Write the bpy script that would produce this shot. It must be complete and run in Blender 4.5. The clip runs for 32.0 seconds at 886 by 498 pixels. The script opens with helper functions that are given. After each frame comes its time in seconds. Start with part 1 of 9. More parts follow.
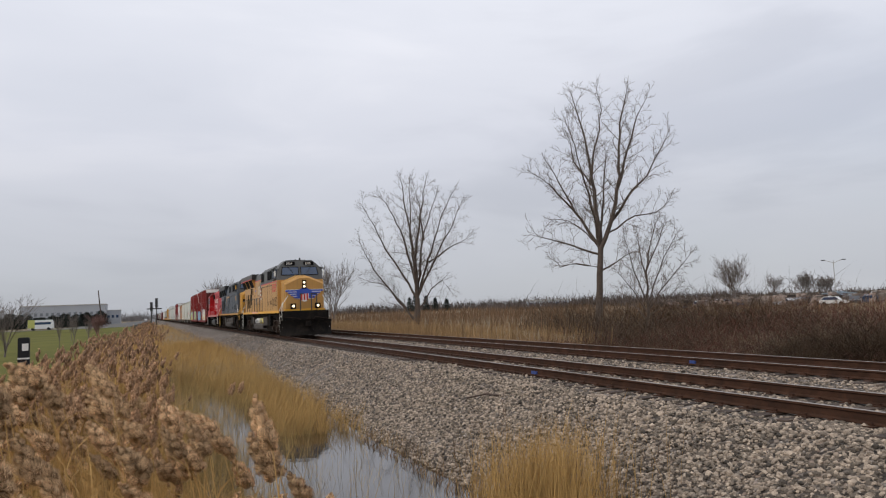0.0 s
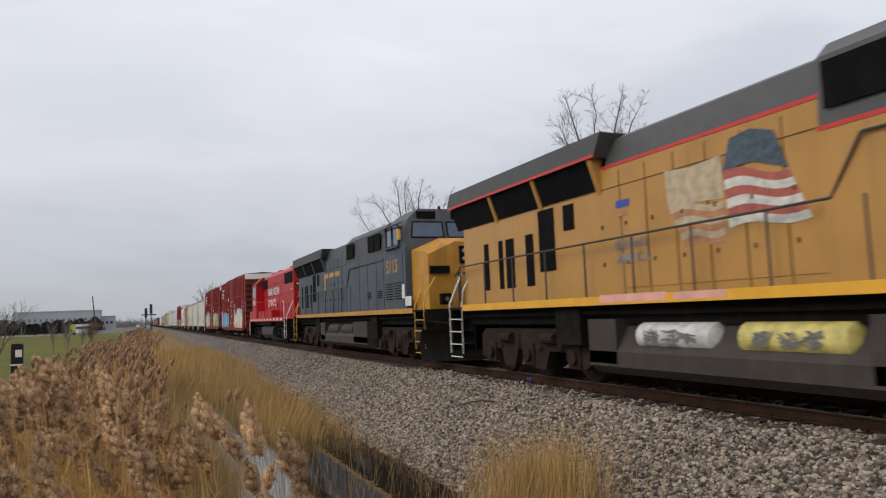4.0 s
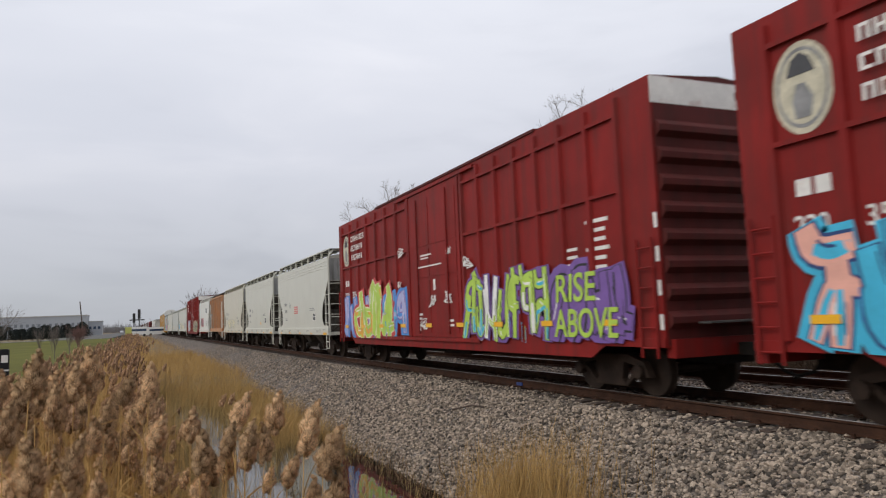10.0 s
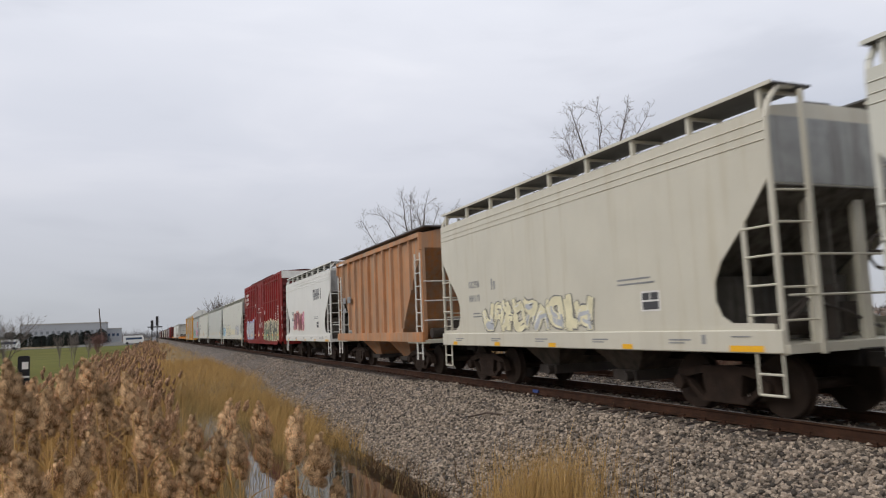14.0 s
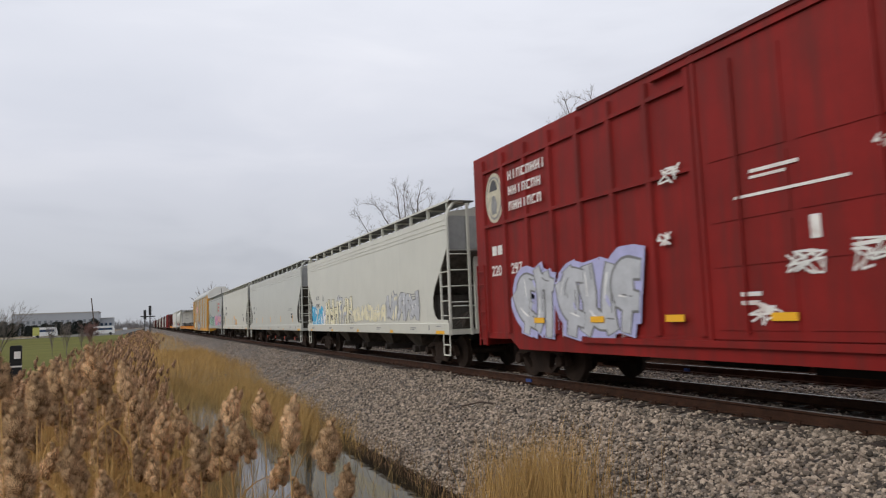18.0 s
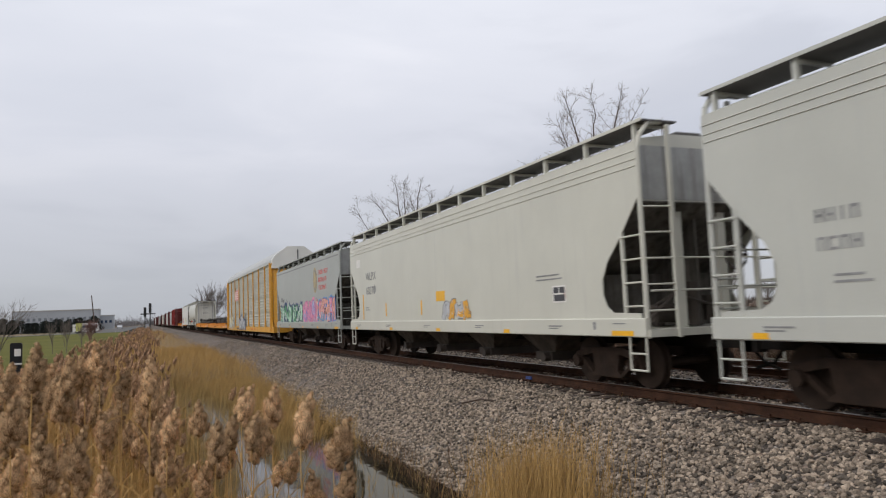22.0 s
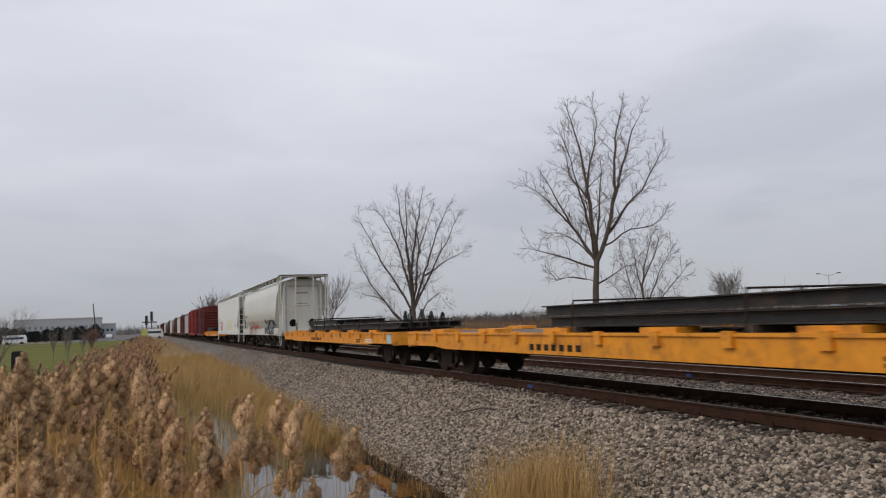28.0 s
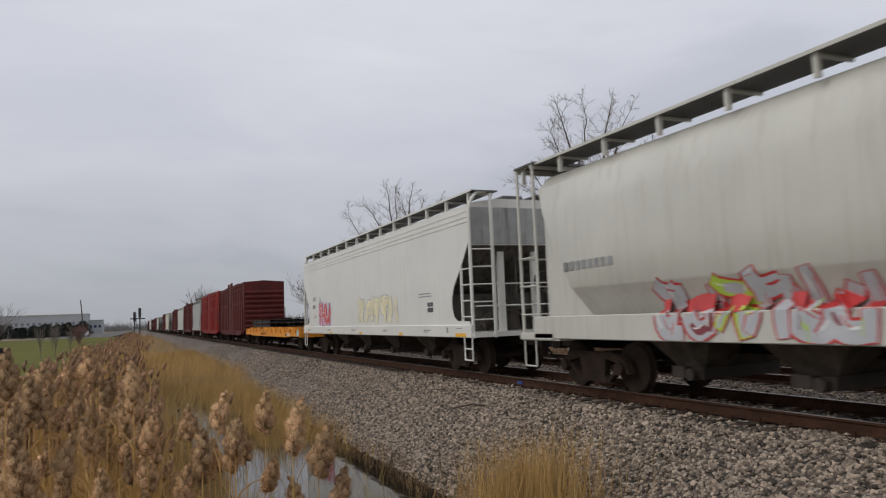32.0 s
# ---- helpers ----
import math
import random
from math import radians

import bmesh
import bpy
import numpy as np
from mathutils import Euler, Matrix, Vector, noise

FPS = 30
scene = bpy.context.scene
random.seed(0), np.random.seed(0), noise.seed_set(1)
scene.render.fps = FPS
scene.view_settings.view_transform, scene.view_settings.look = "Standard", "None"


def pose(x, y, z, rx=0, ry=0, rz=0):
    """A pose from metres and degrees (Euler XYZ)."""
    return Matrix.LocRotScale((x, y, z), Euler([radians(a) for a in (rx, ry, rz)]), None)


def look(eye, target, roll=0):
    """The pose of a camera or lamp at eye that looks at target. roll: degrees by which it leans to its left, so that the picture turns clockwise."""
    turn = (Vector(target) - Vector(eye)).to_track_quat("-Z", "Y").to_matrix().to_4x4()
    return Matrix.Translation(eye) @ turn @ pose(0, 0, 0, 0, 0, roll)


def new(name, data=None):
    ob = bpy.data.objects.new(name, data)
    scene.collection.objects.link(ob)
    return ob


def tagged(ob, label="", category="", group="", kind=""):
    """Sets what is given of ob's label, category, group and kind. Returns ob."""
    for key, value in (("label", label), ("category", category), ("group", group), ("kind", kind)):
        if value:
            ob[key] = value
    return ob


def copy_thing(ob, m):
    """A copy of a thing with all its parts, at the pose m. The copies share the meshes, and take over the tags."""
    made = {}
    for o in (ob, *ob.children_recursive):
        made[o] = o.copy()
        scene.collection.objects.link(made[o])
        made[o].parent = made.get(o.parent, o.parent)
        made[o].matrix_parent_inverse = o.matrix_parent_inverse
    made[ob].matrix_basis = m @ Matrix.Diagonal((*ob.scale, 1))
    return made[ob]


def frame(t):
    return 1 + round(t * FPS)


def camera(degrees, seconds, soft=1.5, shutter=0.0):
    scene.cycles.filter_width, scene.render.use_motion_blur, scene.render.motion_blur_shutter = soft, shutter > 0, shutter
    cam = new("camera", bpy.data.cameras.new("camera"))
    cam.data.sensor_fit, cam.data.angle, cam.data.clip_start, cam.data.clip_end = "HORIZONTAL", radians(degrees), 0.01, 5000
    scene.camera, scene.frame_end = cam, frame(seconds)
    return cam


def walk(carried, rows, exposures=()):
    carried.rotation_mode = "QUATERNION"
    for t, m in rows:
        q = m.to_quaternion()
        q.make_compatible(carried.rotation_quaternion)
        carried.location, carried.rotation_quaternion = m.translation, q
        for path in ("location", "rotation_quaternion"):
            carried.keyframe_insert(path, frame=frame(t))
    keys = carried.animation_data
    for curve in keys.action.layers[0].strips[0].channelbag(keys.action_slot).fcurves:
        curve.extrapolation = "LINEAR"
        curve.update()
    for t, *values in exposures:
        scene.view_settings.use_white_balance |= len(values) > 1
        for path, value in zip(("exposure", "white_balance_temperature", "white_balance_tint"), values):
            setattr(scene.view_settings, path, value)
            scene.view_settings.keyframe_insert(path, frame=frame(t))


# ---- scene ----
# the camera stands on the bank and only pans a little
EYE = (0.0, 0.0, 3.044)
cam = camera(63.49, 32.0, soft=1.15, shutter=0.2)
# seconds, bearing to the right of the track, tilt
AIM = [
    (0, 22.508, 4.598), (0.5, 22.546, 4.733), (1, 22.587, 4.938), (1.5, 22.624, 5.071), (2, 22.657, 5.038), (2.5, 22.755, 5.003),
    (3, 22.754, 4.965), (3.5, 22.820, 5.000), (4, 22.889, 5.062), (4.5, 23.150, 4.982), (6.5, 23.307, 5.595), (7, 23.379, 5.727),
    (7.5, 23.444, 5.729), (8, 23.573, 5.723), (8.5, 23.842, 5.780), (9, 23.842, 5.780), (9.5, 23.758, 5.370), (10, 23.699, 5.440),
    (10.5, 23.713, 5.852), (11, 23.456, 6.035), (11.5, 23.045, 5.673), (12, 22.587, 5.725), (12.5, 22.559, 5.832), (13, 22.628, 5.932),
    (13.5, 22.504, 6.108), (15.5, 22.484, 5.698), (16, 22.653, 5.756), (16.5, 22.849, 5.717), (17, 22.919, 5.748), (17.5, 22.967, 5.335),
    (18, 22.961, 5.196), (18.5, 22.957, 5.096), (19, 22.759, 5.104), (19.5, 22.758, 5.070), (20, 22.761, 5.137), (20.5, 22.728, 5.139),
    (21, 23.019, 5.023), (21.5, 22.951, 4.957), (22, 22.953, 4.990), (22.5, 22.953, 4.990), (23, 22.891, 5.166), (23.5, 22.933, 5.303),
    (24, 22.964, 5.264), (24.5, 22.970, 5.402), (25, 23.075, 5.571), (25.5, 23.057, 5.915), (26, 23.121, 5.946), (26.5, 23.056, 5.883),
    (28.5, 22.842, 5.544), (29, 22.901, 5.405), (29.5, 22.831, 5.273), (30, 22.762, 5.171), (30.5, 22.958, 5.129), (31, 23.290, 5.183),
    (31.5, 23.527, 5.346), (32, 23.658, 5.341),
]


def aim(bearing, tilt):
    a, b = radians(bearing), radians(tilt)
    ahead = Vector((math.sin(a) * math.cos(b), math.cos(a) * math.cos(b), math.sin(b)))
    return look(EYE, Vector(EYE) + 10 * ahead, -2.32)


walk(cam, [(t, aim(a, b)) for t, a, b in AIM], exposures=[(0, 0.0), (26.5, 0.0), (28.5, -0.18), (30.5, -0.26), (32, -0.27)])

# ---- sky, sun ----
SUN_AZ, SUN_EL = radians(260), radians(38)
world = bpy.data.worlds.new("overcast")
scene.world = world
world.use_nodes = True


def node(tree, kind, **kw):
    n = tree.nodes.new(kind)
    for k, v in kw.items():
        if k in n.inputs:
            n.inputs[k].default_value = v
    return n


def ramp(tree, stops, src=None, smooth=False):
    r = tree.nodes.new("ShaderNodeValToRGB")
    r.color_ramp.interpolation = "EASE" if smooth else "LINEAR"
    els = r.color_ramp.elements
    while len(els) < len(stops):
        els.new(0.5)
    for e, (p, c) in zip(els, stops):
        e.position = p
        e.color = (*c, 1) if len(c) == 3 else c
    if src is not None:
        tree.links.new(src, r.inputs[0])
    return r


def mixc(tree, fac, a, b, mode="MIX"):
    m = tree.nodes.new("ShaderNodeMix")
    m.data_type, m.blend_type = "RGBA", mode
    for i, v in ((0, fac), (6, a), (7, b)):
        if isinstance(v, bpy.types.NodeSocket):
            tree.links.new(v, m.inputs[i])
        elif i == 0:
            m.inputs[0].default_value = v
        else:
            m.inputs[i].default_value = (*v, 1)
    return m.outputs[2]


def build_world():
    t = world.node_tree
    t.nodes.clear()
    out = t.nodes.new("ShaderNodeOutputWorld")
    sky = t.nodes.new("ShaderNodeTexSky")
    sky.sky_type, sky.sun_disc = "NISHITA", False
    sky.sun_elevation, sky.sun_rotation = SUN_EL, SUN_AZ
    bg_sky = node(t, "ShaderNodeBackground", Strength=0.09)
    t.links.new(sky.outputs[0], bg_sky.inputs[0])
    # layered cloud: brighter towards the zenith, streaked near the horizon
    tc = t.nodes.new("ShaderNodeTexCoord")
    sep = t.nodes.new("ShaderNodeSeparateXYZ")
    t.links.new(tc.outputs["Generated"], sep.inputs[0])
    grad = ramp(t, [(0.0, (0.50, 0.52, 0.565)), (0.08, (0.555, 0.575, 0.63)), (0.22, (0.70, 0.72, 0.80)), (0.45, (0.88, 0.90, 0.98)), (1.0, (1.1, 1.1, 1.15))], sep.outputs[2])
    mp = t.nodes.new("ShaderNodeMapping")
    mp.inputs["Scale"].default_value = (1.0, 1.0, 3.6)
    mp.inputs["Rotation"].default_value = (0.0, 0.10, 0.0)
    t.links.new(tc.outputs["Generated"], mp.inputs[0])
    n1 = node(t, "ShaderNodeTexNoise", Scale=2.3, Detail=5.0, Roughness=0.5, Distortion=0.4)
    t.links.new(mp.outputs[0], n1.inputs[0])
    c1 = ramp(t, [(0.32, (0.88, 0.885, 0.895)), (0.5, (1.0, 1.0, 1.0)), (0.70, (1.08, 1.07, 1.055))], n1.outputs[0], True)
    cloud = mixc(t, 1.0, grad.outputs[0], c1.outputs[0], "MULTIPLY")
    bg_cloud = node(t, "ShaderNodeBackground", Strength=1.0)
    t.links.new(cloud, bg_cloud.inputs[0])
    n2 = node(t, "ShaderNodeTexNoise", Scale=1.4, Detail=4.0)
    t.links.new(mp.outputs[0], n2.inputs[0])
    cover = ramp(t, [(0.35, (0.86, 0.86, 0.86)), (0.6, (0.97, 0.97, 0.97))], n2.outputs[0])
    mix = t.nodes.new("ShaderNodeMixShader")
    t.links.new(cover.outputs[0], mix.inputs[0])
    t.links.new(bg_sky.outputs[0], mix.inputs[1])
    t.links.new(bg_cloud.outputs[0], mix.inputs[2])
    t.links.new(mix.outputs[0], out.inputs[0])


build_world()
sun = new("sun", bpy.data.lights.new("sun", "SUN"))
sun.data.energy, sun.data.angle, sun.data.color = 1.3, radians(35), (1.0, 0.97, 0.92)
# the veiled sun stands behind the camera, to its left
sun.matrix_world = look((0, 0, 0), (-math.sin(SUN_AZ) * math.cos(SUN_EL), -math.cos(SUN_AZ) * math.cos(SUN_EL), -math.sin(SUN_EL)))

# ---- materials ----
MATS = {}


def surface(name, base, rough=0.6, metal=0.0, vary=0.12, scale=3.0, grain=60.0, bump=0.15, dirt=None, dirt_amount=0.0, streak=False, coat=0.0, random_value=0.0, random_island=0.0, emit=None, spec=0.5):
    """A weathered surface: large stains, fine grain, optional dirt or rust that runs down."""
    if name in MATS:
        return MATS[name]
    m = bpy.data.materials.new(name)
    m.use_nodes = True
    t = m.node_tree
    bsdf = t.nodes["Principled BSDF"]
    tc = t.nodes.new("ShaderNodeTexCoord")
    co = tc.outputs["Object"]
    big = node(t, "ShaderNodeTexNoise", Scale=scale, Detail=4.0, Roughness=0.6)
    fine = node(t, "ShaderNodeTexNoise", Scale=grain, Detail=3.0, Roughness=0.6)
    t.links.new(co, big.inputs[0]), t.links.new(co, fine.inputs[0])
    lo = tuple(c * (1 - vary) for c in base)
    hi = tuple(min(1, c * (1 + vary)) for c in base)
    col = ramp(t, [(0.3, lo), (0.7, hi)], big.outputs[0]).outputs[0]
    g = ramp(t, [(0.25, (1 - vary * 0.8,) * 3), (0.75, (1 + vary * 0.4,) * 3)], fine.outputs[0])
    col = mixc(t, 1.0, col, g.outputs[0], "MULTIPLY")
    if dirt:
        mp = t.nodes.new("ShaderNodeMapping")
        mp.inputs["Scale"].default_value = (5.0, 5.0, 0.35) if streak else (1.2, 1.2, 1.2)
        t.links.new(co, mp.inputs[0])
        d = node(t, "ShaderNodeTexNoise", Scale=1.0 if streak else 2.2, Detail=6.0, Roughness=0.65)
        t.links.new(mp.outputs[0], d.inputs[0])
        k = ramp(t, [(0.62 - 0.28 * dirt_amount, (0, 0, 0)), (0.80 - 0.1 * dirt_amount, (0.85,) * 3)], d.outputs[0])
        col = mixc(t, k.outputs[0], col, dirt)
    if random_value:
        src = t.nodes.new("ShaderNodeObjectInfo").outputs["Random"]
        v = ramp(t, [(0, (1 - random_value,) * 3), (1, (1 + random_value,) * 3)], src)
        col = mixc(t, 1.0, col, v.outputs[0], "MULTIPLY")
    if random_island:
        src = t.nodes.new("ShaderNodeNewGeometry").outputs["Random Per Island"]
        v = ramp(t, [(0, (1 - random_island, 1 - random_island, 1 - random_island)), (0.5, (1.0, 0.97, 0.94)), (1, (1 + random_island, 1 + random_island * 0.95, 1 + random_island * 0.9))], src)
        col = mixc(t, 1.0, col, v.outputs[0], "MULTIPLY")
    t.links.new(col, bsdf.inputs["Base Color"])
    rr = ramp(t, [(0.2, (max(0, rough - 0.12),) * 3), (0.8, (min(1, rough + 0.12),) * 3)], fine.outputs[0])
    t.links.new(rr.outputs[0], bsdf.inputs["Roughness"])
    bsdf.inputs["Metallic"].default_value = metal
    bsdf.inputs["Coat Weight"].default_value = coat
    bsdf.inputs["Specular IOR Level"].default_value = spec
    if bump:
        b = node(t, "ShaderNodeBump", Strength=bump, Distance=0.02)
        t.links.new(fine.outputs[0], b.inputs["Height"])
        t.links.new(b.outputs[0], bsdf.inputs["Normal"])
    if emit:
        bsdf.inputs["Emission Color"].default_value = (*emit[:3], 1)
        bsdf.inputs["Emission Strength"].default_value = emit[3]
    MATS[name] = m
    return m


RUST = (0.16, 0.065, 0.025)
GRIME = (0.09, 0.075, 0.06)
M_YELLOW = surface("armour_yellow_paint", (0.455, 0.235, 0.056), 0.42, vary=0.09, scale=1.2, bump=0.04, dirt=(0.30, 0.165, 0.05), dirt_amount=0.3, streak=True)
M_YSTRIPE = surface("deep_yellow_stripe", (0.75, 0.38, 0.03), 0.45, vary=0.1, bump=0.03)
M_GREYROOF = surface("harbour_grey_paint", (0.075, 0.075, 0.072), 0.55, vary=0.15, bump=0.05)
M_REDLINE = surface("red_line_paint", (0.55, 0.035, 0.025), 0.45, vary=0.1, bump=0.02)
M_BLACK = surface("black_grille", (0.008, 0.008, 0.0085), 0.9, vary=0.3, bump=0.3, grain=90, spec=0.08)
# grime, with the shade under the cars put into darker base colours
M_UNDER = surface("grimy_shaded_underframe", (0.010, 0.0085, 0.0075), 0.85, vary=0.3, dirt=(0.03, 0.022, 0.016), dirt_amount=0.4, bump=0.3, spec=0.12)
M_TRUCK = surface("dusty_truck_casting", (0.034, 0.022, 0.016), 0.85, vary=0.35, dirt=(0.014, 0.010, 0.008), dirt_amount=0.5, bump=0.35, spec=0.15)
M_TANK = surface("dusty_fuel_tank", (0.048, 0.037, 0.029), 0.8, vary=0.25, dirt=(0.03, 0.024, 0.02), dirt_amount=0.6, streak=True, bump=0.15)
M_WHEEL = surface("wheel_steel", (0.04, 0.027, 0.02), 0.75, metal=0.2, vary=0.3, spec=0.2)
M_TREAD = surface("polished_tread", (0.5, 0.48, 0.46), 0.3, metal=1.0, vary=0.1)
# the sky's reflection is put into the base colour as blue
M_GLASS = surface("sky_tinted_dark_glass", (0.03, 0.055, 0.11), 0.06, vary=0.1, bump=0.0, coat=0.5)
M_RAILING = surface("white_handrail_paint", (0.68, 0.66, 0.6), 0.5, vary=0.12, bump=0.05)
M_HANDDARK = surface("dark_handrail_paint", (0.05, 0.045, 0.04), 0.6, vary=0.2, bump=0.05)
# the gaps' shadow is put into dark ochre seam strips; latches share it
M_SEAM = surface("ochre_panel_gap", (0.11, 0.06, 0.02), 0.8, vary=0.2, bump=0.0)
M_LAMP = surface("headlight_glow", (0.9, 0.85, 0.7), 0.2, vary=0.0, bump=0.0, emit=(1.0, 0.80, 0.45, 2.2))
M_CHROME = surface("lamp_reflector", (0.5, 0.5, 0.48), 0.25, metal=1.0, vary=0.05)
M_WHITE = surface("white_stencil_paint", (0.72, 0.70, 0.66), 0.55, vary=0.12, bump=0.02, dirt=(0.4, 0.2, 0.15), dirt_amount=0.2)
M_BLUE = surface("blue_emblem_paint", (0.03, 0.07, 0.36), 0.45, vary=0.1, bump=0.02)
M_NAVY = surface("dark_blue_engine_paint", (0.048, 0.066, 0.09), 0.55, vary=0.2, scale=1.0, dirt=(0.09, 0.085, 0.08), dirt_amount=0.6, streak=True, bump=0.05)
M_NAVYGREY = surface("sooty_grey_blue", (0.05, 0.055, 0.062), 0.6, vary=0.25, dirt=(0.09, 0.08, 0.07), dirt_amount=0.5, streak=True)
M_GOLD = surface("gold_nose_paint", (0.50, 0.24, 0.03), 0.45, vary=0.12, dirt=(0.2, 0.11, 0.03), dirt_amount=0.4, streak=True, bump=0.04)
M_RED = surface("bright_red_engine_paint", (0.42, 0.009, 0.013), 0.42, vary=0.1, scale=1.5, dirt=(0.25, 0.01, 0.012), dirt_amount=0.35, streak=True, bump=0.03, spec=0.25)
M_BOX = surface("oxide_red_car_paint", (0.215, 0.013, 0.011), 0.58, vary=0.18, scale=0.8, dirt=(0.10, 0.02, 0.016), dirt_amount=0.62, streak=True, bump=0.06, spec=0.2)
# weathered car paint; on box car ends it holds the shade between cars
M_BOXDARK = surface("weathered_and_shaded_red_paint", (0.095, 0.018, 0.016), 0.65, vary=0.18, scale=0.8, dirt=(0.05, 0.018, 0.015), dirt_amount=0.6, streak=True, bump=0.08, spec=0.2)
M_HOP = surface("pale_grey_hopper_paint", (0.554, 0.546, 0.475), 0.36, vary=0.05, scale=0.6, dirt=(0.496, 0.487, 0.437), dirt_amount=0.25, streak=True, bump=0.03)
M_HOP2 = surface("light_grey_hopper_paint", (0.480, 0.484, 0.440), 0.36, vary=0.05, scale=0.6, dirt=(0.432, 0.440, 0.416), dirt_amount=0.25, streak=True, bump=0.03)
M_HOPC = surface("cream_hopper_paint", (0.561, 0.527, 0.433), 0.36, vary=0.06, scale=0.6, dirt=(0.476, 0.425, 0.315), dirt_amount=0.35, streak=True, bump=0.03)
M_HOPW = surface("white_hopper_paint", (0.669, 0.660, 0.616), 0.36, vary=0.05, scale=0.6, dirt=(0.581, 0.563, 0.510), dirt_amount=0.25, streak=True, bump=0.03)
# grey car paint; on the ends of pale hoppers it stands in for shade
M_SLOPE = surface("grey_car_and_shaded_end_paint", (0.34, 0.345, 0.335), 0.6, vary=0.15, dirt=GRIME, dirt_amount=0.35, streak=True)
M_GRATE = surface("galvanised_running_board", (0.105, 0.10, 0.095), 0.6, metal=0.3, vary=0.2, grain=140, bump=0.6)
M_ORANGE = surface("faded_orange_hopper_paint", (0.46, 0.19, 0.065), 0.65, vary=0.25, scale=0.9, dirt=(0.30, 0.25, 0.19), dirt_amount=0.9, streak=True, bump=0.06)
M_FLAT = surface("orange_flatcar_paint", (0.70, 0.265, 0.014), 0.55, vary=0.12, dirt=(0.20, 0.07, 0.02), dirt_amount=0.45, bump=0.08)
M_RACKY = surface("yellow_rack_paint", (0.62, 0.31, 0.035), 0.5, vary=0.1, dirt=(0.3, 0.15, 0.04), dirt_amount=0.35, streak=True, bump=0.05)
M_RACK = surface("galvanised_rack_panel", (0.47, 0.465, 0.405), 0.55, metal=0.05, vary=0.15, scale=1.5, dirt=(0.27, 0.245, 0.19), dirt_amount=0.6, streak=True, bump=0.15)
M_RACKROOF = surface("silver_rack_roof", (0.39, 0.395, 0.385), 0.5, metal=0.1, vary=0.1, dirt=(0.4, 0.4, 0.39), dirt_amount=0.3)
M_STEEL = surface("dark_rolled_steel", (0.032, 0.029, 0.028), 0.55, metal=0.3, vary=0.3, dirt=(0.10, 0.06, 0.04), dirt_amount=0.4)
M_SAFETY = surface("yellow_reflector", (0.80, 0.42, 0.02), 0.35, vary=0.05, bump=0.0)
M_INK = surface("black_stencil_paint", (0.06, 0.06, 0.065), 0.6, vary=0.2, bump=0.0)
M_INKGREY = surface("faded_grey_stencil", (0.25, 0.25, 0.25), 0.6, vary=0.3, bump=0.0)
M_INKRED = surface("red_stencil_paint", (0.62, 0.14, 0.13), 0.55, vary=0.2, bump=0.0)
M_GATE = surface("red_outlet_gate", (0.45, 0.06, 0.03), 0.6, vary=0.2, dirt=GRIME, dirt_amount=0.4)
G = {}
for n, c in dict(cyan=(0.05, 0.42, 0.62), navy=(0.02, 0.05, 0.16), lime=(0.42, 0.60, 0.08), cream=(0.72, 0.66, 0.44), black=(0.02, 0.02, 0.022), pink=(0.70, 0.25, 0.38), purple=(0.18, 0.09, 0.32), silver=(0.45, 0.46, 0.48), white=(0.76, 0.75, 0.72), green=(0.05, 0.26, 0.12), amber=(0.72, 0.36, 0.04), red=(0.50, 0.04, 0.04), lilac=(0.40, 0.40, 0.62), mint=(0.42, 0.62, 0.48), blue=(0.06, 0.25, 0.62), maroon=(0.22, 0.05, 0.06), grey=(0.16, 0.16, 0.16), peach=(0.75, 0.38, 0.30)).items():
    G[n] = surface("spray_paint_" + n, c, 0.5, vary=0.14, scale=2.5, bump=0.02)


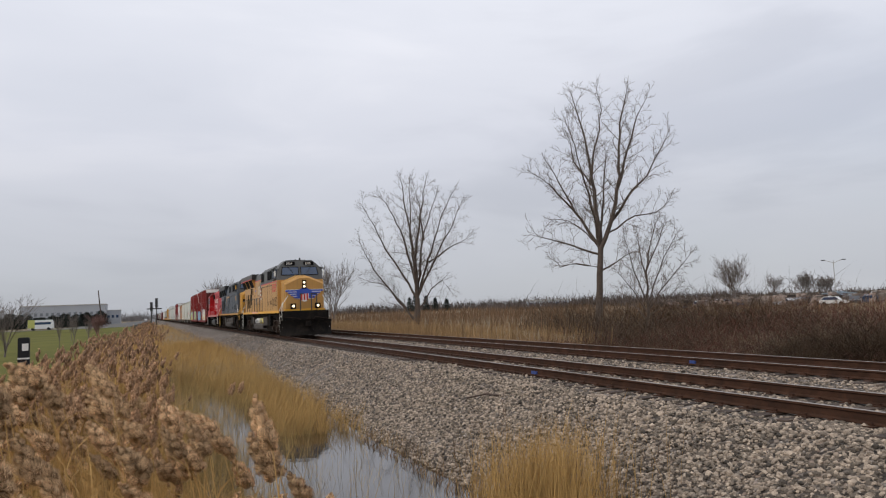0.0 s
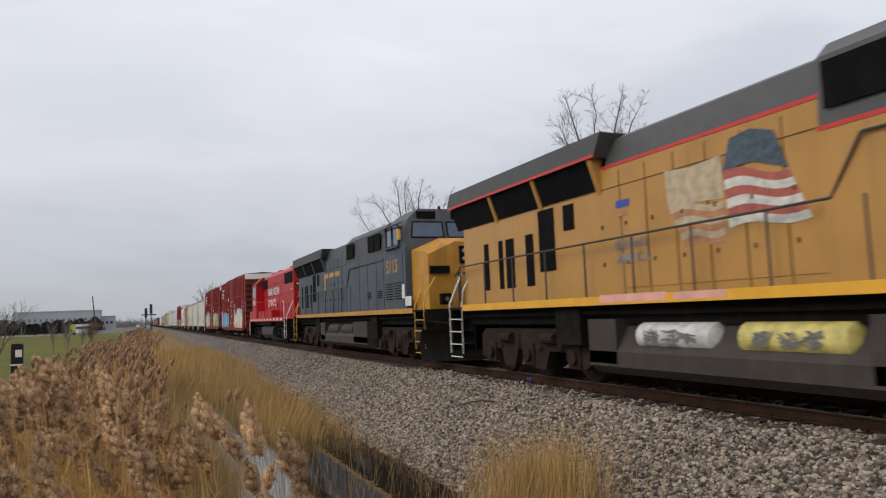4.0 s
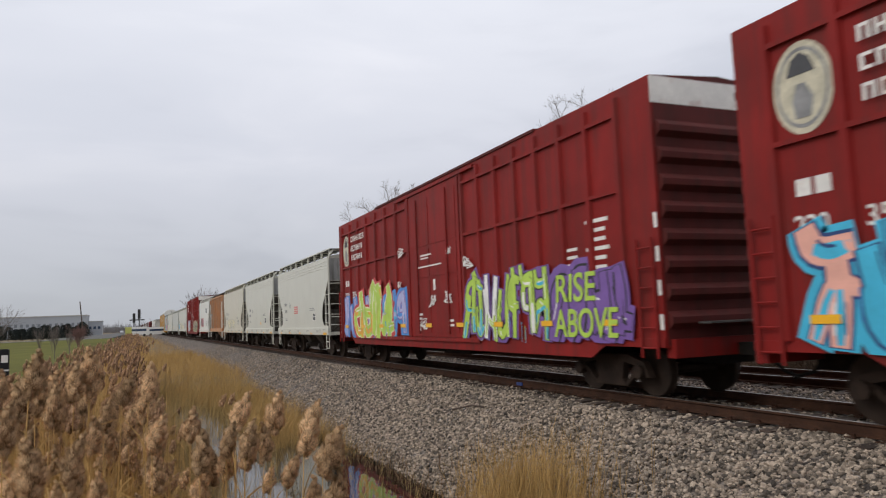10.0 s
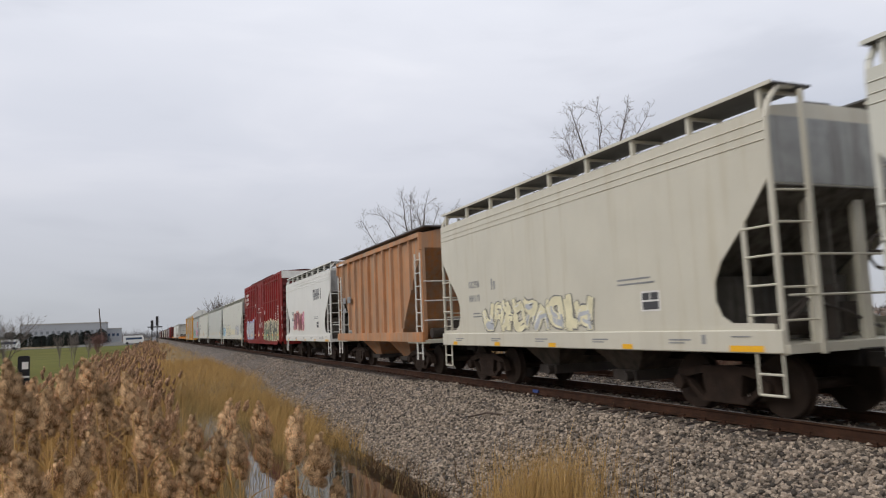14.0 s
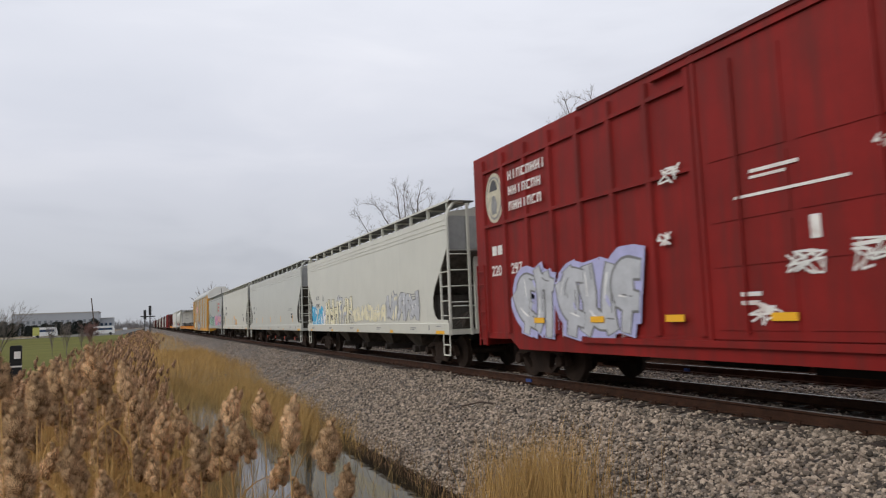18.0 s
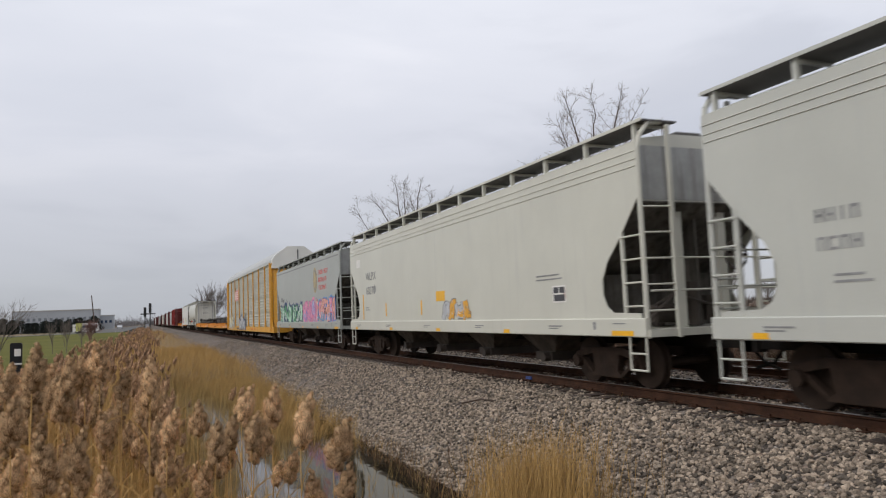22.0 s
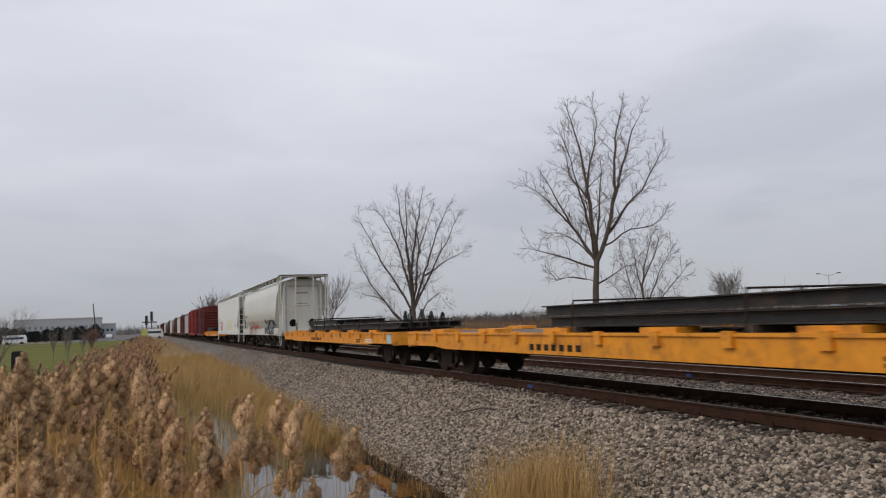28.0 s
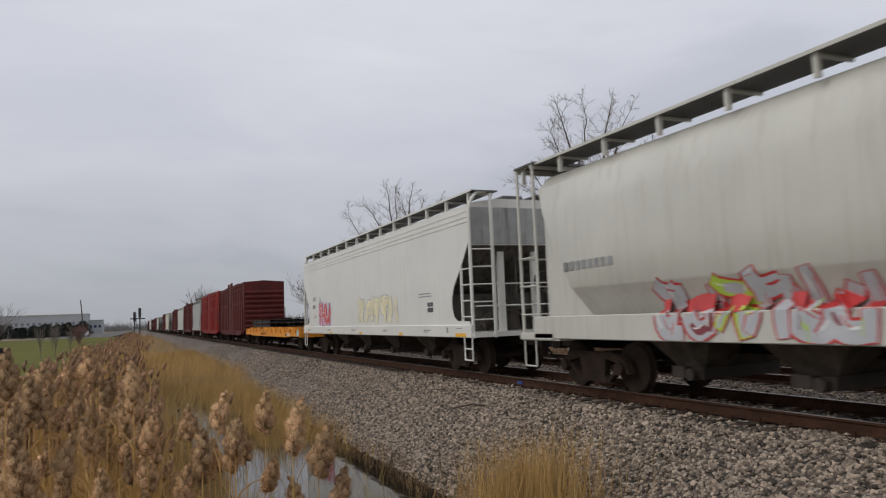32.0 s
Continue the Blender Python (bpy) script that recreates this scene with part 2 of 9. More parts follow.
# ---- mesh building ----
class MB:
    """Collects vertices and faces of one mesh."""

    def __init__(self):
        self.v, self.f = [], []

    def add(self, vs, fs):
        n = len(self.v)
        self.v.extend(vs)
        self.f.extend([tuple(i + n for i in f) for f in fs])
        return self

    def box(self, x0, x1, y0, y1, z0, z1, c=0.0):
        if c:
            return self.prism_y([(x0 + c, z0), (x1 - c, z0), (x1, z0 + c), (x1, z1 - c), (x1 - c, z1), (x0 + c, z1), (x0, z1 - c), (x0, z0 + c)], y0, y1)
        vs = [(x, y, z) for x in (x0, x1) for y in (y0, y1) for z in (z0, z1)]
        return self.add(vs, [(0, 1, 3, 2), (4, 6, 7, 5), (0, 4, 5, 1), (2, 3, 7, 6), (0, 2, 6, 4), (1, 5, 7, 3)])

    def loft(self, rings, close=True, caps=True):
        n = len(rings[0])
        vs = [p for r in rings for p in r]
        fs = []
        for i in range(len(rings) - 1):
            for j in range(n if close else n - 1):
                k = (j + 1) % n
                fs.append((i * n + j, i * n + k, (i + 1) * n + k, (i + 1) * n + j))
        if caps:
            fs += [tuple(range(n))[::-1], tuple((len(rings) - 1) * n + j for j in range(n))]
        return self.add(vs, fs)

    def prism_y(self, xz, y0, y1):
        return self.loft([[(x, y0, z) for x, z in xz], [(x, y1, z) for x, z in xz]])

    def prism_x(self, yz, x0, x1):
        return self.loft([[(x0, y, z) for y, z in yz], [(x1, y, z) for y, z in yz]])

    def prism_z(self, xy, z0, z1):
        return self.loft([[(x, y, z0) for x, y in xy], [(x, y, z1) for x, y in xy]])

    def cyl(self, a, b, r, n=10, r2=None, caps=True):
        a, b = Vector(a), Vector(b)
        d = (b - a).normalized()
        u = d.orthogonal().normalized()
        w = d.cross(u)
        r2 = r if r2 is None else r2
        ring = lambda p, q: [tuple(p + q * (u * math.cos(6.28319 * i / n) + w * math.sin(6.28319 * i / n))) for i in range(n)]
        return self.loft([ring(a, r), ring(b, r2)], caps=caps)

    def tube(self, pts, r, n=6):
        for a, b in zip(pts, pts[1:]):
            self.cyl(a, b, r, n)
        return self

    def mesh(self, name, smooth=False):
        me = bpy.data.meshes.new(name)
        me.from_pydata(self.v, [], self.f)
        if 0 < len(self.f) < 4000:
            bm = bmesh.new()
            bm.from_mesh(me)
            bmesh.ops.recalc_face_normals(bm, faces=bm.faces)
            bm.to_mesh(me)
            bm.free()
        if smooth:
            me.shade_smooth()
            me.set_sharp_from_angle(angle=radians(35))
        return me


def part(name, mb, material, parent=None, label="", smooth=False, at=None):
    me = mb if isinstance(mb, bpy.types.Mesh) else mb.mesh(name, smooth)
    if not me.materials:
        me.materials.append(material)
    ob = new(name, me)
    if parent:
        ob.parent = parent
    if at is not None:
        ob.matrix_basis = at
    if label:
        tagged(ob, label)
    return ob


def thing(name, label, category, group="", kind="", at=None):
    ob = new(name)
    ob.empty_display_size = 0.3
    if at is not None:
        ob.matrix_basis = at
    return tagged(ob, label, category, group, kind)


def text_part(name, words, size, y, z, x, material, parent, shear=0.0, stretch=1.0, front=False):
    """Lettering on the near side (reads towards smaller y) or on a front end (reads towards larger x)."""
    cu = bpy.data.curves.new(name, "FONT")
    cu.body, cu.size, cu.extrude, cu.shear = words, size, 0.003, shear
    cu.offset = 0.012 * size
    ob = bpy.data.objects.new(name, cu)
    scene.collection.objects.link(ob)
    bpy.context.view_layer.update()
    me = bpy.data.meshes.new_from_object(ob.evaluated_get(bpy.context.evaluated_depsgraph_get()))
    bpy.data.objects.remove(ob)
    me.materials.clear()
    if front:
        m = Matrix(((1, 0, 0, x), (0, 0, -1, y), (0, 1, 0, z), (0, 0, 0, 1)))
    else:
        m = Matrix(((0, 0, -1, x), (-1, 0, 0, y), (0, 1, 0, z), (0, 0, 0, 1)))
    me.transform(m @ Matrix.Diagonal((stretch, 1, 1, 1)))
    return part(name, me, material, parent)


def bars(mb, x, rows, t=0.004):
    """Plain bars on the near side: rows of (y left, y right, z low, z high)."""
    for y0, y1, z0, z1 in rows:
        mb.box(x - t, x, min(y0, y1), max(y0, y1), z0, z1)
    return mb


def each_bar(name, x, rows, material, parent):
    """Plain bars on the near side, each a part of its own."""
    for row in rows:
        part(name, bars(MB(), x, [row]), material, parent)


def letter_shapes(parent, name, x, y, z, h, n, w, material, seed=1, label=""):
    """Lettering that is not spelled out: n stroke figures of the right size and colour, each a part of its own."""
    r = random.Random(seed)
    b = w * 0.78
    k = 0.30 * b
    kinds = ["frame", "gate", "comb", "gate", "post", "frame"]
    for i in range(n):
        a = y - i * w
        mb = MB()
        kind = kinds[(i * 5 + seed) % 6]
        up = lambda q: mb.box(x - 0.004, x, a - q - k, a - q, z, z + h)
        across = lambda q: mb.box(x - 0.0045, x - 0.0005, a - b, a, z + q * h - 0.1 * h, z + q * h + 0.1 * h)
        if kind == "post":
            up(0.5 * (b - k))
        else:
            up(0.0)
        if kind in ("frame", "gate"):
            up(b - k)
            across(0.9 if kind == "gate" else 0.5)
        if kind == "comb":
            across(0.9), across(0.1)
        part(name, mb, material, parent, label if i == 0 else "")


def spray(parent, x, y0, y1, z0, z1, fill, edge, halo, seed, letters=5, lean=0.15, weight=0.15, wild=1.0, belly=0.0):
    """A spray-painted piece: interlocking invented strokes in several colours with outlines, halo, accents and drips, flat on the car's side.
    fill: names of paints, the first one used most."""
    rng = random.Random(seed)
    fills = fill.split("+")
    h, n = z1 - z0, letters
    w = (y1 - y0) / n
    layers = {}
    cc = 0

    def ribbon(key, pts, r0, xx, taper=0.35):
        mb, m = layers.setdefault(key, MB()), len(pts) - 1
        if m < 1:
            return
        k = len(mb.v)
        for i, p in enumerate(pts):
            a, b = pts[max(0, i - 1)], pts[min(m, i + 1)]
            d = Vector((b[0] - a[0], b[1] - a[1]))
            d = d.normalized() if d.length > 1e-6 else Vector((1, 0))
            q = Vector((-d[1], d[0])) * r0 * (1 - taper * abs(2 * i / m - 1))
            end = d * (r0 * 0.3 * (-1 if i == 0 else 1 if i == m else 0))
            for c in (Vector(p) + end - q, Vector(p) + end + q):
                z = min(max(c[1], z0 - 0.03), z1 + 0.25)
                # a side that tucks in under its crease carries the paint with it
                tuck = belly * min(1.0, (2.0 - z) / 0.5) if belly and 1.46 < z < 2.0 else 0.0
                mb.v.append((xx + tuck, min(max(c[0], y0 - 0.25), y1 + 0.25), z))
        mb.f.extend([(k + 2 * i, k + 2 * i + 1, k + 2 * i + 3, k + 2 * i + 2) for i in range(m)])

    def smooth(pl):
        out = [pl[0]]
        for a, b in zip(pl, pl[1:]):
            out += [(a[0] * 0.72 + b[0] * 0.28, a[1] * 0.72 + b[1] * 0.28), (a[0] * 0.28 + b[0] * 0.72, a[1] * 0.28 + b[1] * 0.72)]
        return out + [pl[-1]]

    strokes = []
    for i in range(n):
        cy = y0 + (i + 0.5) * w
        g = lambda u, v: (cy + (u + rng.uniform(-0.12, 0.12) * wild) * w * 0.5 - lean * v * h * 0.3, z0 + h * (0.08 + 0.84 * v + rng.uniform(-0.07, 0.07) * wild))
        stem = rng.choice(([(-0.8, 0), (-0.7, 0.5), (-0.5, 1)], [(0.1, 0), (-0.1, 0.6), (0.2, 1.05)], [(-0.9, 1), (-0.6, 0.4), (-0.8, 0)]))
        arm = rng.choice(([(-0.7, 0.95), (0.4, 1.0), (0.8, 0.55), (-0.2, 0.45)], [(-0.6, 0.5), (0.3, 0.6), (0.9, 0.1)], [(0.8, 1.0), (0.6, 0.4), (0.9, 0)], [(-0.6, 0.1), (0.4, 0.0), (0.9, 0.45), (0.5, 0.5)]))
        bar_ = rng.choice(([(-0.6, 0.5), (0.8, 0.55)], [(-0.9, 0.15), (0.5, 0.3), (1.1, 0.8)], [(-0.4, 0.9), (0.7, 0.85), (1.1, 1.1)], [(0.2, 0.7), (0.8, 0.2), (1.2, 0.0)]))
        strokes.append([(smooth(smooth([g(u, v) for u, v in pl])), weight * min(1.15 * w, h) * rng.uniform(0.8, 1.35)) for pl in (stem, arm, bar_)])
    if halo:
        for group in strokes:
            for pl, r in group:
                cc += 1
                ribbon("halo", pl, r * rng.uniform(1.7, 2.4), x - 0.001 - 0.00003 * cc, 0.1)
    order = list(range(len(strokes)))
    rng.shuffle(order)
    for i in order:
        group = strokes[i]
        main = fills[0] if rng.random() < 0.6 else rng.choice(fills)
        second = rng.choice(fills)
        o = 0.004 + 0.0011 * order.index(i)
        for k, (pl, r) in enumerate(group):
            ribbon("edge", pl, r * 1.28, x - o - 0.00003 * k, 0.2)
        for k, (pl, r) in enumerate(group):
            ribbon(main, pl, r, x - o - 0.0002 - 0.00003 * k, 0.2)
        for k, (pl, r) in enumerate(group):
            # a second colour fades in along the foot, with fine strokes of light and dark on top
            low = sorted(pl, key=lambda p: p[1])[: max(3, len(pl) // 2)]
            ribbon(second, sorted(low, key=lambda p: pl.index(p)), r * rng.uniform(0.35, 0.75), x - o - 0.0004 - 0.00003 * k)
            for d in (-0.5, 0.45):
                if rng.random() < 0.6:
                    a_ = rng.randrange(0, max(1, len(pl) - 4))
                    ribbon("light" if d > 0 else "edge", [(p[0] + d * r, p[1] + 0.3 * r) for p in pl[a_:a_ + 4]], r * rng.uniform(0.08, 0.16), x - o - 0.0006 - 0.00003 * k)
            if rng.random() < 0.5:
                p = pl[rng.randrange(len(pl))]
                ribbon(rng.choice(fills), [(p[0] - 0.3 * r, p[1] - 0.4 * r), (p[0], p[1]), (p[0] + 0.25 * r, p[1] + 0.5 * r)], r * 0.22, x - o - 0.0008)
    cc = 8 * len(order)
    for _ in range(2 * n):
        q, v = rng.uniform(y0, y1), rng.uniform(z0 + 0.2 * h, z0 + 0.6 * h)
        ribbon(rng.choice(fills), [(q, v), (q + 0.01, v - rng.uniform(0.1, 0.3) * h)], 0.012, x - 0.0046 - 0.00014 * cc)
    names = {"halo": "graffiti_halo", "edge": "graffiti_outline", "light": "graffiti_highlight"}
    paints = {"halo": G[halo] if halo else None, "edge": G[edge], "light": G["white"]}
    for key, mb in layers.items():
        if mb.f:
            tagged(part(names.get(key, "graffiti_fill"), mb, paints.get(key) or G[key], parent), kind="stuff")


def scribble(parent, x, spots, paint, seed, r=0.014):
    """Small hand-drawn tags: a few looping thin strokes at each spot of (y, z, size)."""
    rng = random.Random(seed)
    for y, z, s in spots:
        mb = MB()
        for k in range(3):
            p = [(y - rng.uniform(-0.6, 0.6) * s, z + rng.uniform(-0.35, 0.35) * s) for _ in range(7)]
            for i in range(len(p) - 1):
                a, b = Vector(p[i]), Vector(p[i + 1])
                d = (b - a).normalized()
                q = Vector((-d[1], d[0])) * r
                n = len(mb.v)
                xx = x - 0.0004 * (k * 7 + i)
                mb.v.extend([(xx, *(a - q)), (xx, *(a + q)), (xx, *(b + q)), (xx, *(b - q))])
                mb.f.append((n, n + 1, n + 2, n + 3))
        tagged(part("graffiti_tag", mb, paint, parent), kind="stuff")


# ---- ground, track bed, pond ----
RAIL_Z = 1.5          # top of rail; the pond's surface lies at 0
TRACK_X, TRACK2_X = 9.27, 13.35


def lerp(a, b, t):
    t = min(1.0, max(0.0, t))
    return a + (b - a) * t


def ground_z(x, y):
    """Height of the land: a wet ditch beside the bank, level fields beyond."""
    n = 0.05 * noise.noise(Vector((x * 0.35, y * 0.35, 3.0))) + 0.12 * noise.noise(Vector((x * 0.06, y * 0.06, 7.0)))
    left = 0.30 + n
    if x < 6.0:
        # pond basin
        wob = 0.5 * noise.noise(Vector((x * 0.5, y * 0.5, 11.0)))
        px = min(1.0, max(0.0, (5.35 - x) / 0.5)) * min(1.0, max(0.0, (x + 0.2 + wob) / 1.3))
        py = min(1.0, max(0.0, (36.0 + wob - y) / 1.6)) * min(1.0, max(0.0, (y - 2.0) / 2.0))
        k = px * py
        z = left - 0.85 * k
        # a dry bank under the camera
        z += 1.15 * max(0.0, 1.0 - math.hypot(x + 0.3, y + 0.5) / 2.6)
        return z
    if x < 16.5:
        return 0.1 + n
    return lerp(0.1, 0.55, (x - 16.5) / 4.0) + n


def grid_sheet(xs, ys, f):
    mb = MB()
    mb.v = [(x, y, f(x, y)) for y in ys for x in xs]
    n = len(xs)
    mb.f = [(j * n + i, j * n + i + 1, (j + 1) * n + i + 1, (j + 1) * n + i) for j in range(len(ys) - 1) for i in range(n - 1)]
    return mb


def steps(*spans):
    out = []
    for a, b, d in spans:
        k = max(1, round((b - a) / d))
        out += [a + (b - a) * i / k for i in range(k)]
    return out + [spans[-1][1]]


M_GROUND = surface("damp_field_soil_and_straw", (0.16, 0.115, 0.06), 0.95, vary=0.35, scale=0.25, grain=9, bump=0.6, dirt=(0.22, 0.16, 0.075), dirt_amount=0.6)
M_LAWN = surface("mown_winter_grass", (0.10, 0.10, 0.022), 0.95, vary=0.25, scale=0.12, grain=7, bump=0.5, dirt=(0.13, 0.115, 0.035), dirt_amount=0.5, spec=0.08)
M_WATER = surface("still_ditch_water", (0.024, 0.019, 0.013), 0.04, vary=0.3, bump=0.0, spec=0.6)
t_ = M_WATER.node_tree
w_ = node(t_, "ShaderNodeTexNoise", Scale=6.0, Detail=2.0)
wm_ = t_.nodes.new("ShaderNodeMapping")
wm_.inputs["Scale"].default_value = (1.0, 0.5, 1.0)
t_.links.new(t_.nodes["Texture Coordinate"].outputs["Object"], wm_.inputs[0])
t_.links.new(wm_.outputs[0], w_.inputs[0])
wb_ = node(t_, "ShaderNodeBump", Strength=0.07, Distance=0.02)
t_.links.new(w_.outputs[0], wb_.inputs["Height"])
t_.links.new(wb_.outputs[0], t_.nodes["Principled BSDF"].inputs["Normal"])
for l in list(t_.nodes["Principled BSDF"].inputs["Roughness"].links):
    t_.links.remove(l)
t_.nodes["Principled BSDF"].inputs["Roughness"].default_value = 0.03


def gravel_material():
    m = bpy.data.materials.new("limestone_ballast")
    m.use_nodes = True
    t = m.node_tree
    bsdf = t.nodes["Principled BSDF"]
    tc = t.nodes.new("ShaderNodeTexCoord")
    v = node(t, "ShaderNodeTexVoronoi", Scale=15.0, Randomness=1.0)
    t.links.new(tc.outputs["Object"], v.inputs["Vector"])
    big = node(t, "ShaderNodeTexNoise", Scale=0.5, Detail=4.0)
    t.links.new(tc.outputs["Object"], big.inputs[0])
    sep = t.nodes.new("ShaderNodeSeparateColor")
    t.links.new(v.outputs["Color"], sep.inputs[0])
    stone = ramp(t, [(0.0, (0.035, 0.027, 0.022)), (0.35, (0.12, 0.098, 0.082)), (0.7, (0.25, 0.215, 0.185)), (0.9, (0.27, 0.20, 0.155)), (1.0, (0.50, 0.46, 0.42))], sep.outputs[0])
    # shade between the stones is put into the colour, darkest at cell edges
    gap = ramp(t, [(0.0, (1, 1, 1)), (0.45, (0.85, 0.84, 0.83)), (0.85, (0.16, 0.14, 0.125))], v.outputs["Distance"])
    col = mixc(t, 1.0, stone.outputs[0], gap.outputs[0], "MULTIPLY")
    st = ramp(t, [(0.35, (0.82, 0.8, 0.77)), (0.65, (1.08, 1.07, 1.06))], big.outputs[0])
    col = mixc(t, 1.0, col, st.outputs[0], "MULTIPLY")
    t.links.new(col, bsdf.inputs["Base Color"])
    bsdf.inputs["Roughness"].default_value = 0.9
    b = node(t, "ShaderNodeBump", Strength=0.9, Distance=0.05)
    b.invert = True
    t.links.new(v.outputs["Distance"], b.inputs["Height"])
    t.links.new(b.outputs[0], bsdf.inputs["Normal"])
    return m


M_GRAVEL = gravel_material()
M_STONE = surface("ballast_stone", (0.242, 0.198, 0.155), 0.9, vary=0.32, scale=14, grain=90, bump=0.4, random_island=0.85)
M_STONE1 = surface("ballast_stone_single", (0.242, 0.198, 0.155), 0.9, vary=0.32, scale=14, grain=90, bump=0.4, random_value=0.8)
M_RAIL = surface("rusty_rail_web", (0.055, 0.025, 0.014), 0.85, vary=0.35, scale=4, dirt=(0.028, 0.016, 0.011), dirt_amount=0.5, spec=0.2)
M_RAILTOP = surface("worn_rail_head", (0.34, 0.30, 0.27), 0.38, metal=0.7, vary=0.15)
M_TIE = surface("creosoted_timber_tie", (0.055, 0.036, 0.026), 0.9, vary=0.35, scale=5, grain=40, bump=0.6, random_value=0.3)
M_SPOT = surface("blue_paint_mark", (0.03, 0.06, 0.22), 0.6, vary=0.2)

gx = steps((-3000, -400, 400), (-400, -60, 40), (-60, -8, 5), (-8, 6, 0.5), (6, 30, 2), (30, 100, 10), (100, 500, 50), (500, 3200, 400))
gy = steps((-600, -60, 90), (-60, -4, 8), (-4, 40, 0.5), (40, 120, 5), (120, 600, 40), (600, 4600, 500))
tagged(part("ground", grid_sheet(gx, gy, lambda x, y: ground_z(x, y) - (0.35 if 5.6 < x < 16.0 else 0)), M_GROUND, smooth=True), "damp open field with straw-coloured winter grass", kind="structure")
tagged(part("lawn", grid_sheet(steps((-140, -20, 20), (-20, -2.5, 2.5)), steps((17, 60, 4), (60, 186, 14)), lambda x, y: ground_z(x, y) + 0.05), M_LAWN, smooth=True), "mown green grass verge beyond the reeds", kind="structure")
tagged(part("water", MB().add([(-3.5, 1.5, 0), (5.6, 1.5, 0), (5.6, 41.5, 0), (-3.5, 41.5, 0)], [(0, 1, 2, 3)]), M_WATER), "still brown ditch water reflecting the sky", "pond", kind="structure")

# track bed
BED = [(4.55, -0.35), (4.95, 0.0), (7.5, 1.25), (7.8, 1.295), (10.9, 1.295), (11.4, 1.22), (11.9, 1.31), (15.0, 1.31), (15.3, 1.26), (16.6, 0.5), (17.0, 0.2)]


def bed_z(x):
    for (a, za), (b, zb) in zip(BED, BED[1:]):
        if a <= x <= b:
            return za + (zb - za) * (x - a) / (b - a)
    return 0.0


def bed_sheet():
    mb = MB()
    xs = steps((4.55, 7.45, 0.29), (7.45, 17.0, 0.32))
    ys = steps((-45, 2, 3), (2, 26, 0.4), (26, 90, 2), (90, 1000, 26))
    wob = lambda x, y: 0.05 * noise.noise(Vector((x * 1.3, y * 1.3, 0))) * (1 if x < 7.6 or x > 15.2 else 0.5)
    edge = lambda y: 0.28 * noise.noise(Vector((y * 0.45, 9.0, 0.0)))
    return grid_sheet(xs, ys, lambda x, y: bed_z(x) + wob(x, y) - 0.25 * max(0.0, edge(y)) * max(0.0, (6.0 - x) / 1.5))


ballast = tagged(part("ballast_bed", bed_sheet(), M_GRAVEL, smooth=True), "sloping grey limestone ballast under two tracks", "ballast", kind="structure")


def rail_part(x, top, parent):
    prof = [(-0.07, -0.172), (0.07, -0.172), (0.07, -0.155), (0.012, -0.135), (0.010, -0.045), (0.036, -0.03), (0.036, -0.004), (0.03, 0), (-0.03, 0), (-0.036, -0.004), (-0.036, -0.03), (-0.010, -0.045), (-0.012, -0.135), (-0.07, -0.155)]
    r = part("rail", MB().prism_y([(x + a, top + b) for a, b in prof], -45, 1000), M_RAIL, parent)
    part("running_surface", MB().box(x - 0.028, x + 0.028, -45, 1000, top - 0.001, top + 0.003), M_RAILTOP, r, "bright worn rail head")
    return r


def track(x, top, label):
    tr = thing("railway_track", label, "railway track", "parallel tracks", at=None)
    for s in (-0.755, 0.755):
        rail_part(x + s, top, tr)
    tie = MB().box(-1.3, 1.3, -0.11, 0.11, -0.17, 0, 0.012).mesh("tie")
    plate = MB().box(-0.17, 0.17, -0.09, 0.09, 0, 0.014).box(-0.12, -0.09, -0.05, -0.02, 0, 0.05).box(0.09, 0.12, 0.02, 0.05, 0, 0.05).mesh("tie_plate")
    tie.materials.append(M_TIE), plate.materials.append(M_RAIL)
    rng = random.Random(int(x * 10))
    far = MB()
    i, y = 0, -6.0
    while y < 420:
        if y < 60:
            m = pose(x + rng.uniform(-0.04, 0.04), y, top - 0.186, 0, 0, rng.uniform(-1, 1))
            o = part("tie", tie, M_TIE, tr, at=m)
            for s in (-0.755, 0.755):
                if y < 28:
                    part("tie_plate", plate, M_RAIL, o, at=pose(s, 0, 0))
        else:
            far.box(x - 1.3, x + 1.3, y - 0.11, y + 0.11, top - 0.34, top - 0.186)
        y += 0.5
    tagged(part("far_tie_row", far, M_TIE, tr), "dark timber ties", kind="stuff")
    return tr


track(TRACK_X, RAIL_Z, "rusty brown main track on timber ties")
track(TRACK2_X, RAIL_Z + 0.02, "empty rusty second track on timber ties")
# ---- rolling stock: local x across (minus towards the camera), y along (front end at minus), z from rail top ----
GROUP = "freight train"
TRAIN = []      # (thing, place of its middle along the train)


def wheel_mesh(r):
    mb = MB()
    ring = lambda x, q: [(x, q * math.cos(6.28319 * i / 20), q * math.sin(6.28319 * i / 20)) for i in range(20)]
    mb.loft([ring(-0.07, r * 0.3), ring(-0.075, r * 0.78), ring(-0.065, r * 0.98), ring(0.04, r), ring(0.045, r + 0.028), ring(0.07, r + 0.025), ring(0.07, r * 0.8), ring(0.04, r * 0.5), ring(0.1, r * 0.2)])
    me = mb.mesh("wheel", True)
    me.materials.append(M_WHEEL)
    return me


WHEEL, WHEEL_BIG = wheel_mesh(0.457), wheel_mesh(0.53)
AXLE = MB().cyl((-0.75, 0, 0), (0.75, 0, 0), 0.085, 10).mesh("axle", True)
AXLE.materials.append(M_WHEEL)


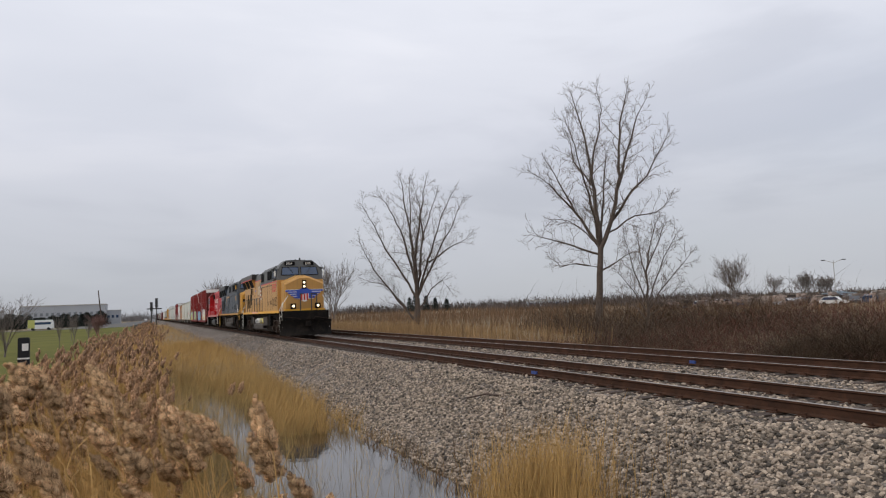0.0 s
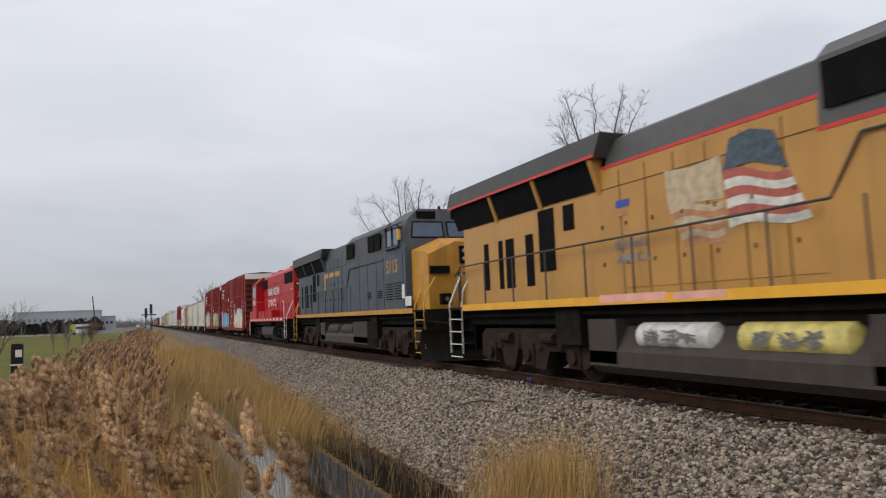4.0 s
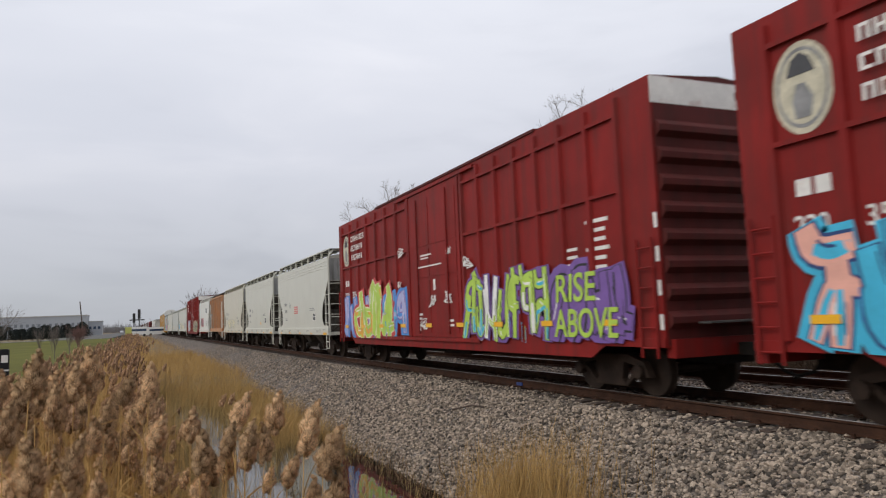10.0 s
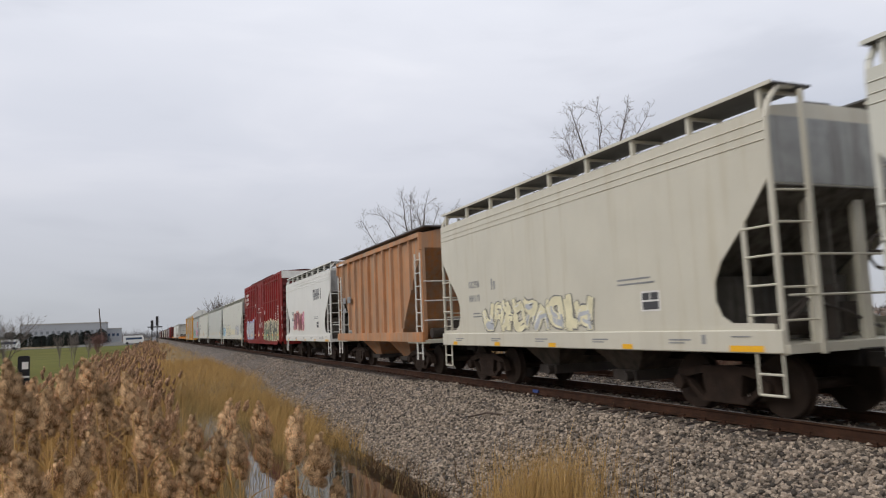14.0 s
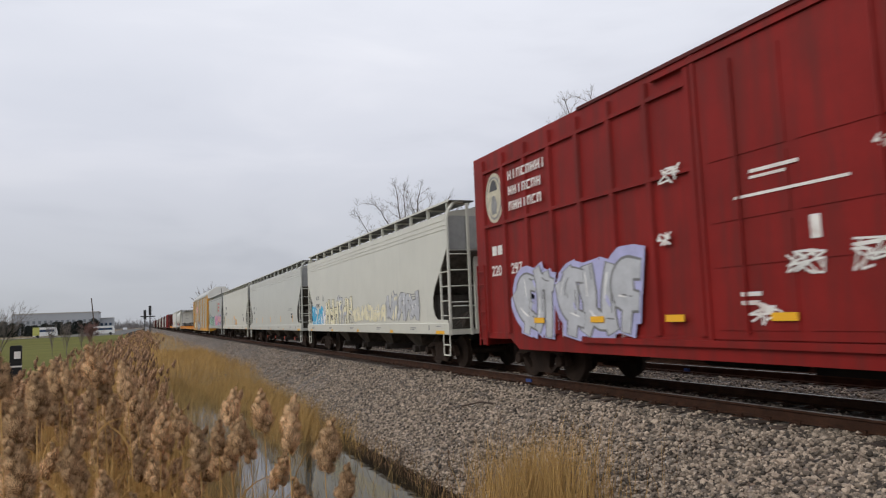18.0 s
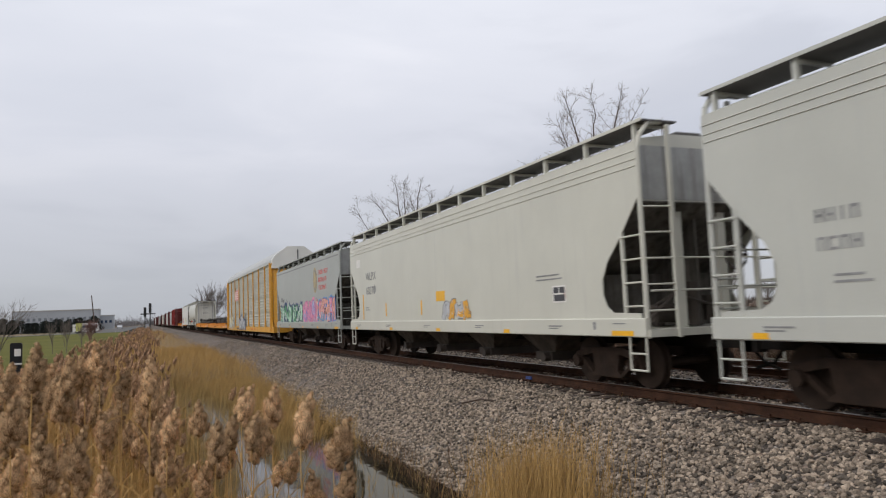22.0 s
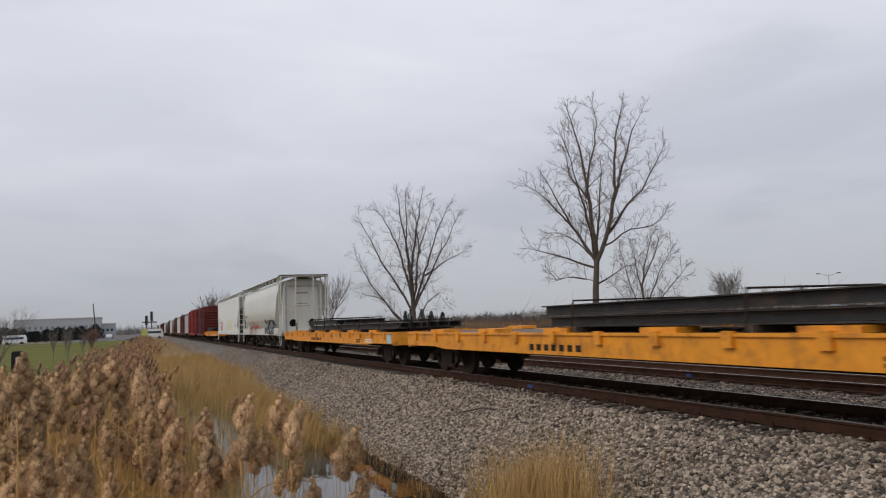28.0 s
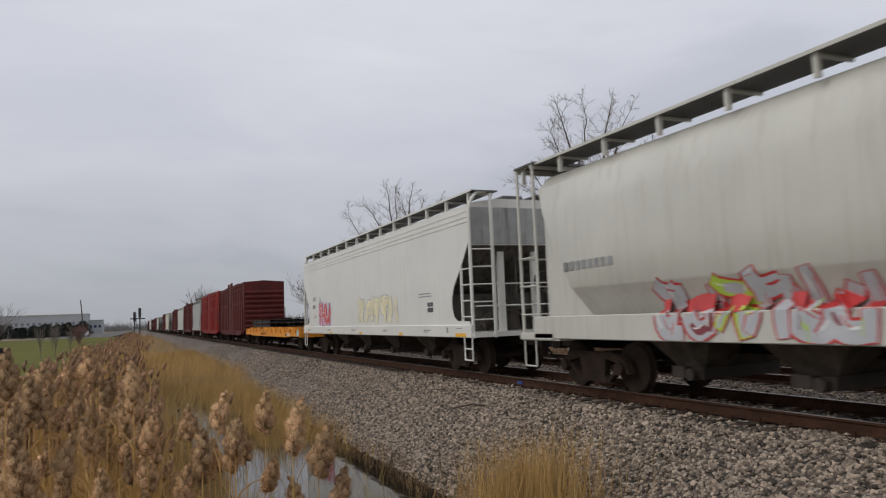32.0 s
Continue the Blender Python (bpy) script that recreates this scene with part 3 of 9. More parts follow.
def freight_side():
    """Cast side frame of a two-axle truck, with openings, springs and bearing adapters."""
    mb = MB()
    for s in (-1, 1):
        x = s * 1.0
        mb.prism_x([(-1.12, 0.36), (-0.98, 0.62), (-0.55, 0.74), (0.55, 0.74), (0.98, 0.62), (1.12, 0.36), (1.02, 0.36), (0.90, 0.52), (0.42, 0.62), (0.36, 0.3), (0.52, 0.18), (-0.52, 0.18), (-0.36, 0.3), (-0.42, 0.62), (-0.90, 0.52), (-1.02, 0.36)], x - 0.07, x + 0.07)
        for a in (-1, 1):
            mb.prism_x([(a * 0.98, 0.56), (a * 0.50, 0.20), (a * 0.40, 0.20), (a * 0.88, 0.60)], x - 0.06, x + 0.06)
            mb.cyl((x + s * 0.02, a * 0.89, 0.457), (x + s * 0.16, a * 0.89, 0.457), 0.12, 10)
        for k in (-0.18, 0, 0.18):
            mb.cyl((x, k, 0.28), (x, k, 0.56), 0.075, 8)
    mb.box(-1.05, 1.05, -0.2, 0.2, 0.5, 0.72)
    return mb.mesh("truck_frame")


SIDE2 = freight_side()
SIDE2.materials.append(M_TRUCK)


def freight_truck(car, y):
    tr = part("truck", SIDE2, M_TRUCK, car, at=pose(0, y, 0))
    for a in (-0.89, 0.89):
        for s in (-0.72, 0.72):
            part("wheel", WHEEL, M_WHEEL, tr, at=pose(s, a, 0.457, 0, 0, 0 if s < 0 else 180))
        part("axle", AXLE, M_WHEEL, tr, at=pose(0, a, 0.457))
    return tr


def loco_side():
    mb = MB()
    for s in (-1, 1):
        x = s * 1.12
        out = [(-2.45, 0.42), (-2.45, 0.95), (-2.2, 1.1), (2.2, 1.1), (2.45, 0.95), (2.45, 0.42), (2.15, 0.35), (1.95, 0.62), (1.4, 0.62), (1.2, 0.22), (0.75, 0.22), (0.55, 0.62), (-0.0, 0.62), (-0.2, 0.22), (-0.65, 0.22), (-0.85, 0.62), (-1.5, 0.62), (-1.7, 0.28), (-2.15, 0.28)]
        mb.prism_x(out, x - 0.08, x + 0.08)
        for a in (-1.85, 0.0, 1.85):
            mb.box(x + s * 0.02 - 0.1, x + s * 0.02 + 0.1, a - 0.22, a + 0.22, 0.3, 0.78)
            mb.cyl((x, a, 0.53), (x + s * 0.2, a, 0.53), 0.15, 12)
        for a in (-1.35, -0.5, 0.5, 1.35):
            mb.cyl((x + s * 0.06, a, 0.66), (x + s * 0.06, a, 0.98), 0.10, 8)
        for a in (-0.95, 0.95):
            mb.cyl((x + s * 0.14, a - 0.25, 0.9), (x + s * 0.14, a + 0.2, 0.9), 0.12, 10)
    mb.box(-1.1, 1.1, -2.3, 2.3, 0.6, 0.95)
    return mb.mesh("truck_frame")


SIDE3 = loco_side()
SIDE3.materials.append(M_TRUCK)


def loco_truck(loco, y, axles=3, material=None):
    if axles == 3:
        tr = part("truck", SIDE3, M_TRUCK, loco, at=pose(0, y, 0))
        spots = (-1.85, 0, 1.85)
    else:
        mb = MB()
        for s in (-1, 1):
            x = s * 1.12
            mb.prism_x([(-1.9, 0.4), (-1.9, 0.85), (-1.5, 1.0), (1.5, 1.0), (1.9, 0.85), (1.9, 0.4), (1.55, 0.3), (1.4, 0.6), (0.9, 0.66), (0.55, 0.3), (-0.55, 0.3), (-0.9, 0.66), (-1.4, 0.6), (-1.55, 0.3)], x - 0.09, x + 0.09)
            for a in (-1.37, 1.37):
                mb.box(x - 0.12, x + 0.12, a - 0.24, a + 0.24, 0.32, 0.8)
                mb.cyl((x, a, 0.5), (x + s * 0.2, a, 0.5), 0.14, 12)
                mb.cyl((x + s * 0.14, a * 0.62, 0.84), (x + s * 0.14, a * 0.62 + 0.45, 0.84), 0.11, 10)
            mb.box(x - 0.12, x + 0.12, -0.4, 0.4, 0.22, 0.5)
        mb.box(-1.1, 1.1, -1.7, 1.7, 0.55, 0.9)
        tr = part("truck", mb, material or M_UNDER, loco, at=pose(0, y, 0))
        spots = (-1.37, 1.37)
    for a in spots:
        for s in (-0.72, 0.72):
            part("wheel", WHEEL_BIG, M_WHEEL, tr, at=pose(s, a, 0.53, 0, 0, 0 if s < 0 else 180))
        part("axle", AXLE, M_WHEEL, tr, at=pose(0, a, 0.53))
    return tr


def coupler(car, y, s, z=0.84):
    mb = MB().box(-0.1, 0.1, y - 0.35, y + 0.35, z - 0.1, z + 0.1).prism_z([(-0.16, y + s * 0.3), (0.2, y + s * 0.3), (0.2, y + s * 0.5), (0.05, y + s * 0.62), (-0.16, y + s * 0.6)], z - 0.15, z + 0.15)
    mb.tube([(0.25, y, z - 0.05), (0.3, y + s * 0.3, z - 0.35), (0.25, y + s * 0.65, z - 0.45)], 0.03)
    return part("coupler", mb, M_UNDER, car)


def ladder(car, x0, x1, y0, y1, z0, z1, n, material, name="ladder", r=0.016):
    """A ladder in a plane across x or along y."""
    mb = MB()
    mb.cyl((x0, y0, z0), (x0, y0, z1), r * 1.6, 6).cyl((x1, y1, z0), (x1, y1, z1), r * 1.6, 6)
    for i in range(n):
        z = z0 + (z1 - z0) * (i + 0.5) / n
        mb.cyl((x0, y0, z), (x1, y1, z), r, 6)
    return part(name, mb, material, car)


def start_car(name, label, category, f, r):
    car = thing(name, label, category, GROUP)
    TRAIN.append((car, (f + r) / 2))
    return car, (r - f) / 2


# ---- wide-nosed six-axle engines ----
def engine_six(name, label, f, r, body, roof, nose, stripe, seed, wing_band, deck_edge, rail_white):
    lo, h = start_car(name, label, "locomotive", f, r)
    nose_y, cab_f, cab_r = -h + 0.35, -h + 1.55, -h + 3.75
    # frame, steps and pilot
    part("frame", MB().box(-1.2, 1.2, -h, h, 1.2, 1.62).box(-0.5, 0.5, -h + 1, h - 1, 0.9, 1.2), M_UNDER, lo)
    part("walkway", MB().box(-1.53, 1.53, -h + 0.1, h - 0.1, 1.6, 1.66), M_UNDER, lo)
    e = MB()
    for s in (-1, 1):
        e.box(s * 1.535 - 0.008, s * 1.535 + 0.008, -h + 0.95, h - 0.95, 1.56, 1.72)
    part("deck_edge", e, deck_edge, lo, "bright painted sill stripe")
    pl = MB()
    rows = []
    for back in (0, 1):
        for i in range(6):
            u = i / 5 if not back else 1 - i / 5
            z = 0.12 + 0.95 * u
            dip = 0.28 * math.sin(math.pi * u * 0.9)
            rows.append([(1.62 * q, -h - 0.72 * (1 - abs(q) ** 1.5) + dip * 0.8 - 0.12 * u - 0.05 + 0.08 * back, z + 0.05 * u * (1 - abs(q))) for q in (-1, -0.75, -0.5, -0.25, 0, 0.25, 0.5, 0.75, 1)])
    pl.loft(rows, close=False, caps=False)
    part("snow_plough", pl, M_UNDER, lo, "dark grimy snow plough", smooth=True)
    for xx in (-0.32, 0.38, 0.72):
        part("front_rail_post", MB().box(xx - 0.03, xx + 0.03, -h + 0.02, -h + 0.06, 1.66, 2.75), M_HANDDARK, lo)
    part("front_rail", MB().box(-0.35, -0.1, -h + 0.02, -h + 0.06, 2.68, 2.75).box(0.35, 0.76, -h + 0.02, -h + 0.06, 2.68, 2.75), M_HANDDARK, lo)
    part("uncoupling_lever", MB().tube([(-1.45, -h - 0.12, 1.3), (-0.5, -h - 0.16, 1.18), (-0.2, -h - 0.3, 1.0)], 0.022).tube([(-0.2, -h - 0.3, 1.0), (0.2, -h - 0.3, 0.98), (0.6, -h - 0.16, 1.25), (1.4, -h - 0.1, 1.1)], 0.022), M_TRUCK, lo)
    part("end_plate", MB().box(-1.45, 1.45, h - 0.1, h + 0.02, 0.5, 1.6), M_UNDER, lo)
    part("pilot_plate", MB().box(-1.45, 1.45, -h - 0.02, -h + 0.1, 0.9, 1.6).tube([(-0.9, -h - 0.1, 1.2), (-0.7, -h - 0.2, 0.85), (-0.4, -h - 0.15, 1.1)], 0.035).tube([(0.9, -h - 0.1, 1.2), (0.7, -h - 0.2, 0.85), (0.4, -h - 0.15, 1.1)], 0.035), M_UNDER, lo)
    coupler(lo, -h - 0.25, -1), coupler(lo, h + 0.25, 1)
    for sy in (-1, 1):
        for sx in (-1, 1):
            y = sy * (h - 0.45)
            st = MB()
            st.box(sx * 1.5 - 0.02, sx * 1.5 + 0.02, y - 0.42, y - 0.38, 0.3, 1.6).box(sx * 1.5 - 0.02, sx * 1.5 + 0.02, y + 0.38, y + 0.42, 0.3, 1.6)
            st.box(sx * 1.1 - 0.02, sx * 1.1 + 0.02, y - 0.4, y + 0.4, 0.3, 1.6)
            sw = part("step_well", st, M_UNDER, lo)
            for k in range(4):
                z = 0.34 + k * 0.33
                part("step", MB().box(min(sx * 1.15, sx * 1.5), max(sx * 1.15, sx * 1.5), y - 0.38, y + 0.38, z, z + 0.03), M_UNDER, sw)
                part("step_nosing", MB().box(min(sx * 1.5, sx * 1.52), max(sx * 1.5, sx * 1.52), y - 0.38, y + 0.38, z + 0.004, z + 0.03), rail_white, sw)
            part("step_handrail", MB().tube([(sx * 1.5, y - 0.4, 0.45), (sx * 1.5, y - 0.4, 1.75), (sx * 1.45, y - 0.4 + sy * 0.0, 2.1), (sx * 1.1, y - 0.4, 2.62)], 0.024).tube([(sx * 1.5, y + 0.4, 0.45), (sx * 1.5, y + 0.4, 1.75), (sx * 1.1, y + 0.4, 2.62)], 0.024), rail_white, lo, "white curved grab rail")
    # nose and cab
    nz = [(-1.28, 1.66), (1.28, 1.66), (1.28, 3.46), (0.3, 3.86), (-0.3, 3.86), (-1.28, 3.46)]
    nm = MB()
    ny = nose_y
    nm.loft([[(x * 0.93, ny, z - (0.12 if z > 2 else 0)) for x, z in nz], [(x, ny + 0.12, z) for x, z in nz], [(x, cab_f + 0.05, z + (0.12 if z > 2 else 0)) for x, z in nz]])
    no = part("nose", nm, nose, lo)
    part("nose_door", MB().box(-0.33, 0.33, ny - 0.012, ny + 0.02, 1.72, 3.0), nose, no)
    lampbox = part("headlight_box", MB().box(-0.13, 0.13, ny - 0.05, ny + 0.05, 3.05, 3.6), M_BLACK, no)
    for z in (3.2, 3.45):
        part("headlight", MB().cyl((0, ny - 0.045, z), (0, ny - 0.075, z), 0.07, 14), M_LAMP if seed == 1 else M_CHROME, lampbox)
    for x in (-0.78, 0.78):
        dl = part("ditch_light_box", MB().box(x - 0.16, x + 0.16, -h - 0.05, -h + 0.15, 1.78, 2.12), M_BLACK, lo)
        part("ditch_light", MB().cyl((x, -h - 0.045, 1.95), (x, -h - 0.085, 1.95), 0.075, 14), M_LAMP if seed == 1 else M_CHROME, dl)
    # lower cab in body colour, upper in roof colour
    split = 3.7
    low = [(-1.5, 1.66), (1.5, 1.66), (1.5, split), (-1.5, split)]
    part("cab_side", MB().prism_y(low, cab_f, cab_r), body, lo)
    up0 = [(-1.5, split), (1.5, split), (1.46, 4.25), (1.25, 4.66), (0.85, 5.0), (-0.85, 5.0), (-1.25, 4.66), (-1.46, 4.25)]
    um = MB()
    um.loft([[(x, cab_f + 0.02 + 0.28 * max(0, z - split), z) for x, z in up0], [(x, cab_r, z) for x, z in up0]])
    upper = part("cab_roof", um, roof, lo)
    for s in (-1, 1):
        a = cab_f
        # windscreen panes follow the raked front
        wy = lambda z: a + 0.02 + 0.28 * (z - split) - 0.015
        x0, x1 = (0.08, 1.22) if s > 0 else (-1.22, -0.08)
        xa, xb = (0.08, 1.12) if s > 0 else (-1.12, -0.08)
        part("windscreen", MB().loft([[(x0, wy(4.02), 4.02), (x1, wy(4.02), 4.02), (xb, wy(4.54), 4.54), (xa, wy(4.54), 4.54)], [(x0, wy(4.02) + 0.03, 4.02), (x1, wy(4.02) + 0.03, 4.02), (xb, wy(4.54) + 0.03, 4.54), (xa, wy(4.54) + 0.03, 4.54)]]), M_GLASS, upper)
        wf = MB()
        for p0, p1 in (((x0, 4.02), (x1, 4.02)), ((x1, 4.02), (xb, 4.54)), ((xb, 4.54), (xa, 4.54)), ((xa, 4.54), (x0, 4.02))):
            wf.cyl((p0[0], wy(p0[1]), p0[1]), (p1[0], wy(p1[1]), p1[1]), 0.022, 6)
        part("windscreen_seal", wf, M_BLACK, upper)
        part("number_board", MB().box(s * 0.62 - 0.33, s * 0.62 + 0.33, wy(4.68) - 0.02, wy(4.68) + 0.06, 4.66, 4.9), M_BLACK, upper)
        for k, (ya, yb) in enumerate(((cab_f + 0.55, cab_f + 1.15), (cab_f + 1.2, cab_f + 1.8))):
            part("side_window", MB().box(s * 1.47 - 0.05, s * 1.47 + 0.05, ya, yb, 3.84, 4.42), M_GLASS, upper)
        part("window_frame", MB().box(s * 1.535 - 0.02, s * 1.535 + 0.02, cab_f + 0.5, cab_f + 0.54, 3.78, 4.48).box(s * 1.535 - 0.02, s * 1.535 + 0.02, cab_f + 1.15, cab_f + 1.2, 3.78, 4.48).box(s * 1.535 - 0.02, s * 1.535 + 0.02, cab_f + 1.8, cab_f + 1.85, 3.78, 4.48).box(s * 1.54 - 0.06, s * 1.54 + 0.06, cab_f + 0.45, cab_f + 1.9, 3.74, 3.8), roof, upper)
        part("sunshade", MB().loft([[(s * 1.42, cab_f + 0.4, 4.52), (s * 1.7, cab_f + 0.4, 4.44), (s * 1.7, cab_f + 0.4, 4.46), (s * 1.42, cab_f + 0.4, 4.56)], [(s * 1.42, cab_f + 2.1, 4.52), (s * 1.7, cab_f + 2.1, 4.44), (s * 1.7, cab_f + 2.1, 4.46), (s * 1.42, cab_f + 2.1, 4.56)]]), M_GREYROOF, upper)
        part("mirror", MB().box(s * 1.6 - 0.04, s * 1.6 + 0.04, cab_f + 0.2, cab_f + 0.32, 3.95, 4.3), rail_white, upper)
    # hood: equipment section behind the cab, engine hood, radiator wing
    hw = 1.32
    cab_e = cab_r + 5.0
    part("electrical_cabinet", MB().box(-1.5, 1.5, cab_r, cab_e, 1.66, 3.62), body, lo)
    part("upper_cabinet", MB().prism_y([(-1.48, 3.62), (1.48, 3.62), (1.42, 4.55), (1.2, 4.76), (-1.2, 4.76), (-1.42, 4.55)], cab_r, cab_e), roof, lo)
    y0 = cab_r + 4.2
    wing = h - 7.2
    part("engine_hood", MB().box(-1.3, 1.3, y0, h - 0.75, 1.66, 4.12), body, lo)
    part("hood_roof", MB().prism_y([(-1.3, 4.12), (1.3, 4.12), (1.2, 4.6), (1.0, 4.7), (-1.0, 4.7), (-1.2, 4.6)], y0, wing), roof, lo)
    wg = MB()
    wg.prism_x([(wing, 4.3), (wing - 0.25, 4.72), (h - 0.5, 4.72), (h - 0.25, 4.34)], -1.56, 1.56)
    wgp = part("radiator_wing", wg, roof, lo)
    part("wing_stripe", MB().box(-1.568, -1.56, wing, h - 0.3, 4.3, 4.36).box(1.56, 1.568, wing, h - 0.3, 4.3, 4.36), wing_band, wgp)
    rad = MB()
    for s in (-1, 1):
        rad.prism_y([(s * 1.3, 3.72), (s * 1.5, 4.3), (s * 1.2, 4.3)], wing + 0.2, h - 0.4)
    part("radiator_screen", rad, M_BLACK, lo, "black slanted radiator screen")
    for s in (-1, 1):
        for q in (wing + 0.15, wing + 2.3, wing + 4.4):
            part("radiator_brace", MB().prism_y([(s * 1.3, 3.62), (s * 1.53, 4.3), (s * 1.25, 4.3)], q, q + 0.13), body, lo)
    part("exhaust_stack", MB().box(-0.35, 0.35, y0 + 2.0, y0 + 2.8, 4.6, 4.84).box(-0.5, 0.5, y0 + 0.8, y0 + 1.5, 4.6, 4.78), M_BLACK, lo)
    part("roof_fittings", MB().box(-0.6, 0.6, cab_r + 0.6, cab_r + 1.6, 4.7, 4.84).cyl((0.2, cab_f + 1.1, 4.98), (0.2, cab_f + 1.1, 5.2), 0.05, 8).cyl((0, cab_r - 0.3, 5.0), (0, cab_r - 0.8, 5.08), 0.06, 8).box(-0.5, 0.5, cab_f + 0.9, cab_f + 1.7, 4.98, 5.06), M_BLACK, lo)
    for s in (-1, 1):
        x = s * 1.3
        for ya, yb, za, zb in ((y0 + 7.38, y0 + 8.02, 2.33, 3.65), (y0 + 6.62, y0 + 7.02, 3.1, 3.62), (y0 + 8.28, y0 + 8.62, 2.05, 3.2), (y0 + 9.18, y0 + 9.58, 2.05, 3.2), (y0 + 9.74, y0 + 9.95, 2.05, 3.2), (y0 + 10.5, y0 + 10.75, 2.05, 3.2)):
            if yb < h - 0.8:
                part("hood_screen", MB().box(x - 0.015, x + 0.015, ya, yb, za, zb), M_BLACK, lo)
        for k in range(7):
            ya = y0 + 0.1 + k * 0.72
            part("hood_door", MB().box(x - 0.012, x + 0.012, ya, ya + 0.66, 1.85, 3.35), body, lo)
        for k in range(8):
            ya = y0 + 0.09 + k * 0.72
            part("hood_seam", MB().box(x - 0.008, x + 0.008, ya - 0.03, ya - 0.012, 1.72, 4.0), M_SEAM if seed == 1 else M_UNDER, lo)
            part("latch", MB().box(x - 0.03, x + 0.03, ya + 0.53, ya + 0.57, 2.27, 2.34).box(x - 0.03, x + 0.03, ya + 0.53, ya + 0.57, 2.97, 3.04), M_SEAM if seed == 1 else M_UNDER, lo)
        part("hood_seam", MB().box(x - 0.008, x + 0.008, y0, h - 0.95, 3.70, 3.715), M_SEAM if seed == 1 else M_UNDER, lo)
        x = s * 1.5
        for ya in (cab_f + 0.25, cab_r + 0.05, cab_r + 0.9, cab_r + 2.0, cab_r + 3.1):
            part("panel_seam", MB().box(x - 0.007, x + 0.007, ya, ya + 0.016, 1.75, 3.58), M_SEAM if seed == 1 else M_UNDER, lo)
        for ya, yb in ((cab_r + 0.35, cab_r + 1.05), (cab_r + 1.15, cab_r + 1.85), (cab_e - 1.15, cab_e - 0.12)):
            part("air_inlet", MB().box(x - 0.012, x + 0.012, ya, yb, 3.86, 4.45), M_BLACK, lo)
        for ya, yb, za, zb in ((cab_f + 0.35, cab_f + 1.15, 2.0, 2.65), (cab_f + 1.3, cab_f + 2.05, 2.0, 2.65)):
            lv = part("louvre", MB().box(x - 0.006, x + 0.006, ya, yb, za, zb), body, lo)
            sl = MB()
            for i in range(7):
                z = za + 0.04 + i * (zb - za - 0.05) / 7
                sl.box(x - 0.02, x + 0.02, ya + 0.03, yb - 0.03, z, z + 0.03)
            part("louvre_slats", sl, M_UNDER, lv)
        for ya in (cab_r + 0.3, cab_r + 1.6):
            sl = MB()
            for i in range(4):
                sl.box(x - 0.02, x + 0.02, ya, ya + 0.45, 2.15 + i * 0.07, 2.18 + i * 0.07)
            part("vent", sl, M_UNDER, lo)
        part("roof_stripe", MB().box(x - 0.006, x + 0.006, cab_f + 0.02, cab_e, 3.6, 3.66).box(s * 1.302 - 0.006, s * 1.302 + 0.006, y0, wing + 0.1, 4.08, 4.14), stripe, lo, "thin red line under the roof")
        hand = part("side_handrail", MB().tube([(s * 1.5, cab_r + 0.1, 3.45), (s * 1.54, cab_e - 0.6, 3.45), (s * 1.5, cab_e - 0.1, 2.75), (s * 1.5, h - 0.9, 2.72), (s * 1.45, h - 0.4, 2.5)], 0.02), M_HANDDARK if not seed == 3 else rail_white, lo)
        y = y0 + 0.25
        while y < h - 0.8:
            part("handrail_post", MB().cyl((s * 1.5, y, 1.66), (s * 1.5, y, 2.73), 0.02, 6), M_HANDDARK, hand)
            y += 1.45
    # tank with air reservoirs
    tk = MB()
    tk.prism_y([(-1.45, 0.45), (-1.25, 0.3), (1.25, 0.3), (1.45, 0.45), (1.45, 0.72), (1.1, 1.25), (-1.1, 1.25), (-1.45, 0.72)], -3.9, 3.75)
    tk.box(-1.45, 1.45, -3.9, -2.0, 0.5, 1.32).box(-1.45, 1.45, 2.9, 3.75, 0.5, 1.3)
    part("fuel_tank", tk, M_TANK, lo)
    for s in (-1, 1):
        for k, ya in enumerate((-1.75, 0.55)):
            part("air_reservoir", MB().loft([[(s * 1.2 + r_ * math.cos(q), yy, 1.0 + r_ * math.sin(q)) for q in [6.28319 * i / 14 for i in range(14)]] for yy, r_ in ((ya, 0.1), (ya + 0.08, 0.24), (ya + 1.8, 0.24), (ya + 1.9, 0.1))]), (surface("pale_yellow_tank_wrap", (0.62, 0.52, 0.16), 0.6, vary=0.3, scale=6) if k == 0 else surface("white_tank_wrap", (0.6, 0.58, 0.54), 0.6, vary=0.3, scale=6)) if seed == 1 else M_TANK, lo, smooth=True)
    loco_truck(lo, -h + 3.15), loco_truck(lo, h - 3.85)
    part("underfloor_pipe", MB().tube([(-1.3, -h + 1, 1.42), (-1.3, h - 1, 1.42)], 0.05).tube([(-1.25, -h + 5.8, 1.1), (-1.25, -4, 1.1)], 0.06).box(-1.4, -1.1, 4.1, 5.0, 0.8, 1.5).box(-1.4, -1.0, -5.0, -4.3, 0.7, 1.5), M_UNDER, lo)
    return lo, h


up, h = engine_six("diesel_locomotive", "lead yellow and grey six-axle diesel locomotive with lit headlights", 45.5, 66.15, M_YELLOW, M_GREYROOF, M_YELLOW, M_REDLINE, 1, M_REDLINE, M_YSTRIPE, M_RAILING)
cf = -h + 1.55
text_part("road_number", "5539", 0.76, cf + 2.15, 2.98, -1.506, M_REDLINE, up, stretch=1.08)
for s in (-1, 1):
    text_part("front_number", "5539", 0.19, cf + 0.02 + 0.28 * 0.98 - 0.04, 4.71, s * 0.62 - 0.24, M_WHITE, up, front=True)
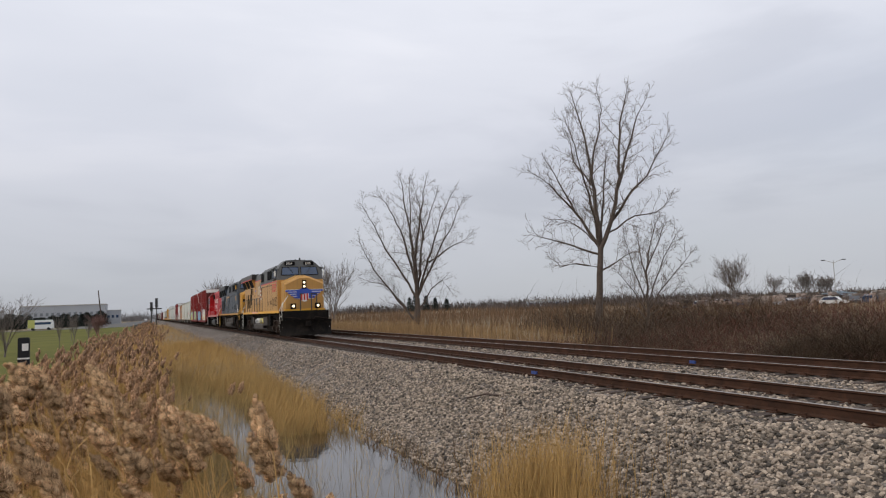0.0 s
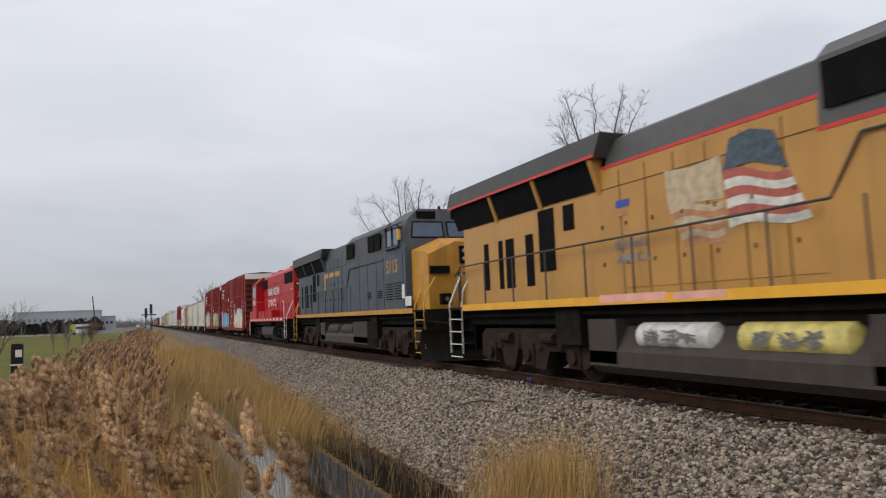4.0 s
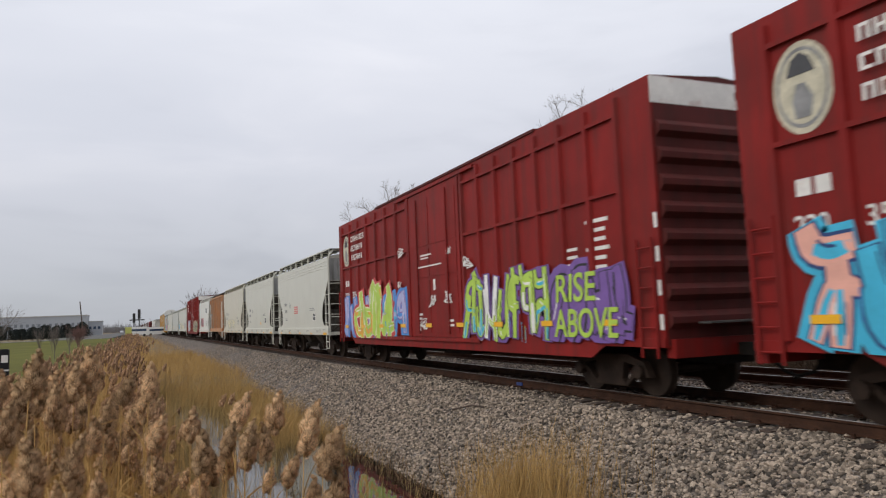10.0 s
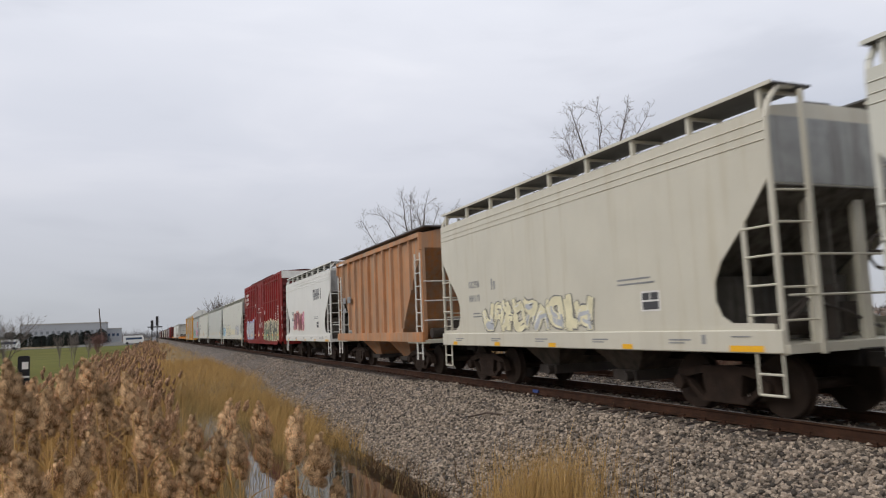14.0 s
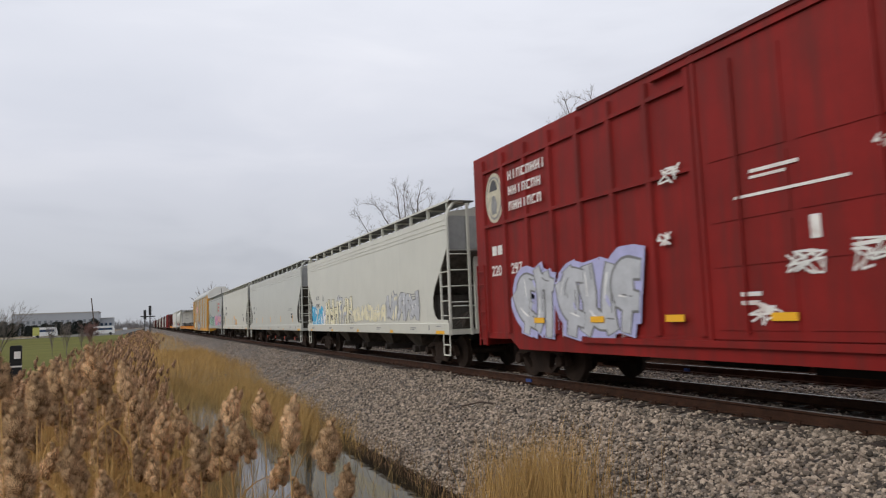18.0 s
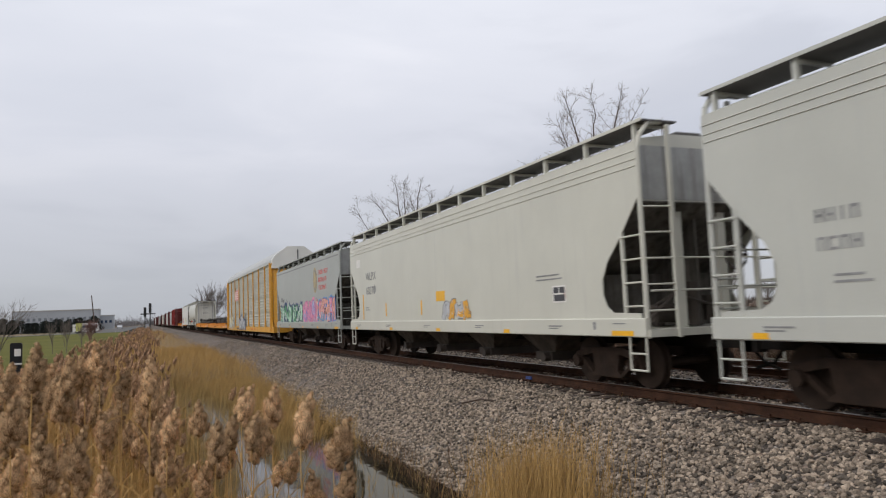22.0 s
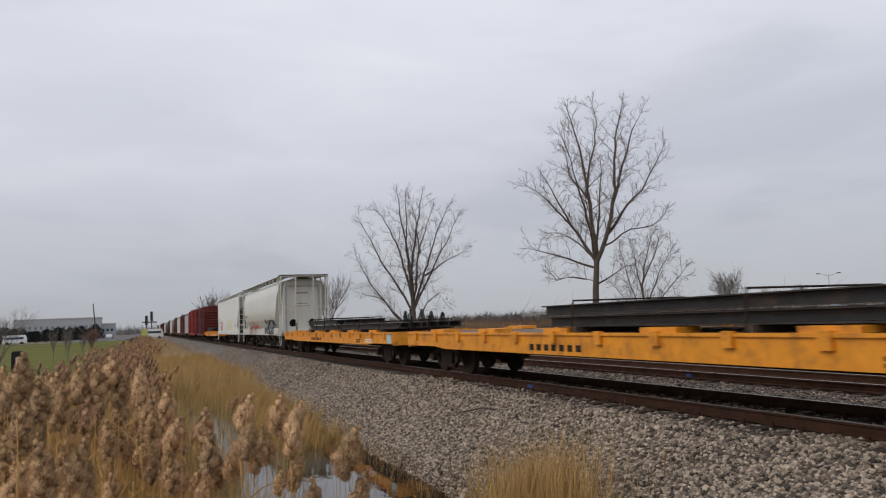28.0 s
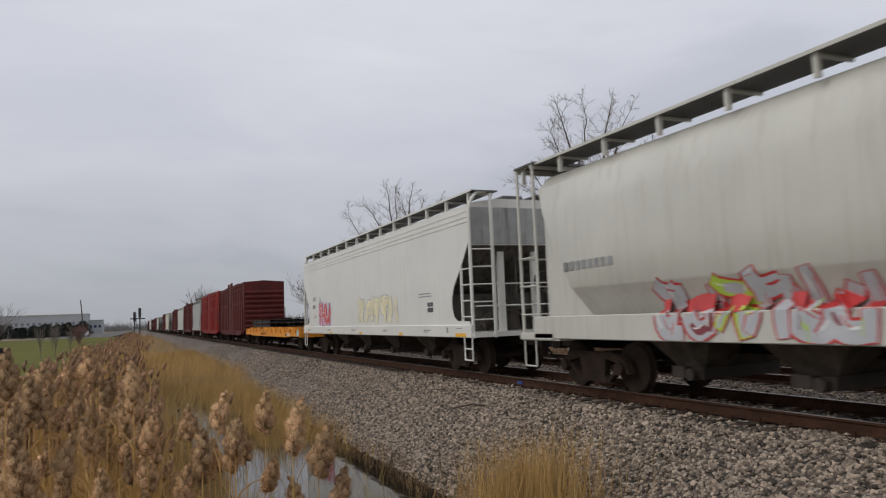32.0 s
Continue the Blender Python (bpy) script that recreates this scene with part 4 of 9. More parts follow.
# winged shield on the nose, flag panel on the hood: plain shapes in their colours
ny = -h + 0.35 - 0.006
wingm = MB()
for s in (-1, 1):
    for i, (x1, z0, z1) in enumerate(((1.2, 2.88, 2.98), (1.02, 2.74, 2.84), (0.86, 2.60, 2.70), (0.68, 2.46, 2.56))):
        wingm.box(min(s * 0.18, s * x1), max(s * 0.18, s * x1), ny - 0.016, ny, z0, z1)
for s in (-1, 1):
    wingm.prism_y([(s * 0.24, 2.46), (s * 0.42, 2.42), (s * 0.48, 2.56), (s * 0.50, 2.99), (s * 0.24, 3.02)], ny - 0.020, ny)
part("wing_emblem", wingm, M_BLUE, up, "blue winged emblem")
edge_ = MB()
for s in (-1, 1):
    for x1, z in ((1.23, 2.99), (1.08, 2.85), (0.92, 2.71), (0.75, 2.57), (0.58, 2.40)):
        edge_.box(min(s * 0.18, s * x1), max(s * 0.18, s * x1), ny - 0.014, ny, z - 0.008, z + 0.022)
part("emblem_edge", edge_, M_WHITE, up, "white emblem outline")
part("shield_ground", MB().prism_y([(-0.27, 2.8), (0.27, 2.8), (0.27, 2.45), (0.2, 2.3), (0, 2.22), (-0.2, 2.3), (-0.27, 2.45)], ny - 0.024, ny), M_WHITE, up)
part("shield_field", MB().prism_y([(-0.29, 2.74), (0.29, 2.74), (0.32, 3.0), (0.2, 3.1), (-0.12, 3.12), (-0.3, 3.02)], ny - 0.027, ny), M_BLUE, up)
sh = MB()
for i in range(3):
    sh.box(-0.23 + i * 0.18, -0.13 + i * 0.18, ny - 0.028, ny, 2.32, 2.74)
part("shield_stripes", sh, M_REDLINE, up)
part("nose_stripe", MB().box(-1.3, 1.3, ny - 0.012, ny + 0.01, 1.66, 1.78), M_YSTRIPE, up)
for s in (-1, 1):
    part("wiper", MB().tube([(s * 0.75, -h + 1.55 + 0.02 + 0.28 * 0.86 - 0.03, 4.56), (s * 0.45, -h + 1.55 + 0.02 + 0.28 * 0.45 - 0.04, 4.15)], 0.012), M_BLACK, up)
def wave(y0, z0, y1, z1, n=8, amp=0.05):
    return [(y0 + (y1 - y0) * k / n, z0 + (z1 - z0) * k / n + amp * math.sin(6.0 * k / n)) for k in range(n + 1)]


def painted(name, edge_a, edge_b, x, material, label=""):
    """A painted band between two edges, laid on the side at x."""
    ring = edge_a + edge_b[::-1]
    return part(name, MB().prism_x(ring, x - 0.003, x), material, up, label)


M_FLAGWHITE, M_FLAGRED = surface("flag_white", (0.62, 0.6, 0.53), 0.5, vary=0.25, scale=8), surface("flag_red", (0.40, 0.10, 0.07), 0.5, vary=0.25, scale=8)
M_FLAGBLUE = surface("flag_blue", (0.06, 0.085, 0.11), 0.5, vary=0.5, scale=14)
M_FLAGFADED, M_FLAGPINK = surface("faded_flag_white", (0.50, 0.39, 0.25), 0.55, vary=0.25, scale=6), surface("faded_flag_red", (0.45, 0.21, 0.10), 0.55, vary=0.25, scale=6)
for i in range(6):
    painted("flag_stripe", wave(0.22 - 0.01 * i, 3.47 - 0.145 * i, -0.95 - 0.05 * i, 3.28 - 0.115 * i), wave(0.21 - 0.01 * i, 3.325 - 0.145 * i, -1.0 - 0.05 * i, 3.165 - 0.115 * i), -1.316, M_FLAGRED if i % 2 == 0 else M_FLAGWHITE, "worn painted flag stripe")
    painted("flag_stripe", wave(1.45 - 0.06 * i, 3.10 - 0.115 * i, 0.24, 3.05 - 0.1 * i), wave(1.41 - 0.06 * i, 2.985 - 0.115 * i, 0.24, 2.95 - 0.1 * i), -1.314, M_FLAGPINK if i % 2 else M_FLAGFADED, "faded painted flag stripe")
painted("flag_field", [(0.05, 3.92), (-0.35, 3.97), (-0.74, 3.85)], [(0.22, 3.47), (-0.35, 3.50), (-0.95, 3.29)], -1.317, M_FLAGBLUE, "dark blue flag field")
painted("flag_fold", [(1.5, 3.72), (0.9, 3.66), (0.24, 3.72)], [(1.45, 3.12), (0.9, 3.1), (0.24, 3.07)], -1.315, M_FLAGFADED, "faded painted flag")
text_part("slogan", "BUILDING", 0.24, 2.95, 2.55, -1.317, M_INKGREY, up, stretch=0.85)
text_part("slogan", "AMERICA", 0.24, 2.90, 2.30, -1.317, M_INKGREY, up, stretch=0.9)
part("small_shield", bars(MB(), -1.314, [(2.85, 2.47, 3.30, 3.43)]), M_BLUE, up)
part("small_shield_base", bars(MB(), -1.314, [(2.83, 2.49, 3.14, 3.29)]), M_FLAGPINK, up)
scribble(up, -1.446, ((-1.2, 1.0, 0.36), (-0.8, 1.0, 0.36), (-0.4, 1.0, 0.36), (1.1, 1.0, 0.36), (1.5, 1.0, 0.36), (1.95, 1.0, 0.36)), G["grey"], 61, 0.013)
each_bar("painted_tag", -1.54, [(3.2, 1.4, 1.6, 1.74), (1.2, 0.1, 1.6, 1.72)], G["peach"], up)

cx, h = engine_six("diesel_locomotive", "dark blue six-axle diesel locomotive with a gold nose", 68.0, 88.2, M_NAVY, M_NAVYGREY, M_GOLD, M_NAVY, 2, M_NAVYGREY, M_GOLD, surface("yellow_handrail_paint", (0.6, 0.33, 0.04), 0.5, vary=0.15))
text_part("road_number", "5115", 0.6, -h + 3.5, 2.95, -1.506, M_GOLD, cx)
part("number_panel", MB().box(-1.15, -0.5, -h + 0.28, -h + 0.36, 2.75, 2.98), M_BLACK, cx)
letter_shapes(cx, "emblem_shape", -1.304, 3.4, 2.5, 1.05, 3, 1.05, M_GOLD, 3, "large gold emblem shape")
each_bar("data_block", -1.504, [(-h + 1.95, -h + 1.7, 2.05, 2.5), (-h + 1.65, -h + 1.1, 1.8, 2.1)], M_WHITE, cx)


# ---- red four-axle engine, long hood leading ----
def engine_red():
    f, r = 90.2, 106.0
    lo, h = start_car("diesel_locomotive", "bright red four-axle diesel locomotive running long hood first", "locomotive", f, r)
    part("frame", MB().box(-1.2, 1.2, -h, h, 1.15, 1.5).box(-0.5, 0.5, -h + 1, h - 1, 0.8, 1.15), M_UNDER, lo)
    part("walkway", MB().box(-1.53, 1.53, -h + 0.1, h - 0.1, 1.48, 1.54), M_UNDER, lo)
    for s in (-1, 1):
        sill = part("side_sill", MB().box(s * 1.535 - 0.012, s * 1.535 + 0.012, -h + 0.9, h - 0.3, 1.42, 1.68), M_RED, lo)
        y = -h + 1.4
        while y < h - 0.6:
            part("reflector", MB().box(s * 1.552 - 0.006, s * 1.552 + 0.006, y, y + 0.52, 1.48, 1.6), M_WHITE, sill)
            y += 1.28
    # long hood
    part("hood", MB().prism_y([(-0.95, 1.54), (0.95, 1.54), (0.95, 4.5), (0.7, 4.72), (-0.7, 4.72), (-0.95, 4.5)], -h + 0.55, 4.1), M_RED, lo)
    part("radiator_housing", MB().prism_y([(-0.965, 3.2), (0.965, 3.2), (0.965, 4.5), (0.72, 4.74), (-0.72, 4.74), (-0.965, 4.5)], -h + 0.53, -h + 4.0), M_RED, lo)
    for s in (-1, 1):
        part("radiator_grille", MB().box(s * 0.965 - 0.02, s * 0.965 + 0.02, -h + 0.75, -h + 3.4, 3.72, 4.4), M_BLACK, lo)
        part("battery_box", MB().prism_x([(-2.4, 1.54), (3.7, 1.54), (3.7, 2.15), (-2.4, 2.15)], s * 1.2 - 0.25, s * 1.2 + 0.25), M_RED, lo)
        for k in range(9):
            ya = -h + 1.5 + k * 0.98
            part("hood_door", MB().box(s * 0.95 - 0.014, s * 0.95 + 0.014, ya, ya + 0.9, 1.75, 3.1), M_RED, lo)
            part("latch", MB().box(s * 0.965 - 0.02, s * 0.965 + 0.02, ya + 0.75, ya + 0.83, 2.35, 2.5), M_BOXDARK, lo)
        hand = part("side_handrail", MB().tube([(s * 1.5, -h + 0.9, 1.6), (s * 1.5, -h + 0.95, 2.55), (s * 1.5, -h + 1.4, 2.62)], 0.024), M_RAILING, lo, "white curved grab rail")
        part("handrail", MB().tube([(s * 1.5, -h + 1.4, 2.62), (s * 1.5, -1.6, 2.62), (s * 1.5, -1.2, 2.8), (s * 1.5, 3.6, 2.8)], 0.018), M_RED, lo)
        y = -h + 1.5
        while y < 3.6:
            part("handrail_post", MB().cyl((s * 1.5, y, 1.54), (s * 1.5, y, 2.65 if y < -1.4 else 2.8), 0.02, 6), M_RED, hand)
            y += 1.35
        part("step_handrail", MB().tube([(s * 1.5, -h + 0.1, 0.5), (s * 1.5, -h + 0.1, 1.7), (s * 1.1, -h + 0.1, 2.6)], 0.026).tube([(s * 1.5, -h + 0.85, 0.5), (s * 1.5, -h + 0.85, 1.7)], 0.026).tube([(s * 1.5, h - 0.1, 0.5), (s * 1.5, h - 0.1, 1.6), (s * 1.0, h - 0.1, 2.5)], 0.026), M_RAILING, lo)
    for s in (-1, 1):
        for k in range(8):
            ya = -h + 4.2 + k * 0.9
            part("upper_seam", MB().box(s * 0.955 - 0.006, s * 0.955 + 0.006, ya, ya + 0.018, 3.1, 4.42), M_BOXDARK, lo)
            part("lifting_eye", MB().box(s * 0.965 - 0.02, s * 0.965 + 0.02, ya + 0.35, ya + 0.43, 3.9, 3.97), M_BOXDARK, lo)
        part("hood_seam", MB().box(s * 0.955 - 0.008, s * 0.955 + 0.008, -h + 0.6, 4.0, 3.14, 3.165), M_BOXDARK, lo)
        part("builder_patch", MB().box(s * 0.958 - 0.008, s * 0.958 + 0.008, -h + 1.2, -h + 1.42, 3.28, 3.40), M_WHITE, lo)
    for yy in (-h + 1.2, -h + 2.4, -h + 3.5):
        part("roof_fan", MB().cyl((0, yy, 4.7), (0, yy, 4.86), 0.6, 20), M_RED, lo, smooth=True)
    fans = MB()
    fans.box(-0.6, 0.6, -1.2, 0.5, 4.7, 4.85).box(-0.5, 0.5, 1.6, 3.2, 4.68, 4.86).cyl((0, 1.0, 4.65), (0, 1.0, 4.95), 0.2, 12)
    part("roof_casing", fans, M_RED, lo, smooth=True)
    # hood end face
    part("number_boards", MB().box(-0.85, -0.3, -h + 0.5, -h + 0.54, 3.5, 3.75).box(0.3, 0.85, -h + 0.5, -h + 0.54, 3.5, 3.75), M_BLACK, lo)
    for x in (-0.82, 0.34):
        text_part("front_number", "4418", 0.22, -h + 0.495, 3.54, x, M_WHITE, lo, front=True)
    part("headlight", MB().cyl((-0.1, -h + 0.55, 3.95), (-0.1, -h + 0.46, 3.95), 0.1, 12).cyl((0.15, -h + 0.55, 3.95), (0.15, -h + 0.46, 3.95), 0.1, 12), M_CHROME, lo)
    part("end_initial", MB().box(-0.66, -0.52, -h + 0.51, -h + 0.53, 2.75, 3.2).box(-0.52, -0.1, -h + 0.51, -h + 0.53, 3.07, 3.2).box(-0.52, -0.1, -h + 0.51, -h + 0.53, 2.75, 2.88), M_WHITE, lo)
    part("end_initial", MB().box(0.05, 0.19, -h + 0.51, -h + 0.53, 2.75, 3.2).box(0.19, 0.55, -h + 0.51, -h + 0.53, 2.92, 3.2), M_WHITE, lo)
    # cab and short nose
    c0, c1 = 4.15, 6.1
    part("cab", MB().box(-1.5, 1.5, c0, c1, 1.54, 4.08), M_RED, lo)
    # shade from the roof's facing is put into the duller red
    part("cab_roof", MB().prism_y([(-1.5, 4.08), (1.5, 4.08), (1.5, 4.14), (0.95, 4.66), (-0.95, 4.66), (-1.5, 4.14)], c0 - 0.05, c1 + 0.1), M_BOX, lo)
    part("short_nose", MB().prism_y([(-0.95, 1.54), (0.95, 1.54), (0.95, 3.3), (0.7, 3.45), (-0.7, 3.45), (-0.95, 3.3)], c1, h - 0.35), M_RED, lo)
    for s in (-1, 1):
        part("nose_vent", MB().box(s * 0.955 - 0.01, s * 0.955 + 0.01, c1 + 0.35, c1 + 0.75, 2.5, 3.2), M_BLACK, lo)
        part("cab_seam", MB().box(s * 1.502 - 0.006, s * 1.502 + 0.006, c0 + 0.05, c1, 2.48, 2.52), M_BOXDARK, lo)
    part("cab_front_step", MB().box(-1.5, 1.5, c1, h - 0.3, 1.54, 2.2), M_RED, lo)
    for s in (-1, 1):
        part("side_window", MB().box(s * 1.5 - 0.02, s * 1.5 + 0.02, c0 + 0.55, c1 - 0.5, 3.2, 3.95), surface("pale_cab_glass", (0.30, 0.36, 0.38), 0.12, vary=0.3, bump=0), lo)
        part("window_frame", MB().box(s * 1.515 - 0.02, s * 1.515 + 0.02, c0 + 0.5, c0 + 0.56, 3.15, 4.0).box(s * 1.515 - 0.02, s * 1.515 + 0.02, c1 - 0.5, c1 - 0.44, 3.15, 4.0).box(s * 1.515 - 0.02, s * 1.515 + 0.02, c0 + 0.5, c1 - 0.44, 3.13, 3.19).box(s * 1.515 - 0.02, s * 1.515 + 0.02, c0 + 0.5, c1 - 0.44, 3.95, 4.0), M_BOX, lo)
        part("cab_door_window", MB().box(s * 1.5 - 0.015, s * 1.5 + 0.015, c0 - 0.01, c0 + 0.35, 3.1, 4.0), M_GLASS, lo)
        part("dynamic_brake_screen", MB().box(s * 0.97 - 0.03, s * 0.97 + 0.03, 2.3, 4.1, 3.75, 4.4), M_BLACK, lo)
    text_part("road_number", "4418", 0.52, c1 - 0.35, 2.62, -1.506, M_WHITE, lo, shear=0.15)
    letter_shapes(lo, "letter_shape", -0.966, 1.9, 3.2, 0.48, 8, 0.565, M_WHITE, 1, "large white lettering shape")
    letter_shapes(lo, "letter_shape", -0.966, 1.93, 2.44, 0.48, 7, 0.45, M_WHITE, 2)
    for y in (-h + 0.04, h - 0.04):
        part("end_plate", MB().box(-1.45, 1.45, y - 0.06, y + 0.06, 0.5, 1.54), M_BLACK, lo)
    for sy in (-1, 1):
        for sx in (-1, 1):
            y = sy * (h - 0.45)
            sw = part("step_well", MB().box(sx * 1.1 - 0.02, sx * 1.1 + 0.02, y - 0.4, y + 0.4, 0.4, 1.5).box(sx * 1.32 - 0.2, sx * 1.32 + 0.2, y - 0.42, y - 0.38, 0.4, 1.5), M_BLACK, lo)
            for k in range(3):
                part("step", MB().box(min(sx * 1.15, sx * 1.5), max(sx * 1.15, sx * 1.5), y - 0.36, y + 0.36, 0.42 + k * 0.36, 0.45 + k * 0.36), M_BLACK, sw)
                part("step_nosing", MB().box(min(sx * 1.5, sx * 1.52), max(sx * 1.5, sx * 1.52), y - 0.36, y + 0.36, 0.424 + k * 0.36, 0.45 + k * 0.36), M_RAILING, sw)
    tk = MB().prism_y([(-1.4, 0.55), (-1.2, 0.32), (1.2, 0.32), (1.4, 0.55), (1.4, 0.95), (1.2, 1.12), (-1.2, 1.12), (-1.4, 0.95)], -2.3, 2.4)
    part("fuel_tank", tk, surface("black_tank_paint", (0.02, 0.021, 0.022), 0.5, vary=0.3), lo, smooth=True)
    for s in (-1, 1):
        part("air_reservoir", MB().cyl((s * 1.3, -2.0, 1.28), (s * 1.3, 2.2, 1.28), 0.17, 14), M_UNDER, lo, smooth=True)
    loco_truck(lo, -h + 2.75, 2), loco_truck(lo, h - 2.95, 2)
    coupler(lo, -h - 0.25, -1), coupler(lo, h + 0.25, 1)


engine_red()


# ---- box cars ----
def box_car(f, r, label, paint, seed, top=5.43, sprays=(), plain=False, numerals="355"):
    car, h = start_car("box_car", label, "box car", f, r)
    W, B = 1.5, 0.92
    part("body", MB().box(-W, W, -h, h, B, top - 0.06), paint, car)
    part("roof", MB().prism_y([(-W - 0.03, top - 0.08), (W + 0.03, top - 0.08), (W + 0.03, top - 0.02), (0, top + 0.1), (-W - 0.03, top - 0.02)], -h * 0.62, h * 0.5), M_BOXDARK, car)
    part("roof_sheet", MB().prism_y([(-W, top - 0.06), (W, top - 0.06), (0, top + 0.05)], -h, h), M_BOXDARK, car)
    dl, dr = 1.5, -2.05      # sliding door between these
    n = 7 if not plain else 5
    for s in (-1, 1):
        x = s * W
        part("side_sill", MB().prism_x([(-h + 1.6, B), (-h + 2.0, 0.7), (h - 2.0, 0.7), (h - 1.6, B), (h, B), (h, B + 0.14), (-h, B + 0.14), (-h, B)], x - 0.02 if s < 0 else x - 0.005, x + 0.005 if s < 0 else x + 0.02), paint, car)
        for a, b in ((-h + 0.9, dr - 0.2), (dl + 0.2, h - 0.55)):
            for k in range(n + 1):
                y = a + (b - a) * k / n
                part("side_post", MB().prism_z([(x, y - 0.085), (x + s * 0.066, y - 0.055), (x + s * 0.066, y + 0.055), (x, y + 0.085)], B + 0.14, top - 0.2), paint, car)
            for z in ((3.57, 4.90) if top > 5 else (3.1, 4.2)):
                part("side_rail", MB().box(min(x, x + s * 0.06), max(x, x + s * 0.06), a, b, z, z + 0.07), paint, car)
        door = part("door", MB().box(min(x, x + s * 0.05), max(x, x + s * 0.05), dr, dl, B + 0.1, top - 0.25), paint, car)
        for k, (za, zb) in enumerate(((1.15, 1.95), (2.05, 2.6), (2.7, 3.5), (3.6, 4.95))):
            part("door_panel", MB().box(min(x + s * 0.05, x + s * 0.062), max(x + s * 0.05, x + s * 0.062), dr + 0.15, (dr + dl) / 2 + 0.1, za, zb).box(min(x + s * 0.05, x + s * 0.062), max(x + s * 0.05, x + s * 0.062), (dr + dl) / 2 + 0.25, dl - 0.15, za, zb), paint, door)
        for q in (dr + 0.7, dl - 0.7):
            part("door_rod", MB().tube([(x + s * 0.09, q, 1.1), (x + s * 0.09, q, 5.0)], 0.022), paint, door)
        part("door_edge", MB().box(min(x, x + s * 0.075), max(x, x + s * 0.075), dr - 0.09, dr, B, top - 0.12).box(min(x, x + s * 0.075), max(x, x + s * 0.075), dl, dl + 0.09, B, top - 0.12).box(min(x, x + s * 0.09), max(x, x + s * 0.09), dr - 1.0, dl + 1.0, top - 0.24, top - 0.16).box(min(x, x + s * 0.08), max(x, x + s * 0.08), dr - 1.0, dl + 3.4, B - 0.02, B + 0.08), paint, door)
        ladder(car, x + s * 0.07, x + s * 0.07, -h + 0.12, -h + 0.5, 0.75, 2.7, 6, paint)
        ladder(car, x + s * 0.07, x + s * 0.07, h - 0.5, h - 0.12, 0.75, 2.7, 6, paint)
    for sy in (-1, 1):
        y = sy * h
        # the ends' shade is put into the colour: darker red than the sides
        for k in range(8):
            z = 1.2 + k * (top - 1.85) / 8
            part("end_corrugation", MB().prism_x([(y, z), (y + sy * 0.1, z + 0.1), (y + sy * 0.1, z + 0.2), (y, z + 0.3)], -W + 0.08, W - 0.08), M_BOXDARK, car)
        part("end_sheet", MB().box(-W + 0.05, W - 0.05, min(y, y + sy * 0.006), max(y, y + sy * 0.006), B + 0.02, top - 0.53), M_BOXDARK, car, "dark red end sheet with shade in its colour")
        part("end_cap", MB().box(-W + 0.004, W - 0.004, min(y, y + sy * 0.012), max(y, y + sy * 0.012), top - 0.52, top - 0.07), M_WHITE if not plain else paint, car, "white painted band" if not plain else "")
        part("end_sill", MB().box(-1.4, 1.4, y - 0.1, y + 0.1, 0.75, 1.05), paint, car)
        coupler(car, y + sy * 0.3, sy)
        part("brake_step", MB().box(-0.9, 0.9, min(y, y + sy * 0.35), max(y, y + sy * 0.35), 1.28, 1.31), M_GRATE, car)
        freight_truck(car, sy * (h - 2.1))
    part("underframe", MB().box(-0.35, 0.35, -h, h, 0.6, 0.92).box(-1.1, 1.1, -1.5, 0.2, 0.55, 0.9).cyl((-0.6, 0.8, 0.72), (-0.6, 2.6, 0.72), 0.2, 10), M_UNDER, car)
    if not plain:
        x = -W - 0.001
        each_bar("data_bar", x - 0.002, [(-h + (1.95 if k % 3 else 2.0), -h + (1.4 if k % 3 else 1.3), 3.15 - k * 0.17, 3.22 - k * 0.17) for k in range(6)], M_WHITE, car)
        each_bar("data_bar", x - 0.002, [(-h + 2.85, -h + 2.3, 2.7 - k * 0.15, 2.76 - k * 0.15) for k in range(4)], M_WHITE, car)
        for k, q in enumerate((8, 7, 7)):
            letter_shapes(car, "letter_shape", x - 0.068, h - 1.9, 4.52 - 0.35 * k, 0.2, q, 0.21, M_WHITE, k + seed, "worn white lettering shape")
        each_bar("number_bar", x - 0.002, [(h - 0.85 - 0.28 * k, h - 1.07 - 0.28 * k, 2.88, 3.1) for k in range(2)], M_WHITE, car)
        text_part("road_number", "220", 0.34, h - 0.78, 2.4, x - 0.004, M_WHITE, car)
        text_part("road_number", numerals, 0.34, h - 1.75, 2.4, x - 0.004, M_WHITE, car)
        scribble(car, -W - 0.07, ((-0.2, 2.0, 0.5), (-1.2, 2.05, 0.6), (-2.6, 2.9, 0.5), (0.5, 1.35, 0.5), (2.2, 3.6, 0.45), (2.4, 2.6, 0.3), (-1.4, 3.3, 0.3)), M_WHITE, seed)
        y = -h + 1.1
        while y < h - 1.2:
            part("reflector", bars(MB(), -W - 0.088, [(y + 0.42, y, 1.28, 1.39)]), M_SAFETY, car)
            y += 2.08
        oval = lambda d, q: MB().loft([[(xx, h - 1.07 + 0.74 * q * math.cos(0.2618 * i), 4.25 + q * math.sin(0.2618 * i)) for i in range(24)] for xx in (x, x - d)])
        em = oval(0.008, 0.60)
        emblem = part("oval_emblem", em, surface("cream_emblem_paint", (0.52, 0.48, 0.36), 0.55, vary=0.25, scale=7), car, "upright oval cream emblem")
        part("emblem_ring", oval(0.012, 0.52), M_INKGREY, emblem)
        part("emblem_centre", oval(0.016, 0.47), surface("cream_emblem_paint", (0.62, 0.58, 0.46)), emblem)
